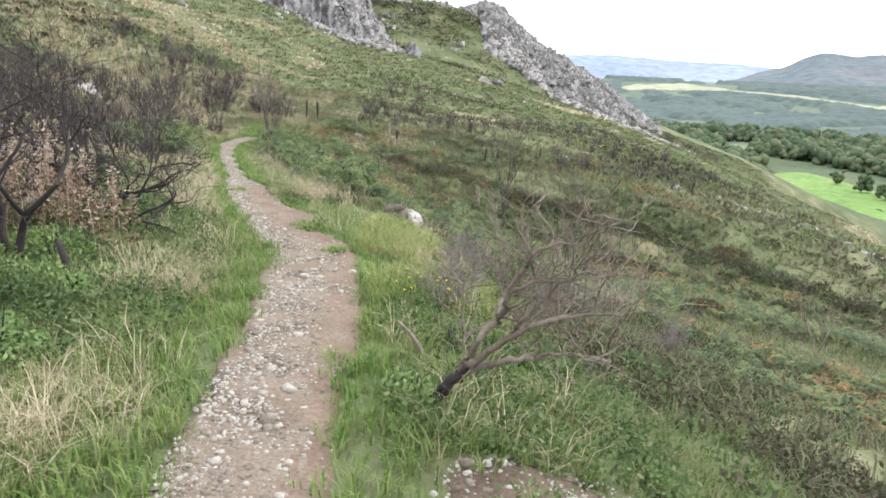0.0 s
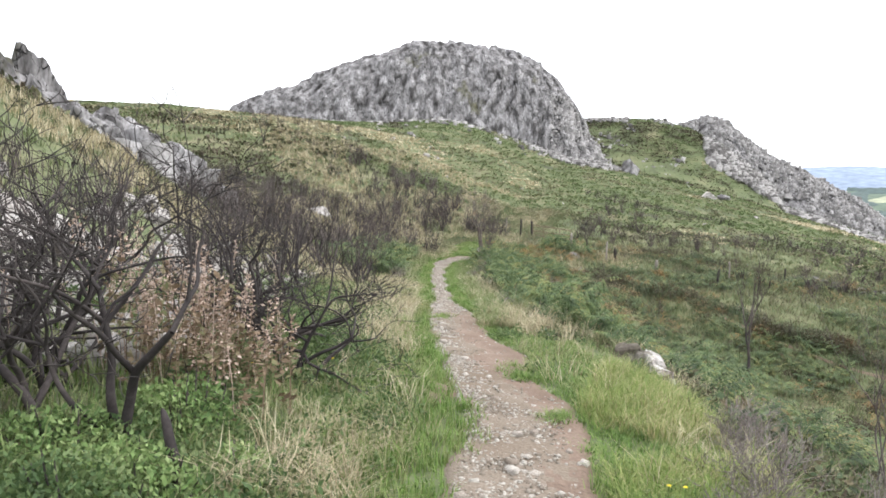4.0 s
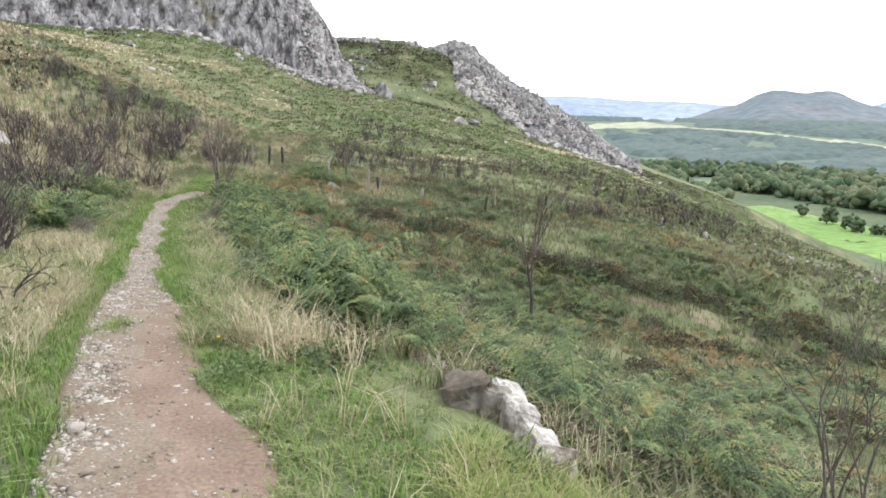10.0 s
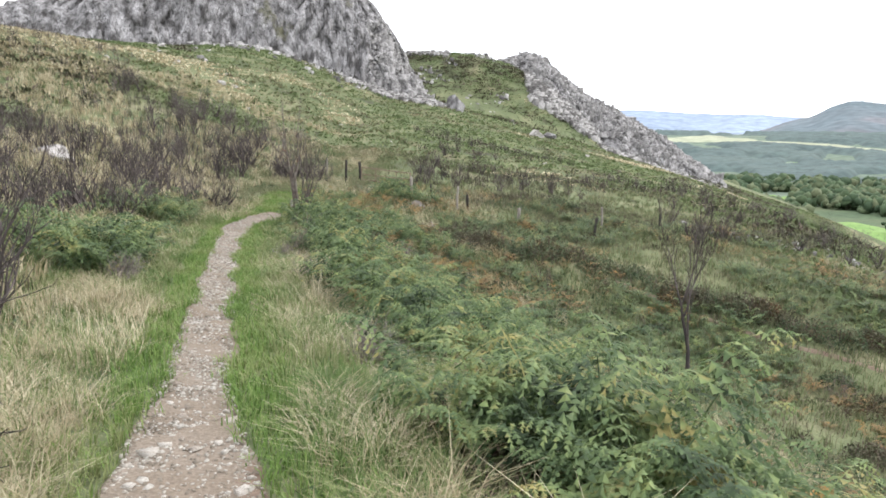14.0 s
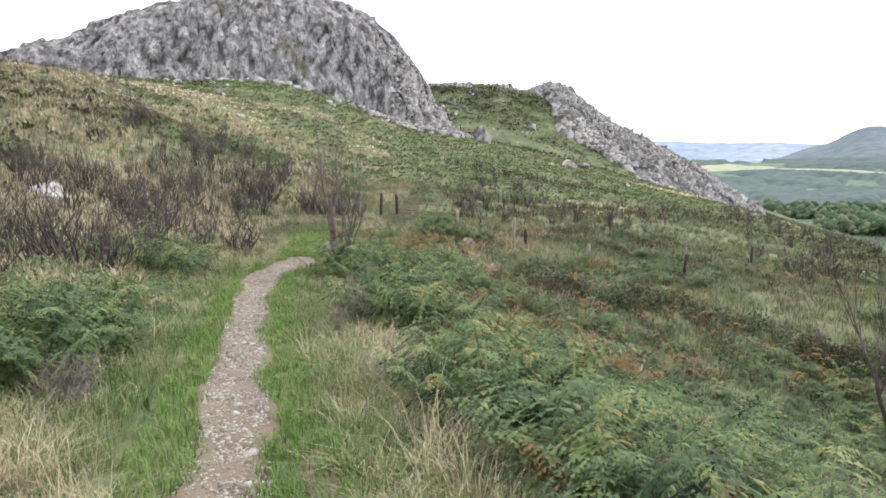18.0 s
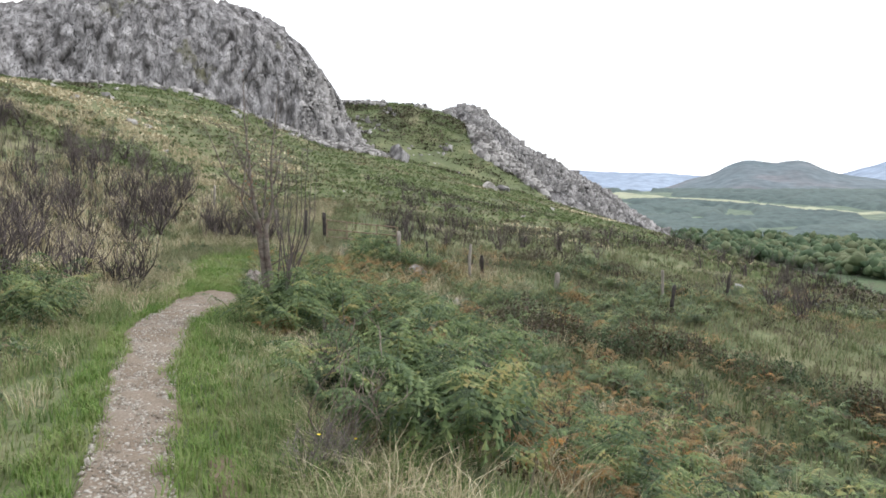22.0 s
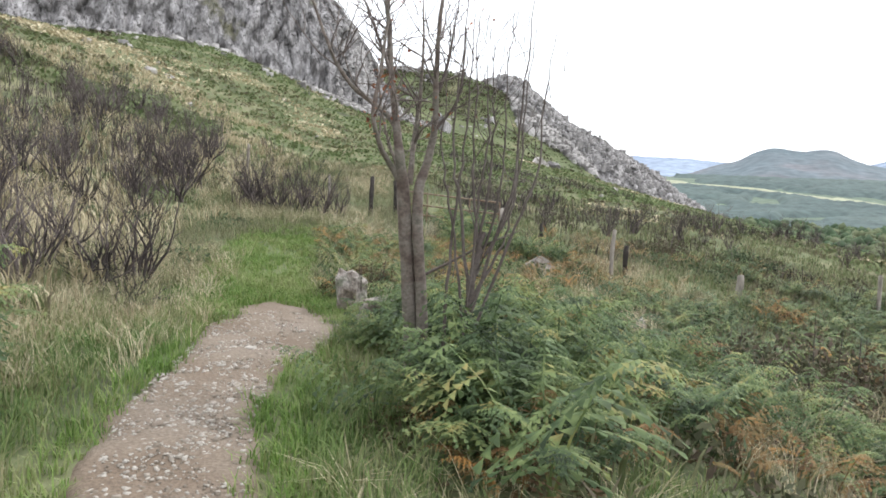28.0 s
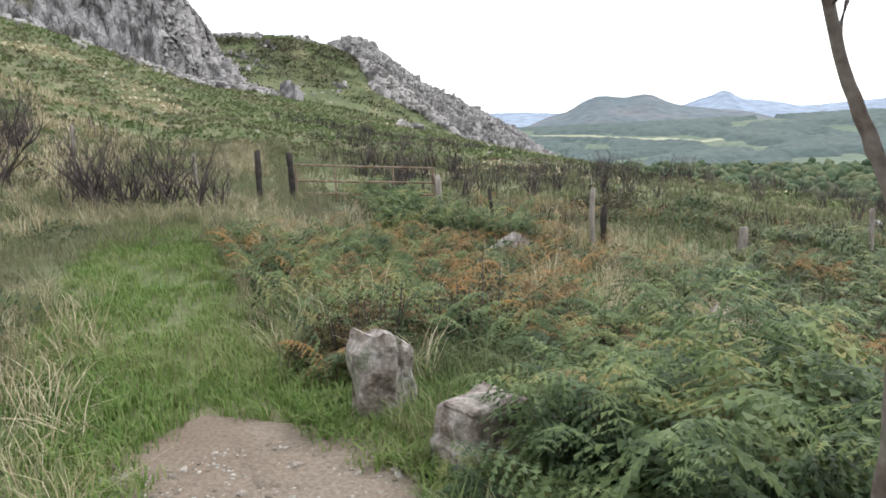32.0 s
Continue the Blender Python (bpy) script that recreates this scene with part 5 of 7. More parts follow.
limb("trunk", up((-8.03, 31.74, -1.95, 0.085), (-8.063, 31.70, -1.35, 0.062), (-8.10, 31.647, -1.0, 0.056), (-8.135, 31.605, -0.6, 0.054), (-8.169, 31.545, -0.2, 0.052), (-8.185, 31.51, -0.06, 0.046), (-8.195, 31.48, 0.01, 0.026)), 14)
limb("trunk", up((-7.95, 31.66, -1.95, 0.072), (-7.985, 31.63, -1.3, 0.05), (-8.0, 31.61, -1.0, 0.046), (-8.043, 31.568, -0.6, 0.043), (-8.066, 31.551, -0.2, 0.042), (-8.05, 31.575, -0.07, 0.036), (-8.02, 31.6, 0.01, 0.024)), 14)
limbs = [
    limb("limb", up((-8.18, 31.53, -0.12, 0.046), (-8.2, 31.46, 0.036, 0.038), (-8.22, 31.45, 0.15, 0.034), (-8.235, 31.46, 0.27, 0.032), (-8.25, 31.455, 0.36, 0.028), (-8.27, 31.45, 0.52, 0.025), (-8.3, 31.45, 0.72, 0.022), (-8.33, 31.46, 1.1, 0.017), (-8.4, 31.5, 1.6, 0.011), (-8.42, 31.55, 2.3, 0.004))),
    limb("limb", up((-8.235, 31.46, 0.29, 0.022), (-8.31, 31.47, 0.40, 0.020), (-8.42, 31.5, 0.48, 0.018), (-8.57, 31.5, 0.58, 0.016), (-8.67, 31.47, 0.71, 0.014), (-8.74, 31.44, 0.83, 0.012), (-8.86, 31.42, 1.15, 0.009), (-9.05, 31.42, 1.6, 0.004))),
    limb("limb", up((-8.19, 31.51, -0.1, 0.028), (-8.265, 31.48, 0.02, 0.022), (-8.328, 31.38, 0.116, 0.019), (-8.38, 31.29, 0.245, 0.018), (-8.41, 31.25, 0.37, 0.017), (-8.385, 31.28, 0.55, 0.015), (-8.34, 31.3, 0.8, 0.012), (-8.32, 31.32, 1.3, 0.008), (-8.3, 31.3, 1.9, 0.003))),
    limb("limb", up((-8.066, 31.555, -0.16, 0.036), (-8.05, 31.575, -0.07, 0.038), (-8.02, 31.6, 0.01, 0.034), (-8.0, 31.6, 0.08, 0.031), (-7.985, 31.6, 0.16, 0.029), (-7.96, 31.58, 0.3, 0.027), (-7.955, 31.57, 0.42, 0.025), (-7.965, 31.54, 0.58, 0.022), (-7.97, 31.53, 0.78, 0.02), (-7.96, 31.5, 1.15, 0.015), (-7.88, 31.5, 1.7, 0.010), (-7.85, 31.52, 2.3, 0.003))),
    limb("limb", up((-7.96, 31.575, 0.31, 0.015), (-7.88, 31.55, 0.41, 0.012), (-7.80, 31.53, 0.52, 0.010), (-7.77, 31.53, 0.72, 0.008), (-7.76, 31.5, 1.05, 0.003))),
    limb("limb", up((-8.16, 31.62, -0.36, 0.022), (-8.185, 31.69, -0.2, 0.015), (-8.215, 31.735, -0.05, 0.012), (-8.25, 31.74, 0.07, 0.0115), (-8.32, 31.735, 0.26, 0.011), (-8.37, 31.8, 0.45, 0.011), (-8.42, 31.85, 0.8, 0.004))),
    limb("limb", up((-8.13, 31.56, -0.1, 0.026), (-8.12, 31.6, 0.12, 0.02), (-8.09, 31.64, 0.4, 0.016), (-8.06, 31.66, 0.8, 0.011), (-8.09, 31.7, 1.4, 0.004))),
    limb("limb", up((-7.965, 31.55, 0.55, 0.016), (-7.9, 31.6, 0.72, 0.013), (-7.86, 31.62, 0.95, 0.009), (-7.8, 31.65, 1.4, 0.003))),
    limb("limb", up((-8.29, 31.45, 0.66, 0.015), (-8.34, 31.4, 0.8, 0.012), (-8.45, 31.35, 1.05, 0.008), (-8.6, 31.3, 1.4, 0.003))),
    limb("dead_branch", up((-7.98, 31.6, -0.78, 0.015), (-7.78, 31.52, -0.66, 0.012), (-7.55, 31.45, -0.52, 0.009), (-7.3, 31.4, -0.4, 0.004)), 6),
]
rr = random.Random(9)
fine = {k: [] for k in range(2)}
for L in limbs[:-1]:
    for j in range(8):
        q = L[rr.randint(len(L) // 3, len(L) - 2)]
        a = rr.uniform(0, 6.283)
        grow(fine, q[:3], (math.cos(a) * 0.8, math.sin(a) * 0.6, rr.uniform(0.2, 1.1)), rr.uniform(0.25, 0.65), min(q[3] * 0.5, 0.009), 1, rr, 0.8, 0.5, 5, (2, 4), 0.26)
v, f = tubes(fine[1], 5)
tagged(part("branch", np_mesh("branch", v, f, TWIGBARK), tree), kind="stuff")
v, f = tubes(fine[0], 3)
tagged(part("twig", np_mesh("twig", v, f, TWIGBARK), tree), kind="stuff")
def leaves(P, g, size, rise=0.4):
    """Small leaves at P, each turned its own way."""
    n = len(P)
    d = g.normal(0, 1, (n, 3)) + np.array([0, 0, rise])
    d /= np.linalg.norm(d, axis=1)[:, None]
    s = np.cross(d, g.normal(0, 1, (n, 3)))
    s /= np.linalg.norm(s, axis=1)[:, None]
    d, s = d * size[:, None], s * size[:, None] * 0.24
    return np.stack([P, P + d * 0.5 + s, P + d, P + d * 0.5 - s], 1).reshape(-1, 3), (LEAF_F[None] + (np.arange(n) * 4)[:, None, None]).reshape(-1, 3)


LEAF_V = np.array([(0, 0, 0), (0.5, 0.22, 0.05), (1, 0, 0.0), (0.5, -0.22, 0.05)])
LEAF_F = np.array([(0, 1, 2), (0, 2, 3)])
ends = np.array([ln[-1][:3] for ln in fine[0]])
pick = ends[rng.choice(len(ends), 40)]
hung = np.concatenate([limbs[0][16:28, :3], limbs[2][14:24, :3], limbs[3][20:30, :3]])
pick2 = hung[rng.choice(len(hung), 60)]
cl = np.concatenate([pick + rng.normal(0, 0.015, pick.shape), pick2 + rng.normal(0, 0.03, pick2.shape), np.array([(-8.33 - tx, 31.48 - ty, 0.62 - tz)] * 34) + rng.normal(0, 1, (34, 3)) * np.array([0.04, 0.04, 0.12])])
v, f = leaves(cl, rng, rng.uniform(0.025, 0.055, len(cl)), -0.5)
tagged(part("leaf", np_mesh("leaf", v, f, LEAFRED), tree, "withered red-brown leaves"), kind="stuff")

# the many-stemmed bare shrub beside it
mx, my = -7.74, 31.35
bush = tagged(new("bare_bush"), "bare many-stemmed bush with curved upright stems beside the tree", "shrub")
bush.location = (mx, my, float(ground(mx, my)) - 0.1)
thin = {k: [] for k in range(2)}
bz = bush.location.z
CROWN = [[(0.16, 0, -0.47, 0.020), (-0.02, -0.03, -0.27, 0.015), (-0.11, -0.05, 0.05, 0.012), (-0.11, -0.05, 0.35, 0.010), (-0.07, -0.05, 0.99, 0.006), (-0.03, -0.05, 1.5, 0.003)],
         [(0.16, 0, -0.45, 0.018), (0.09, 0.05, -0.22, 0.013), (0.05, 0.08, 0.10, 0.011), (0.06, 0.08, 0.45, 0.008), (0.04, 0.08, 0.93, 0.005), (0.1, 0.1, 1.3, 0.003)],
         [(0.17, 0, -0.45, 0.018), (0.20, 0.1, -0.12, 0.013), (0.22, 0.12, 0.3, 0.010), (0.20, 0.14, 0.6, 0.007), (0.19, 0.14, 0.95, 0.004)],
         [(0.17, 0, -0.44, 0.020), (0.30, -0.05, -0.30, 0.015), (0.38, -0.08, -0.10, 0.013), (0.39, -0.08, 0.36, 0.010), (0.43, -0.1, 0.95, 0.006), (0.5, -0.1, 1.5, 0.003)],
         [(0.18, 0, -0.44, 0.017), (0.38, 0.08, -0.26, 0.012), (0.46, 0.1, 0.10, 0.010), (0.47, 0.12, 0.5, 0.007), (0.53, 0.12, 1.1, 0.003)],
         [(0.15, 0, -0.45, 0.015), (0.10, -0.1, -0.1, 0.011), (0.15, -0.14, 0.2, 0.009), (0.11, -0.16, 0.75, 0.004)],
         [(0.16, 0, -0.45, 0.016), (0.28, 0.05, -0.2, 0.012), (0.31, 0.08, 0.2, 0.009), (0.30, 0.1, 0.7, 0.006), (0.34, 0.1, 1.2, 0.003)],
         [(0.12, 0, -0.5, 0.016), (-0.1, 0.08, -0.3, 0.012), (-0.2, 0.1, 0.1, 0.010), (-0.19, 0.1, 0.6, 0.006), (-0.14, 0.1, 1.1, 0.003)],
         [(0.17, 0, -0.44, 0.018), (0.45, -0.05, -0.3, 0.013), (0.57, -0.08, 0.0, 0.011), (0.58, -0.08, 0.5, 0.007), (0.64, -0.1, 1.0, 0.003)],
         [(0.06, 0, -1.0, 0.018), (0.25, 0.1, -0.7, 0.014), (0.4, 0.15, -0.4, 0.011), (0.45, 0.2, 0.0, 0.008), (0.42, 0.2, 0.5, 0.004)],
         [(-0.08, 0.05, -1.9, 0.022), (-0.12, 0.05, -0.95, 0.018), (-0.07, 0.06, -0.3, 0.014), (0.0, 0.08, 0.3, 0.010), (0.02, 0.1, 1.15, 0.004)],
         [(0.02, 0.0, -1.9, 0.036), (0.06, 0.0, -1.0, 0.031), (0.11, 0.0, -0.65, 0.029), (0.17, 0, -0.42, 0.026)]]
for P in CROWN:
    P = np.array(P)
    if P[0, 2] > -0.6:
        low = rr.uniform(-1.4, -0.5)
        P[0, :3] = (0.06 + 0.11 * (low + 1.0) / 0.58 if low > -1.0 else 0.05, 0.0, low)
    P[1:, 0] = 0.14 + (P[1:, 0] - 0.14) * 0.9
    q = np.linspace(0, len(P) - 1, 21)
    L = np.stack([np.interp(q, np.arange(len(P)), P[:, c]) for c in range(4)], 1)
    L[:, 2] -= bz
    L[:, 3] *= 0.8
    for _ in range(2):
        L[1:-1] = (L[:-2] + 2 * L[1:-1] + L[2:]) / 4
    L[1:-1, :2] += np.array([[rr.gauss(0, 0.007), rr.gauss(0, 0.007)] for _ in range(19)])
    v, f = tubes([L], 6)
    part("stem", np_mesh("stem", v, f, STEMS, True), bush)
    for j in range(6 if P[0, 2] > -1 else 2):
        b = L[rr.randint(7, 18)]
        aa = rr.uniform(0, 6.283)
        grow(thin, b[:3], (math.cos(aa) * 0.7, math.sin(aa) * 0.7, 0.8), rr.uniform(0.12, 0.4), b[3] * 0.5, 1, rr, 0.6, 0.6, 4, (1, 2), 0.2)
v, f = tubes(thin[0] + thin[1], 3)
tagged(part("twig", np_mesh("twig", v, f, STEMS), bush), kind="stuff")

# dark thickets on the slope
def thicket(x, y, w, d, h, seed, material, label, leaf=1.0):
    g = np.random.default_rng(seed)
    n = int((520 * w * d + 200) / leaf ** 1.6)
    a, q = g.uniform(0, 6.283, n), np.sqrt(g.uniform(0, 1, n))
    X, Y = x + w * q * np.cos(a) / 2, y + d * q * np.sin(a) / 2
    top = h * np.sqrt(np.clip(1 - q ** 2.2, 0.04, 1)) * (0.75 + 0.5 * wave(X, Y, 0.3, seed))
    P = np.stack([X, Y, ground(X, Y) + top * g.uniform(0.35, 1.0, n)], 1)
    v, f = leaves(P, g, g.uniform(0.05, 0.11, n) * leaf)
    ob = tagged(new("thicket"), label, "shrub", "thickets on the slope")
    part("foliage", np_mesh("foliage", v, f, material), ob)["kind"] = "stuff"
    stems = []
    for k in range(14):
        q = int(g.integers(0, n))
        z0 = float(ground(X[q], Y[q]))
        stems.append([(X[q] * 0.7 + x * 0.3, Y[q] * 0.7 + y * 0.3, z0 - 0.1, 0.012), (X[q] * 0.85 + x * 0.15, Y[q] * 0.85 + y * 0.15, z0 + top[q] * 0.5, 0.009), (X[q], Y[q], z0 + top[q] * 1.15, 0.003)])
    v, f = tubes(stems, 4)
    part("stem", np_mesh("stem", v, f, BURNT), ob)["kind"] = "stuff"
    return ob


hedge = []
bank_x, bank_y = [-3.2, -1.6, 0.8, 3.7, 6.0, 8.1, 11.0, 14.0, 17.0, 21.0], [34.9, 34.7, 34.2, 32.2, 31.8, 30.9, 29.6, 28.4, 26.6, 24.0]
for k in range(40):
    q = k / 39 * 9
    x, y = np.interp(q, range(10), bank_x), np.interp(q, range(10), bank_y)
    hedge.append((float(x) + rr.gauss(0, 0.25), float(y) + 0.7 + rr.gauss(0, 0.4), rr.uniform(1.0, 2.2), rr.uniform(0.8, 1.4), rr.uniform(0.45, 0.85)))
for k in range(14):
    q = 3.4 + k / 13 * 4.5
    x, y = np.interp(q, range(10), bank_x), np.interp(q, range(10), bank_y)
    hedge.append((float(x) + rr.gauss(0, 0.4), float(y) - 3.4 + rr.gauss(0, 0.5), rr.uniform(0.8, 1.8), rr.uniform(0.6, 1.0), rr.uniform(0.3, 0.55)))
hedge += [(-2.6, 34.8, 2.2, 1.4, 0.95), (-1.2, 34.6, 1.8, 1.2, 0.7), (-8.7, 35.2, 1.1, 0.9, 0.75), (-7.7, 35.7, 1.2, 1.0, 0.65), (5.4, 23.6, 1.8, 1.2, 0.6), (8.8, 20.6, 1.8, 1.2, 0.6), (-0.5, 46.5, 2.2, 1.2, 0.8), (2.2, 46.0, 2.4, 1.2, 0.7)]
for k, (x, y, w, d_, h) in enumerate(hedge):
    sort = (k % 3) if x < 2 else (0, 1, 1, 0, 2)[k % 5]
    thicket(x, y, w, d_, h, 300 + k, (HEATH, BRAMBLE, BROWNLEAF)[sort], ("dark heather and gorse thicket", "dull green bramble thicket", "brown withering bramble thicket")[sort], 0.45 if x < -7 else 1.0)
for k, (x, y, w, d_, h) in enumerate([(-2.65, 4.35, 0.9, 0.7, 0.42), (-2.75, 4.75, 0.8, 0.6, 0.4), (-3.2, 4.8, 0.9, 0.7, 0.4), (-3.2, 5.65, 0.8, 0.6, 0.5), (-3.35, 6.15, 0.7, 0.5, 0.45), (-2.55, 3.6, 0.9, 0.8, 0.4), (-2.5, 5.3, 0.5, 0.4, 0.28), (-2.9, 3.0, 0.9, 0.8, 0.45), (0.35, 4.75, 0.7, 0.5, 0.35), (-0.05, 3.75, 0.4, 0.4, 0.2), (0.3, 3.35, 0.4, 0.3, 0.18), (1.5, 3.6, 0.5, 0.4, 0.2)]):
    thicket(x, y, w, d_, h * 0.72, 420 + k, FRESHLEAF if k % 4 else GREENLEAF, "low green leafy bush in the grass" if k % 4 else "dull green bramble bush in the grass", 0.5)
# ---- grass, bracken and heather ----
def blade_tuft(n, h, w, spread, seed, droop=0.5):
    """A tuft of n bent blades from one foot; three triangles a blade."""
    g = np.random.default_rng(seed)
    V, F = [], []
    for k in range(n):
        a, b = g.uniform(0, 6.283), g.uniform(0, 6.283)
        o = np.array([math.cos(a), math.sin(a)]) * spread * math.sqrt(g.uniform(0, 1))
        dr = np.array([math.cos(b), math.sin(b)])
        sd = np.array([-dr[1], dr[0]]) * w / 2
        hh = h * g.uniform(0.55, 1.0)
        m, t = o + dr * hh * droop * 0.3, o + dr * hh * droop * g.uniform(0.7, 1.3)
        V += [(*(o - sd), -0.03), (*(o + sd), -0.03), (*(m - sd * 0.7), hh * 0.62), (*(m + sd * 0.7), hh * 0.62), (*t, hh * g.uniform(0.8, 1.0))]
        q = 5 * k
        F += [(q, q + 1, q + 3), (q, q + 3, q + 2), (q + 2, q + 3, q + 4)]
    return np.array(V), np.array(F)


def frond(pairs, seed, fine=True):
    """One bracken frond, a metre long, arching out along x: a thin stalk, side stalks and rows of small leaflets."""
    g = np.random.default_rng(seed)
    V, F = [], []
    bend = g.uniform(-0.25, 0.25)

    def at(q):
        return np.array([0.72 * q ** 1.25, bend * q * q, 0.62 * math.sin(q * 1.75) / math.sin(1.75) * (1.15 - 0.35 * q)])

    for k in range(6):
        p, w = at(k / 5), 0.007 * (1.1 - k / 5)
        V += [(p[0], p[1] - w, p[2]), (p[0], p[1] + w, p[2])]
        if k:
            b = 2 * k
            F += [(b - 2, b - 1, b + 1), (b - 2, b + 1, b)]
    for k in range(pairs):
        q = 0.25 + 0.72 * k / pairs
        p = at(q)
        ln = 0.35 * min(1.0, (1.03 - q) * 1.5) * (0.45 + 0.8 * (1 - q)) + 0.02
        wd = 0.66 / pairs
        for s in (-1, 1):
            if g.uniform() < 0.12:
                continue
            l2 = ln * g.uniform(0.6, 1.1)
            axis = np.array([g.uniform(0.15, 0.5) * l2, s * l2, g.uniform(-0.22, 0.05) * l2])
            side = np.array([1.0, -0.3 * s, g.uniform(-0.2, 0.2)])
            side /= np.linalg.norm(side)
            if not fine:
                b, w = len(V), wd * g.uniform(0.4, 0.55)
                V += [tuple(p), tuple(p + axis * 0.35 + side * w), tuple(p + axis * 0.35 - side * w), tuple(p + axis)]
                F += [(b, b + 2, b + 1), (b + 1, b + 2, b + 3)]
                continue
            drop = np.array([0, 0, -0.22 * l2])
            for c in range(5):
                a0, a1 = c / 5, (c + 1) / 5
                r0, r1 = p + axis * a0 + drop * a0 * a0, p + axis * a1 + drop * a1 * a1
                for e in (-1, 1):
                    w = 0.044 * (1.0 - 0.8 * a0) * (1.1 - 0.6 * q) * g.uniform(0.75, 1.15)
                    b = len(V)
                    V += [tuple(r0), tuple(r1), tuple(r0 + (r1 - r0) * 0.9 + side * e * w + np.array([0, 0, g.uniform(-0.016, 0.006)]))]
                    F += [(b, b + 1, b + 2)]
    return np.array(V), np.array(F)


def leafy(n, seed, leaf=0.10, r=0.3):
    """A low leafy clump: n small leaves through a flattened mound."""
    g = np.random.default_rng(seed)
    d = g.normal(0, 1, (n, 3))
    d /= np.linalg.norm(d, axis=1)[:, None]
    d[:, 2] = np.abs(d[:, 2])
    P = d * r * g.uniform(0.55, 1.0, (n, 1)) * np.array([1, 1, 0.9])
    return leaves(P, g, g.uniform(0.6, 1.3, n) * leaf)


def strewn(n, y0, y1, u0, u1, keep=None):
    """Random places beside the trail: y between y0 and y1, u metres to its right; keep: which of them stay."""
    y, u = rng.uniform(y0, y1, n), rng.uniform(u0, u1, n)
    x = trail_x(y) + u
    edge = trail_side(y, u > 0) - 0.18 * np.clip(0.4 + wave(x, y, 0.28, 55), 0, 1) * (y > 33.5) + 0.1 * np.where(u < 0, wave(y, y * 0.3, 0.5, 4), wave(y, y * 0.3, 0.5, 5)) + 0.05 * wave(x * 3, y * 3, 0.6, 6)
    ok = np.abs(u) > (edge - 0.12 * rng.uniform(0, 1, n) ** 2) * np.where(y < 34.5, 1, 0) + 0.02
    if keep is not None:
        ok &= keep(x, y, u)
    return x[ok], y[ok], u[ok]


def plant(name, templates, x, y, size, material, label, category, tall=None, lean=0.15, lift=0.0):
    """Sets templates in turn at x, y, all joined into one object."""
    VS, FS, at = [], [], 0
    size = np.broadcast_to(size, x.shape).astype(float)
    for k, (tv, tf) in enumerate(templates):
        s = slice(k, None, len(templates))
        if not len(x[s]):
            continue
        P = np.stack([x[s], y[s], ground(x[s], y[s]) + lift], 1)
        sz = size[s] * rng.uniform(0.75, 1.25, len(P))
        sz3 = np.stack([sz, sz, sz * (tall[s] if tall is not None else 1)], 1)
        v, f = scatter(tv, tf, P, rng.uniform(0, 6.283, len(P)), sz3, np.abs(rng.normal(0, lean, len(P))), rng.uniform(0, 6.283, len(P)))
        VS.append(v)
        FS.append(f + at)
        at += len(v)
    return stuff(name, np.concatenate(VS), np.concatenate(FS), material, label, category)


def bare(x, y, u):
    """Bare soil beside the trail, where no grass stands."""
    worn = (np.abs(y - 10.3) < 1.6) & (u > 0) & (u < trail_side(y, True))
    slab = ((np.abs(x + 0.33) < 0.27) & (np.abs(y - 11.2) < 0.85)) | (np.hypot(x + 0.68, y - 11.6) < 0.3) | (np.hypot(x + 1.05, y - 13.3) < 0.3)
    dead = ((x - 0.8) ** 2 / 0.5 + (y - 2.72) ** 2 / 0.28 < 0.9 + 0.6 * wave(x, y, 0.22, 57)) & (rng.uniform(0, 1, np.shape(x)) < 0.93)
    return ~((worn & (rng.uniform(0, 1, np.shape(x)) < 0.9)) | dead | slab)


def shelf(x, y):
    return (y > 6.3) & (y < 13.3) & (x > trail_x(y)) & (x < -0.1 - 0.285 * (y - 10.5)) & (x < 0.6)


def open_verge(x, y):
    """False on the grassy shelf between the path and the slabs, but for a few wisps."""
    return ~shelf(x, y) | (wave(x, y, 0.45, 56) > 0.62)


def dry(x, y):
    return wave(x, y, 1.7, 12)


SHORT = [blade_tuft(7, 0.13, 0.009, 0.06, 20 + k, 0.8) for k in range(4)]
LONG = [blade_tuft(11, 0.32, 0.0075, 0.08, 30 + k, 0.8) for k in range(4)]
TALL = [blade_tuft(15, 0.42, 0.0066, 0.12, 40 + k, 1.1) for k in range(4)]
ROUGH = [blade_tuft(10, 0.36, 0.03, 0.2, 50 + k, 0.6) for k in range(4)]

x, y, u = strewn(36000, -2.5, 36, -1.9, 2.3, lambda x, y, u: (np.abs(u) < np.interp(y, [0, 12, 15, 34], [1.7, 1.9, 0.85, 0.9]) * np.where(u < 0, 0.75, 1)) & bare(x, y, u))
plant("verge_grass", SHORT, x, y, 1.0, LAWN, "short bright green grass along the path edges", "grass", rng.uniform(0.7, 1.4, len(x)) * np.where(shelf(x, y), 0.5, 1.0))
x, y, u = strewn(13000, -3, 16, -4.8, 4.5, lambda x, y, u: (np.abs(u) > 0.8) & bare(x, y, u))
x2, y2, u2 = strewn(12000, 16, 38, -4.2, 3.6, lambda x, y, u: (np.abs(u) > 0.7) & ~((u > 1.4) & (wave(x, y, 1.3, 14) > -0.1)))
x, y = np.concatenate([x, x2]), np.concatenate([y, y2])
plant("short_grass", SHORT, x, y, 1.15, GRASS, "short grass under taller growth", "grass", rng.uniform(0.7, 1.5, len(x)) * np.where(shelf(x, y), 0.45, 1.0))
x, y, u = strewn(1300, 33, 46, -2.0, 1.0, lambda x, y, u: np.abs(u + 0.3) < 0.9)
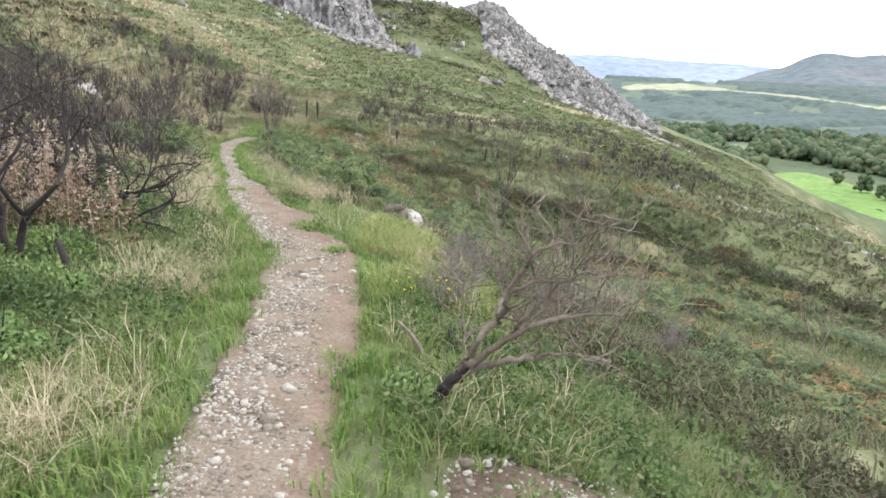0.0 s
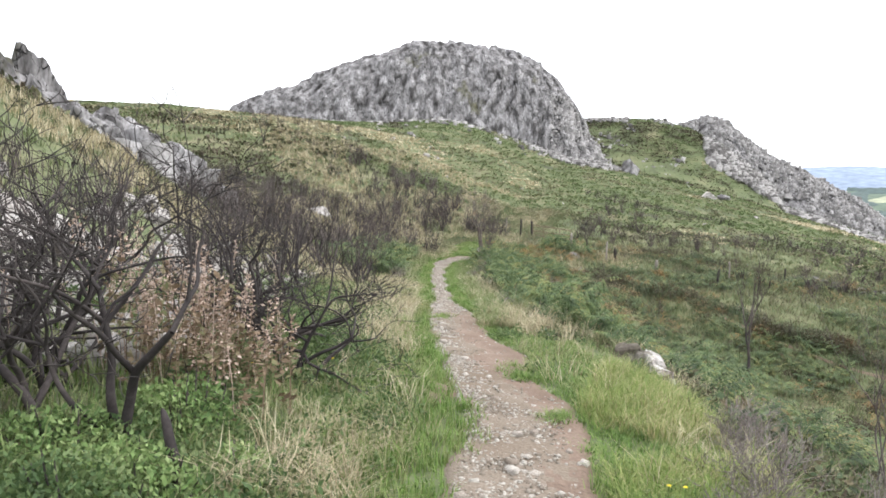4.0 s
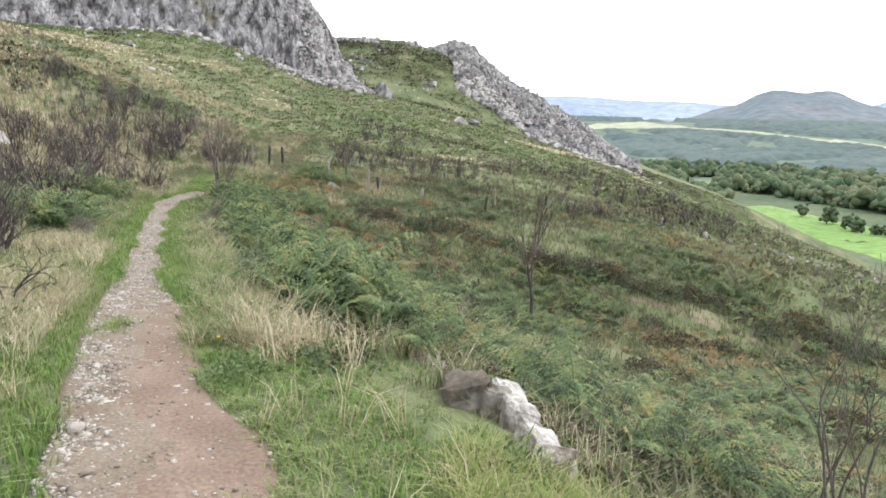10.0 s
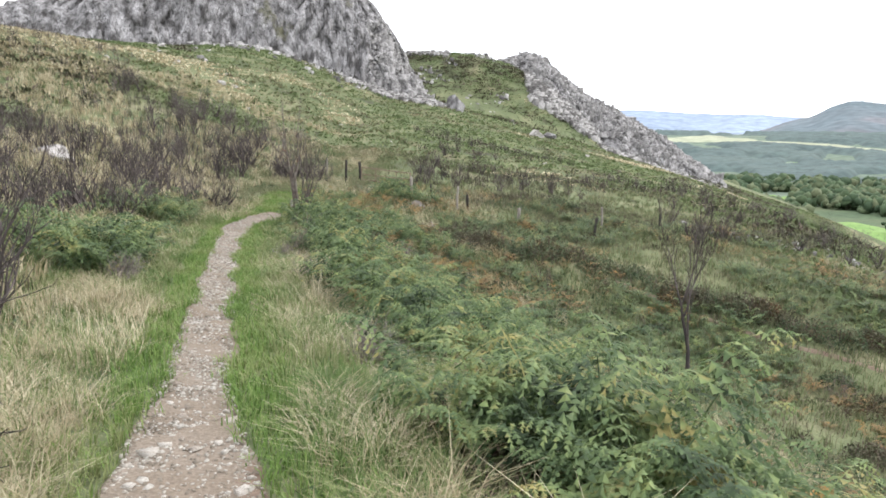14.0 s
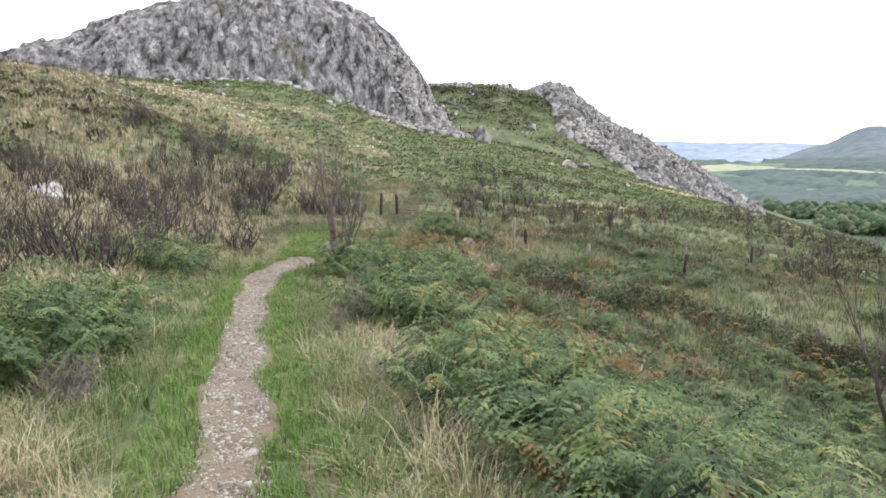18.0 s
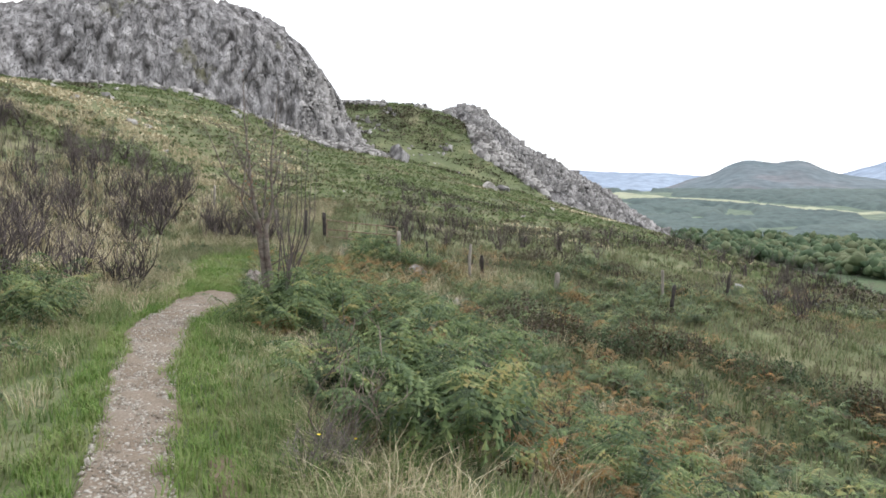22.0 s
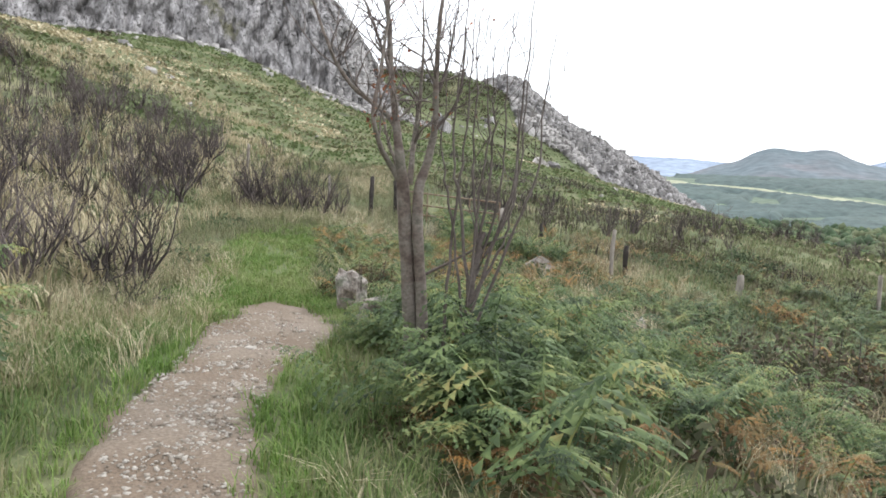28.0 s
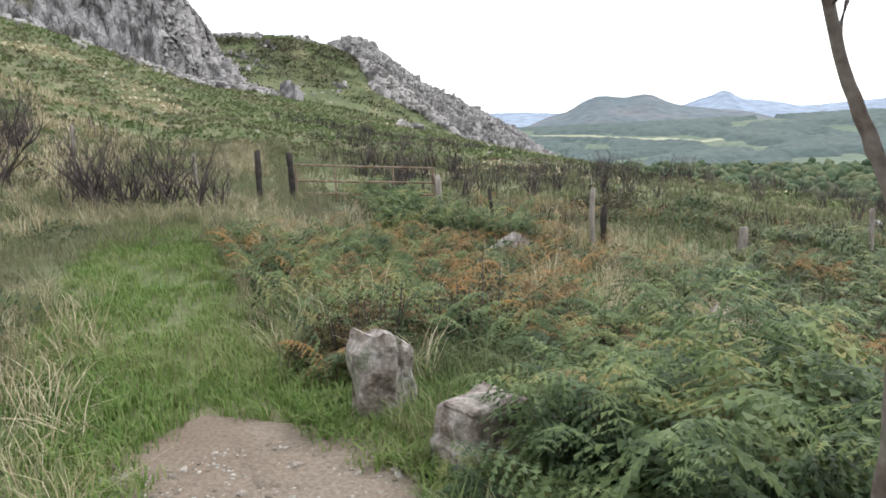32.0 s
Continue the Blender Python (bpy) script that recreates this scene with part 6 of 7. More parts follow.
plant("verge_grass", SHORT, np.repeat(x, 5) + rng.normal(0, 0.1, len(x) * 5), np.repeat(y, 5) + rng.normal(0, 0.1, len(x) * 5), 1.0, LAWN, "green trodden grass track beyond the gravel", "grass")
x, y, u = strewn(12000, -2.5, 16, -4.6, 3.2, lambda x, y, u: (np.abs(u) > 0.75) & bare(x, y, u) & (dry(x, y) < 0.45) & (wave(x, y, 0.6, 35) > -0.25) & open_verge(x, y))
plant("long_grass", LONG, x, y, 0.6, GRASS, "long green grass beside the path", "grass", rng.uniform(0.45, 1.0, len(x)), 0.3)
x, y, u = strewn(9000, 14, 38, -4.0, 3.0, lambda x, y, u: (np.abs(u) > 0.7) & (dry(x, y) < 0.3) & (u < 1.4))
plant("long_grass", LONG, x, y, 0.85, GRASS, "long green grass between bracken and path", "grass", rng.uniform(0.7, 1.3, len(x)), 0.25)
x, y, u = strewn(6000, -2, 40, -7, 3.5, lambda x, y, u: (u < -0.6) & (u > -5.5) & (dry(x, y) > np.where(y < 9, 0.5, 0.12)) & ((y < 20) | (y > 30.5) | (u < -3.2)) | (u > 0.9) & (y < 26) & (dry(x, y) > 0.55) & open_verge(x, y))
plant("dry_grass", TALL, x, y, 0.85, STRAW, "tufts of tall straw-coloured dry grass", "grass", rng.uniform(0.7, 1.25, len(x)), 0.3)
x, y, u = strewn(420, 0, 30, -1.6, 1.9, lambda x, y, u: (np.abs(u) > 0.8) & bare(x, y, u))
plant("dry_grass", TALL, x, y, 0.85, STRAW, "single dry grass stalks in the verge", "grass", None, 0.35)


clumps = [(-5.9, 16.2), (-6.2, 18.4), (-5.2, 14.0), (-5.3, 15.0), (-5.8, 14.3), (-4.5, 13.6), (-5.0, 13.2), (-5.6, 13.7), (-6.2, 14.8), (-11.0, 30.4), (-11.8, 30.8), (-12.4, 31.6), (-11.6, 33.2), (-12.6, 33.0), (-12.4, 29.6), (-11.6, 28.8), (-2.35, 6.2), (-1.75, 2.9), (-2.2, 5.3), (-4.6, 13.8), (-4.9, 14.6), (-5.3, 13.0), (-4.4, 12.6), (-5.9, 15.2), (-3.4, 9.6), (-3.9, 10.8), (-1.6, 13.6), (-7.2, 18.8), (-7.9, 20.0), (-10.9, 29.8), (-11.2, 31), (-11.6, 32.4), (-10.9, 33.4), (-12.2, 33.8)]
cx_ = np.repeat([a for a, b in clumps], 52) + rng.normal(0, 0.27, 52 * len(clumps))
cy_ = np.repeat([b for a, b in clumps], 52) + rng.normal(0, 0.3, 52 * len(clumps))
ok = np.abs(cx_ - trail_x(cy_)) > trail_side(cy_, cx_ > trail_x(cy_)) + 0.25
plant("dry_grass", TALL, cx_[ok], cy_[ok], 0.66, STRAW, "dense clumps of pale straw grass beside the path", "grass", rng.uniform(0.6, 1.2, int(ok.sum())), 0.4)


x, y = rng.uniform(-0.95, 0.85, 2600), rng.uniform(5.6, 10.6, 2600)
ok = (x - trail_x(y) > trail_side(y, True) + 0.15 + 0.2 * wave(x, y, 0.4, 71)) & (x < 0.75 - 0.2 * (y - 6)) & (wave(x, y, 0.5, 72) > -0.5) & bare(x, y, x - trail_x(y))
plant("long_grass", LONG, x[ok], y[ok], 0.8, TUSSOCK, "lush yellow-green tussock grass on the bank beside the path", "grass", rng.uniform(0.6, 1.15, int(ok.sum())), 0.35)


x, y, u = strewn(5200, 12.5, 31, 0.55, 2.8, lambda x, y, u: (u > np.interp(y, [20, 25], [0.75, 1.15]) + 0.25 * wave(x, y, 0.5, 75)) & (wave(x, y, 0.7, 76) > -0.35) & ~((u > 1.5) & (wave(x, y, 1.3, 14) > 0.15)))
ok = rng.uniform(0, 1, len(x)) < np.interp(y, [15, 18, 25, 26], [1.0, 0.6, 0.5, 0.2])
x, y = x[ok], y[ok]
plant("long_grass", TALL, x[::2], y[::2], 0.85, GRASS, "yellowing grass tangled between path and bracken", "grass", rng.uniform(0.5, 1.1, len(x[::2])), 0.45)
x, y = x[1::2], y[1::2]
plant("dry_grass", TALL, x, y, 0.85, STRAW, "fallen straw tangled between path and bracken", "grass", rng.uniform(0.4, 0.95, len(x)), 0.6)


isles = [(-3.8, 12.9, 0.2), (-1.8, 9.5, 0.24), (-1.68, 9.0, 0.16), (-1.12, 7.6, 0.12)]
x = np.concatenate([a + rng.normal(0, r * 0.45, 46) for a, b, r in isles])
y = np.concatenate([b + rng.normal(0, r * 0.8, 46) for a, b, r in isles])
plant("verge_grass", SHORT, x, y, 1.0, LAWN, "small islands of short grass in the worn path", "grass", rng.uniform(0.3, 0.75, len(x)), 0.3, 0.02)


def fern_area(x, y, u):
    right = (u > np.interp(y, [9, 14, 18, 30, 36], [3.5, 2.1, 1.5, 1.4, 1.25]) + 0.4 * wave(x, y, 0.55, 64)) & (wave(x, y, 1.3, 14) > np.where(y < 20, 0.05, -0.02))
    left = (u < -1.45) & (u > -4.2) & (wave(x, y, 1.8, 15) > np.where((y > 20) & (y < 30), 0.1, 0.3)) & (y > 20.5)
    open_ = (np.hypot(x + 9.0, y - 33.6) < 0.95) | (np.hypot(x + 8.5, y - 33.5) < 0.95) | (np.hypot(x + 8.78, y - 34.4) < 0.6) | (np.hypot(x + 8.75, y - 32.6) < 0.5)
    return (right | left) & ~open_


FRONDS = [frond(13, 60 + k) for k in range(5)]
FRONDS_FAR = [frond(12, 70 + k, False) for k in range(4)]


def ferns(name, x, y, per, size, templates, material, label):
    n = len(x)
    X, Y = np.repeat(x, per), np.repeat(y, per)
    Z = ground(X, Y)
    yaw = np.tile(np.arange(per) * 6.283 / per, n) + np.repeat(rng.uniform(0, 6.283, n), per) + rng.normal(0, 0.35, n * per)
    s = np.repeat(np.broadcast_to(size, n) * rng.uniform(0.75, 1.2, n), per) * rng.uniform(0.8, 1.15, n * per)
    VS, FS, at = [], [], 0
    for k, (tv, tf) in enumerate(templates):
        q = slice(k, None, len(templates))
        v, f = scatter(tv, tf, np.stack([X[q], Y[q], Z[q] - 0.02], 1), yaw[q], np.stack([s[q], s[q], s[q] * rng.uniform(0.8, 1.6, len(s[q]))], 1), np.abs(rng.normal(0, 0.2, len(s[q]))), rng.uniform(0, 6.3, len(s[q])))
        VS.append(v)
        FS.append(f + at)
        at += len(v)
    return stuff(name, np.concatenate(VS), np.concatenate(FS), material, label, "bracken")


x, y, u = strewn(820, 12.5, 37, -2.4, 2.8, fern_area)
ferns("bracken", x, y, 5, 0.98, FRONDS, FERN, "green bracken fronds crowding beside the path")
x, y, u = strewn(1000, 12.5, 38, -4.0, 5.0, lambda x, y, u: fern_area(x, y, u) & (np.abs(u) > 2.3))
ferns("bracken", x, y, 5, 0.95, FRONDS, FERN, "green bracken fronds on both sides of the path")
x, y, u = strewn(720, 13, 42, -4, 5, lambda x, y, u: fern_area(x, y, u) & (wave(x, y, 1.1, 17) > 0.25))
ferns("brown_bracken", x, y, 4, 0.62, FRONDS, RUST, "withered orange-brown bracken fronds")
x, y, u = strewn(5200, 8, 46, 2.4, 22, lambda x, y, u: (wave(x, y, 1.9, 18) > 0.05) & ((u > 3.6) | ((y < 12.5) & (u > 4.2))) & (np.hypot(x + 0.4, y - 11.1) > 1.35))
near = (u < 6.5) & (y > 12) & (rng.uniform(0, 1, len(u)) < 0.6)
ferns("bracken", x[near], y[near], 5, 0.8, FRONDS, FERN, "tall green bracken below the path")
x, y = x[u > 6.0], y[u > 6.0]
ferns("bracken", x, y, 5, 0.52, FRONDS_FAR, FERN, "green bracken covering the slope below the path")
x, y, u = strewn(1900, 5, 48, 2.8, 24, lambda x, y, u: (wave(x, y, 2.3, 19) > 0.1) & ((y > 10) | (u > 6)))
ferns("brown_bracken", x[u < 7], y[u < 7], 4, 0.6, FRONDS, RUST, "withered brown bracken below the path")
x, y = x[u >= 7], y[u >= 7]
ferns("brown_bracken", x, y, 4, 0.48, FRONDS_FAR, RUST, "brown bracken on the slope below the path")
rusty = [(-4.14, 35.14), (-5.34, 31.61), (-6.55, 36.85), (-4.07, 35.51), (-1.64, 35.93), (-1.74, 29.03), (-7.53, 37.09), (-6.81, 33.19), (-0.29, 39.53)]
rx = np.repeat([a for a, b in rusty], 4) + rng.normal(0, 0.22, 4 * len(rusty))
ry = np.repeat([b for a, b in rusty], 4) + rng.normal(0, 0.22, 4 * len(rusty))
ferns("brown_bracken", rx, ry, 5, 0.66, FRONDS, RUST, "clumps of rust-orange withered bracken")
TANGLE = [leafy(40, 140 + k, 0.06, 0.2) for k in range(5)]
x, y, u = strewn(3600, 7, 46, 1.5, 12, lambda x, y, u: (wave(x, y, 1.15, 51) > 0.1) & ((u > 3.6) | (y < 16)) & ~((wave(x, y, 1.3, 14) > 0.1) & (u < 6)) & (np.hypot(x + 8.6, y - 33.7) > 1.1) & open_verge(x, y))
plant("undergrowth", TANGLE, x, y, 1.25, BRAMBLE, "tangled grey-green bramble and bilberry on the slope", "undergrowth", rng.uniform(0.7, 1.6, len(x)), 0.2)
x, y, u = strewn(1000, 17, 46, -4.6, -1.2, lambda x, y, u: wave(x, y, 1.15, 52) > np.where((y > 20) & (y < 30.5), -0.2, 0.25))
plant("undergrowth", TANGLE, x, y, 1.1, BRAMBLE, "tangled grey-green growth above the path", "undergrowth", rng.uniform(0.7, 1.5, len(x)), 0.2)

x, y, u = strewn(3000, 12, 46, 1.0, 9, lambda x, y, u: (wave(x, y, 1.0, 33) > np.where(u < 4, -0.05, 0.0)) & (u > 1.1) & (np.hypot(x + 6.9, y - 29.0) > 1.3) & ~((y > 27) & (y < 33) & (u < 4)) & (np.hypot(x + 8.8, y - 33.5) > 0.9))
plant("dry_grass", TALL, x, y, 0.95, STRAW, "pale grass stems standing among bracken", "grass", rng.uniform(0.8, 1.5, len(x)), 0.35)
x, y, u = strewn(5200, 33.5, 60, -3.2, 3.0, lambda x, y, u: ((np.abs(u + 0.3) > 0.85) | (y > 41)) & (np.hypot(x + 8.8, y - 33.8) > 0.8))
plant("long_grass", TALL, x, y, 0.8, MOOR, "long grass beside the track and gate", "grass", rng.uniform(0.6, 1.3, len(x)), 0.3)
x, y, u = strewn(2600, 35, 60, -6, 2.0, lambda x, y, u: ((np.abs(u + 0.3) > 0.9) | (y > 42)) & (dry(x, y) > 0.0))
plant("dry_grass", TALL, x, y, 0.9, STRAW, "pale dry grass beside the track and gate", "grass", rng.uniform(0.7, 1.3, len(x)), 0.3)

x, y, u = strewn(420, 33.4, 41, 0.7, 4.0, lambda x, y, u: (y > 34.6 + 0.5 * np.clip(-8.3 - x, 0, 0.5)) | (x > -7.75))
ferns("bracken", x[::2], y[::2], 5, 0.55, FRONDS, FERN, "green bracken behind the rocks")
ferns("brown_bracken", x[1::7], y[1::7], 5, 0.55, FRONDS, RUST, "withered brown bracken behind the rocks")
x, y, u = strewn(2600, 31.5, 35, 0.3, 2.0, lambda x, y, u: (np.hypot(x + 8.78, y - 34.5) > 0.15) & (np.hypot(x + 8.6, y - 33.6) < 1.0))
plant("verge_grass", SHORT, x, y, 1.1, LAWN, "short grass round the rocks", "grass")

x, y = rng.uniform(-8.25, -7.2, 46), rng.uniform(32.1, 33.3, 46)
ferns("bracken", x, y, 5, 0.72, FRONDS, FERN, "tall green bracken beside the boulder")
ferns("brown_bracken", x[::9] + 0.25, y[::9] - 0.2, 4, 0.6, FRONDS, RUST, "withered rust-brown bracken beside the boulder")
x, y = rng.uniform(-8.7, -7.9, 40), rng.uniform(32.6, 33.2, 40)
ferns("bracken", x, y, 4, 0.3, FRONDS, FERN, "low young bracken in front of the boulder")
x, y, u = strewn(2600, 13, 38, -3.0, 4.0, fern_area)
plant("heather", [leafy(36, 150 + k, 0.06, 0.2) for k in range(3)], x, y, 1.0, BROWNLEAF, "dark brown litter and stems under bracken", "undergrowth", rng.uniform(0.4, 0.9, len(x)))
# low broad-leaved undergrowth near the start and under the tree
LEAVES = [leafy(60, 80 + k, 0.05, 0.22) for k in range(4)]
x, y, u = strewn(5200, -1.5, 14, -5.5, 2.4, lambda x, y, u: ((u < -0.85) | (u > 0.7)) & (wave(x, y, 0.9, 21) > -0.25) & bare(x, y, u) & open_verge(x, y))
plant("undergrowth", LEAVES, x, y, 0.85, GREENLEAF, "low green leafy undergrowth", "undergrowth", rng.uniform(0.6, 1.3, len(x)))
x, y, u = strewn(220, 27, 40, -0.2, 3.2, lambda x, y, u: (np.hypot(x + 7.8, y - 31.3) < 0.9) | (np.hypot(x + 8.1, y - 35.6) < 1.3) & (y > 34.8))
plant("undergrowth", LEAVES, x, y, 1.0, GREENLEAF, "dark green leafy growth round the tree and rocks", "undergrowth", rng.uniform(0.8, 1.6, len(x)))
def herb(n, seed, h0, h1, leaf, r):
    """One tall herb: a stalk with small drooping leaves or tufts all the way between two heights."""
    g = np.random.default_rng(seed)
    z = g.uniform(h0, h1, n)
    a, q = g.uniform(0, 6.283, n), r * g.uniform(0.1, 1, n) * (1.1 - 0.6 * (z - h0) / (h1 - h0))
    v, f = leaves(np.stack([q * np.cos(a), q * np.sin(a), z], 1), g, g.uniform(0.6, 1.3, n) * leaf, 0.2)
    v2, f2 = tubes([[(0, 0, -0.05, 0.004), (0.01, 0, h1 * 0.5, 0.003), (0, 0.01, h1, 0.002)]], 3)
    return np.concatenate([v, v2]), np.concatenate([f, np.concatenate([f2[:, :3], f2[:, [0, 2, 3]]]) + len(v)])


SEEDED, LEAFED = [herb(70, 90 + k, 0.5, 1.0, 0.034, 0.07) for k in range(4)], [herb(34, 190 + k, 0.12, 0.75, 0.07, 0.1) for k in range(4)]
x, y, u = strewn(150, 4.8, 8.2, -4.4, -1.4, lambda x, y, u: np.hypot((x + 3.6) / 0.75, y - 6.4) < 0.85 + 0.25 * wave(x, y, 0.35, 54))
x, y = np.concatenate([x[::2], rng.normal(-3.55, 0.28, 40)]), np.concatenate([y[::2], rng.normal(6.3, 0.36, 40)])
tall_ = rng.uniform(0.5, 1.02, len(x))
plant("willowherb", SEEDED, x, y, 1.0, PINK, "tall pinkish brown seeding willowherb below burnt gorse", "plant", tall_, 0.12)
plant("willowherb", LEAFED, x + 0.03, y - 0.03, 1.0, WITHERED, "browning leafy stalks of seeding willowherb", "plant", tall_, 0.12)
x, y, u = strewn(60, 3.4, 9.6, -4.6, -2.3)
plant("willowherb", SEEDED, x, y, 0.7, PINK, "scattered seeding willowherb stems", "plant", rng.uniform(0.6, 1.2, len(x)), 0.14)

LOW = [leafy(44, 95 + k, 0.055, 0.2) for k in range(4)]
x, y, u = strewn(5200, -3, 15, 1.6, 13, lambda x, y, u: (wave(x, y, 1.2, 37) > -0.3) & bare(x, y, u) & open_verge(x, y))
plant("heather", LOW, x, y, 1.1, HEATH, "low dark heather and bilberry on the slope", "heather", rng.uniform(0.6, 1.2, len(x)))
x, y, u = strewn(3000, -3, 15, 1.8, 13, lambda x, y, u: (wave(x, y, 1.0, 38) > 0.1) & open_verge(x, y))
plant("undergrowth", LOW, x, y, 1.0, GREENLEAF, "low green bilberry on the slope", "undergrowth", rng.uniform(0.6, 1.2, len(x)))

# the wider moor
HEATHER = [leafy(60, 100 + k, 0.10, 0.34) for k in range(4)]
x, y, u = strewn(5200, -4, 60, -26, 34, lambda x, y, u: ((u > 3.0) | (u < -3.2)) & (wave(x, y, 3.4, 23) > 0.05) & ~((u < -3) & (u > -9) & (y > 6) & (y < 15)))
plant("heather", HEATHER, x, y, 0.8, HEATH, "dark low heather and young gorse", "heather", rng.uniform(0.7, 1.3, len(x)))
x, y, u = strewn(17000, -4, 60, -24, 30, lambda x, y, u: ((u > 2.2) | (u < -2.2)) & ~((u < -3) & (u > -8) & (y > 6) & (y < 15) & (wave(x, y, 0.8, 42) > -0.4)))
plant("moor_grass", ROUGH, x, y, 0.8, MOOR, "rough olive moorland grass", "grass", rng.uniform(0.7, 1.4, len(x)))
x, y, u = strewn(13500, 16, 66, -26, 6, lambda x, y, u: (u < -2.2) & (wave(x, y, 3.2, 25) > np.interp(u, [-16, -7], [0.05, -0.5])))
plant("dry_grass", ROUGH, x, y, 0.95, STRAW, "pale dry grass between burnt bushes", "grass", rng.uniform(0.8, 1.4, len(x)))
FARTUFT = [blade_tuft(6, 0.13, 0.14, 0.6, 110 + k, 2.6) for k in range(4)]
n = 50000
x, y = rng.uniform(-70, 60, n), rng.uniform(56, 138, n)
q = wave(x, y, 6.5, 27) + 0.5 * wave(x, y, 2.3, 28) + 0.35 * wave(x, y, 1.1, 53) + 0.5 * step01((-18 - x) / 20) * step01((78 - y) / 12) - 0.7 * step01((y - 100) / 8)
for nm, sel, mt, lb in [("moor_grass", (q < 0.6) & (q > 0.05), MOOR, "olive grass on the far slope"), ("green_grass", (q <= 0.05) & (q > -0.95), FARGREEN, "green grass on the far slope"), ("dry_grass", q >= 0.6, STRAW, "pale dry grass on the far slope"), ("heather", q <= -0.95, HEATH, "dark heather on the far slope")]:
    plant(nm, FARTUFT, x[sel], y[sel], 1.0, mt, lb, "grass" if nm != "heather" else "heather", rng.uniform(0.6, 1.3, int(sel.sum())))
x, y, u = strewn(3800, 42, 75, 3, 60, lambda x, y, u: wave(x, y, 3.2, 29) + 0.4 * wave(x, y, 1.1, 39) > 0.1)
plant("burnt_stems", [blade_tuft(8, 0.75, 0.022, 0.3, 120 + k, 0.5) for k in range(3)], x, y, 0.9, BURNT, "thickets of thin dark burnt stems", "shrub", rng.uniform(0.6, 1.2, len(x)), 0.08)
x, y, u = strewn(1500, 40, 66, -30, -3, lambda x, y, u: wave(x, y, 4.0, 30) > 0.1)
plant("burnt_stems", [blade_tuft(7, 1.0, 0.022, 0.25, 130 + k, 0.4) for k in range(3)], x, y, 0.9, BURNT, "thickets of thin dark burnt stems on the slope", "shrub", rng.uniform(0.6, 1.2, len(x)), 0.08)

n = 12000
x, y = rng.uniform(10, 75, n), rng.uniform(-4, 62, n)
keep = x > trail_x(y) + 19
x, y = x[keep], y[keep]
q = wave(x, y, 4.5, 58) + 0.5 * wave(x, y, 1.6, 59)
for nm, sel, mt, lb in [("moor_grass", q > 0.15, MOOR, "olive grass low on the slope"), ("green_grass", (q <= 0.15) & (q > -0.35), FARGREEN, "green growth low on the slope"), ("heather", q <= -0.35, HEATH, "dark heather low on the slope")]:
    plant(nm, FARTUFT, x[sel], y[sel], 1.2, mt, lb, "grass" if nm != "heather" else "heather", rng.uniform(0.8, 2.0, int(sel.sum())))
x, y, u = strewn(15000, 8, 50, 1.8, 24, lambda x, y, u: open_verge(x, y) & ((u > 4.0) | (y < 15)) & (np.hypot(x + 8.6, y - 33.7) > 1.2))
plant("moor_grass", [blade_tuft(6, 0.24, 0.02, 0.25, 160 + k, 0.9) for k in range(4)], x, y, 1.0, MOOR, "short olive grass between bracken", "grass", rng.uniform(0.7, 1.4, len(x)))

n = 10000
x, y = rng.uniform(-75, -14, n), rng.uniform(-10, 60, n)
keep = x < trail_x(y) - 15
x, y = x[keep], y[keep]
q = wave(x, y, 3.8, 61) + 0.5 * wave(x, y, 1.3, 62)
for nm, sel, mt, lb in [("moor_grass", q > 0.25, MOOR, "olive grass high on the burnt slope"), ("heather", q <= 0.25, HEATH, "dark burnt heather high on the slope")]:
    plant(nm, FARTUFT, x[sel], y[sel], 1.2, mt, lb, "grass" if nm != "heather" else "heather", rng.uniform(0.8, 2.2, int(sel.sum())))
x, y, u = strewn(1500, 6, 46, -30, -8, lambda x, y, u: wave(x, y, 3.0, 63) > -0.1)
plant("burnt_stems", [blade_tuft(7, 0.9, 0.02, 0.25, 170 + k, 0.4) for k in range(3)], x, y, 0.9, BURNT, "thin dark burnt stems on the upper slope", "shrub", rng.uniform(0.6, 1.2, len(x)), 0.1)

x, y = rng.uniform(-16, 14, 5000), rng.uniform(104, 140, 5000)
ok = wave(x, y, 2.4, 73) + 0.6 * wave(x, y, 0.8, 74) > 0.05
plant("heather", FARTUFT, x[ok], y[ok], 1.0, HEATH, "dark heather on the saddle between the crags", "heather", rng.uniform(1.0, 2.6, int(ok.sum())))

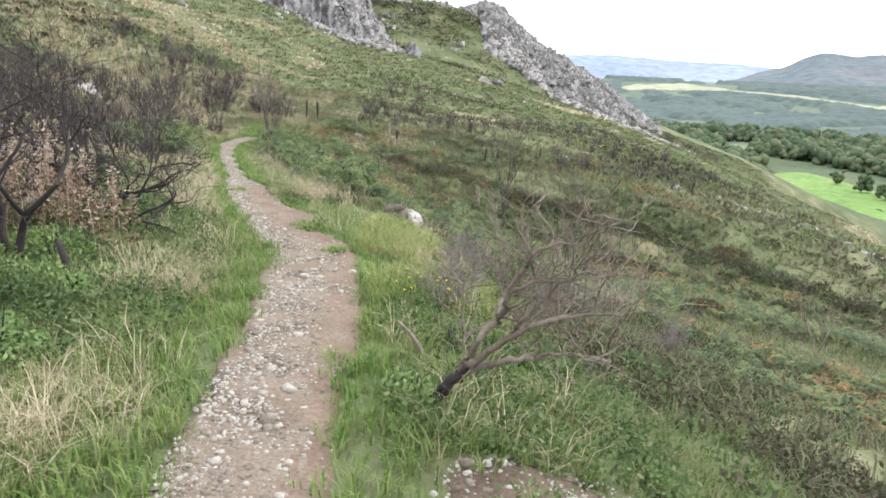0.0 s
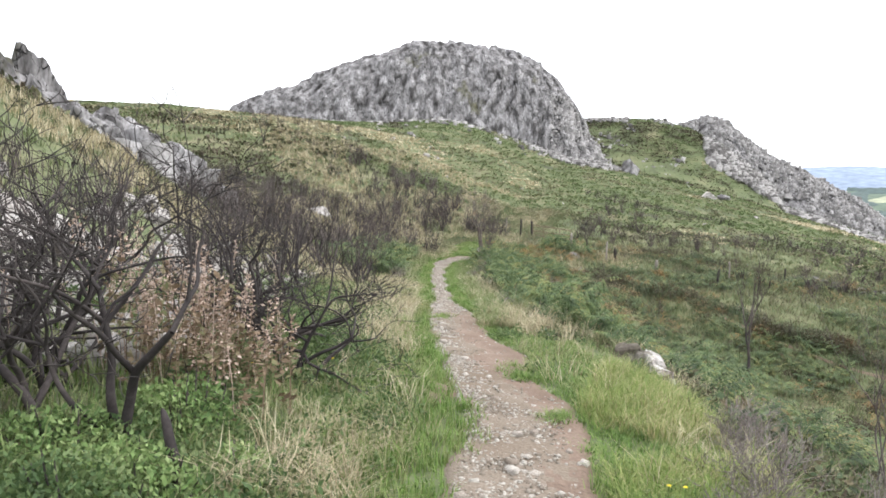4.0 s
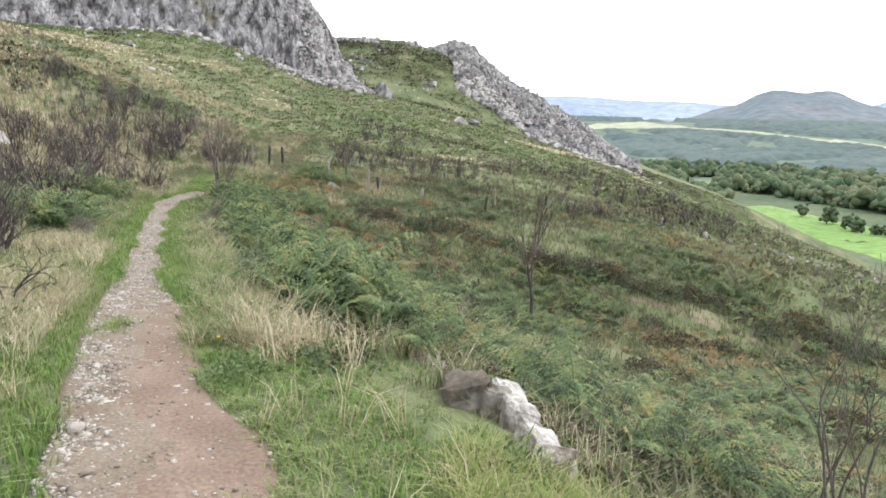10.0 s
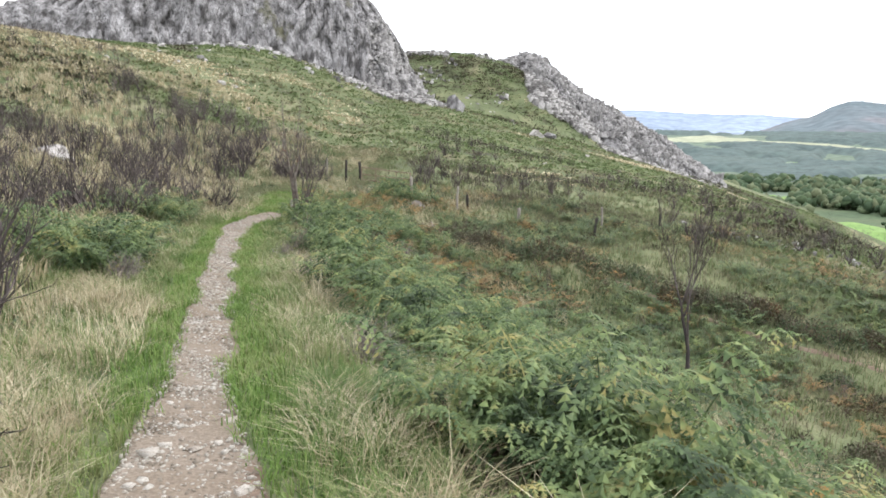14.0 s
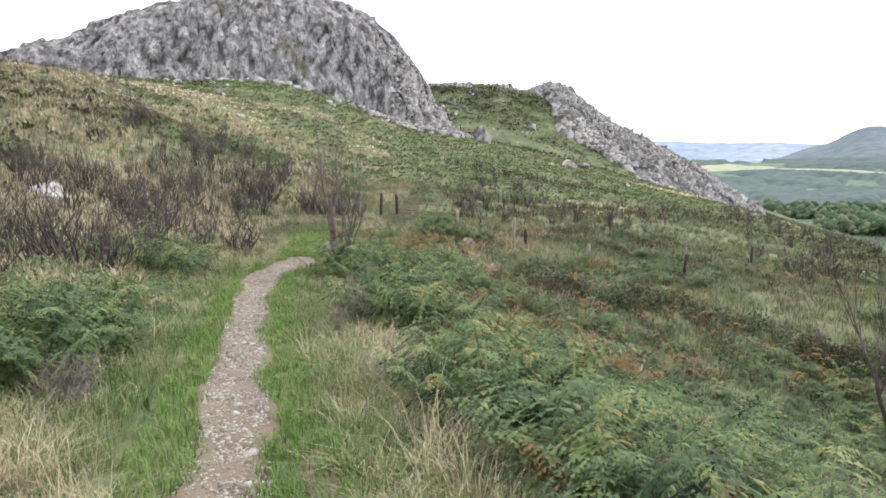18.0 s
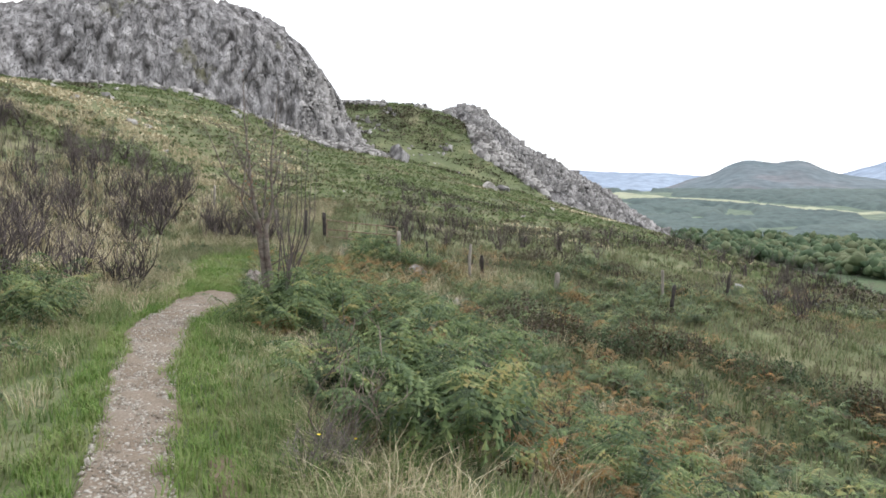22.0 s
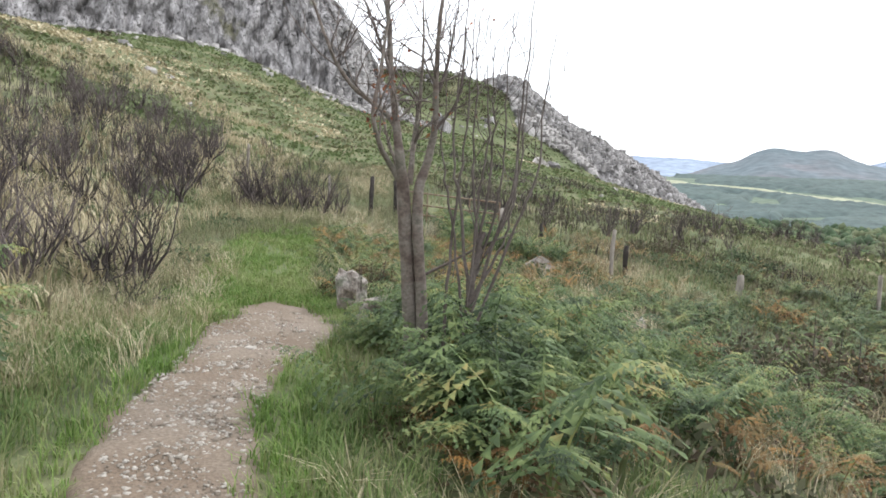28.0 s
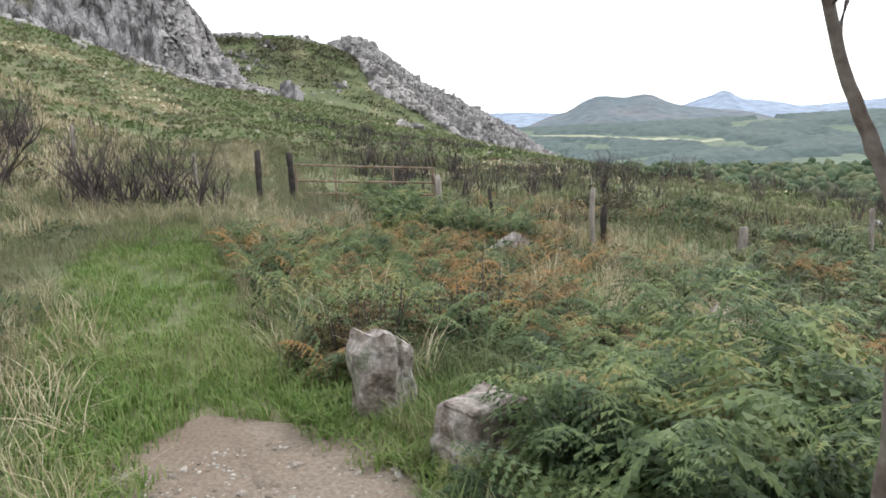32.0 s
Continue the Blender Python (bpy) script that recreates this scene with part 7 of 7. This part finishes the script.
# yellow flowers: a stalk and a few petals each
for k in range(26):
    base = [(-0.15, 5.35), (0.0, 5.6), (-2.9, 6.9), (-2.6, 12.8), (-3.6, 12.2), (-2.5, 13.4), (-5.0, 20.0), (-6.0, 24.0)][k % 8 if k > 8 else k % 2]
    a = rng.normal(0, 0.25, 2)
    fx, fy = base[0] + a[0], base[1] + a[1]
    off = fx - float(trail_x(fy))
    clear = float(trail_side(fy, off > 0)) + 0.15
    if abs(off) < clear:
        fx = float(trail_x(fy)) + (clear if off > 0 else -clear)
    h = float(rng.uniform(0.22, 0.4))
    fl = tagged(new("flower"), "small yellow flower on a thin stalk in grass", "flower", "yellow flowers")
    fl.location = (fx, fy, float(ground(fx, fy)))
    v, f = tubes([[(0, 0, 0, 0.002), (0.01, 0, h * 0.6, 0.002), (0.015, 0.01, h, 0.0015)]], 3)
    part("stalk", np_mesh("stalk", v, f, GREENLEAF), fl)
    v, f = scatter(LEAF_V, LEAF_F, np.array([(0.015, 0.01, h)] * 7), np.arange(7) * 0.9, np.full(7, 0.016))
    part("petals", np_mesh("petals", v, f, YELLOW), fl, "yellow petals")

# ---- loose stones on the trail ----
n = 62000
y = rng.uniform(-3, 34, n)
q = rng.uniform(-1.0, 1.0, n)
thick = np.where(y < 6.5, 0.75 - 0.85 * q, np.where(y < 12.5, 0.65 - 0.6 * q, 0.55)) + 0.35 * wave(y * 3, q * 4, 1.0, 31)
thick = np.where((y > 8.2) & (y < 13.6) & (q > 0.2), 0.12, thick)
ok = rng.uniform(0, 1, n) < thick
y, q = y[ok], q[ok]
x = trail_x(y) + q * trail_side(y, q > 0)
s = np.exp(rng.normal(-4.68, 0.42, len(x)))
P = np.stack([x, y, ground(x, y) + 0.03 + 0.1 * s], 1)
V, F = scatter(BLOCK_V, BLOCK_F, P, rng.uniform(0, 6.3, len(x)), np.stack([s * 1.6, s * 1.1, s * 0.6], 1), rng.uniform(0, 0.5, len(x)), rng.uniform(0, 6.3, len(x)))
V = V + rng.normal(0, 1, V.shape) * np.repeat(s, 8)[:, None] * 0.1
stuff("gravel", V, F, PEBBLE, "loose angular grey and buff gravel on the path", "gravel")
n = 700
a, q = rng.uniform(0, 6.3, n), np.sqrt(rng.uniform(0, 1, n))
x, y = 0.8 + 0.72 * q * np.cos(a), 2.72 + 0.52 * q * np.sin(a)
s = np.exp(rng.normal(-4.4, 0.45, n))
V, F = scatter(BLOCK_V, BLOCK_F, np.stack([x, y, ground(x, y) + 0.035], 1), rng.uniform(0, 6.3, n), np.stack([s * 1.4, s, s * 0.7], 1), rng.uniform(0, 0.5, n), rng.uniform(0, 6.3, n))
stuff("gravel", V, F, PEBBLE, "small pebbles on dark bare soil", "gravel")
shapes = []
for k in range(6):
    v, f = BLOCK_V.copy(), BLOCK_F
    v = v * np.array([1.3, 1.0, 0.4]) + rng.normal(0, 0.11, v.shape)
    shapes.append(np_mesh("stone", v, f, STONE_OBJ))
for k in range(290):
    y = rng.uniform(0.5, 16) if k < 190 else rng.uniform(16, 34)
    q = rng.uniform(-0.85, 0.85)
    if y < 6 and q > 0.3 and k % 3:
        q = -0.85 * rng.uniform(0, 1)
    if 8.2 < y < 13.6 and q > 0.2 and k % 4:
        q = -q
    x = float(trail_x(y) + q * trail_side(y, q > 0))
    s = float(np.exp(rng.normal(-3.45, 0.4)))
    ob = part("stone", shapes[k % 6], path_ob)
    ob.matrix_world = pose(x, y, float(ground(x, y)) + 0.03 + 0.12 * s, rng.uniform(-12, 12), rng.uniform(-12, 12), rng.uniform(0, 360)) @ Matrix.Scale(s, 4)
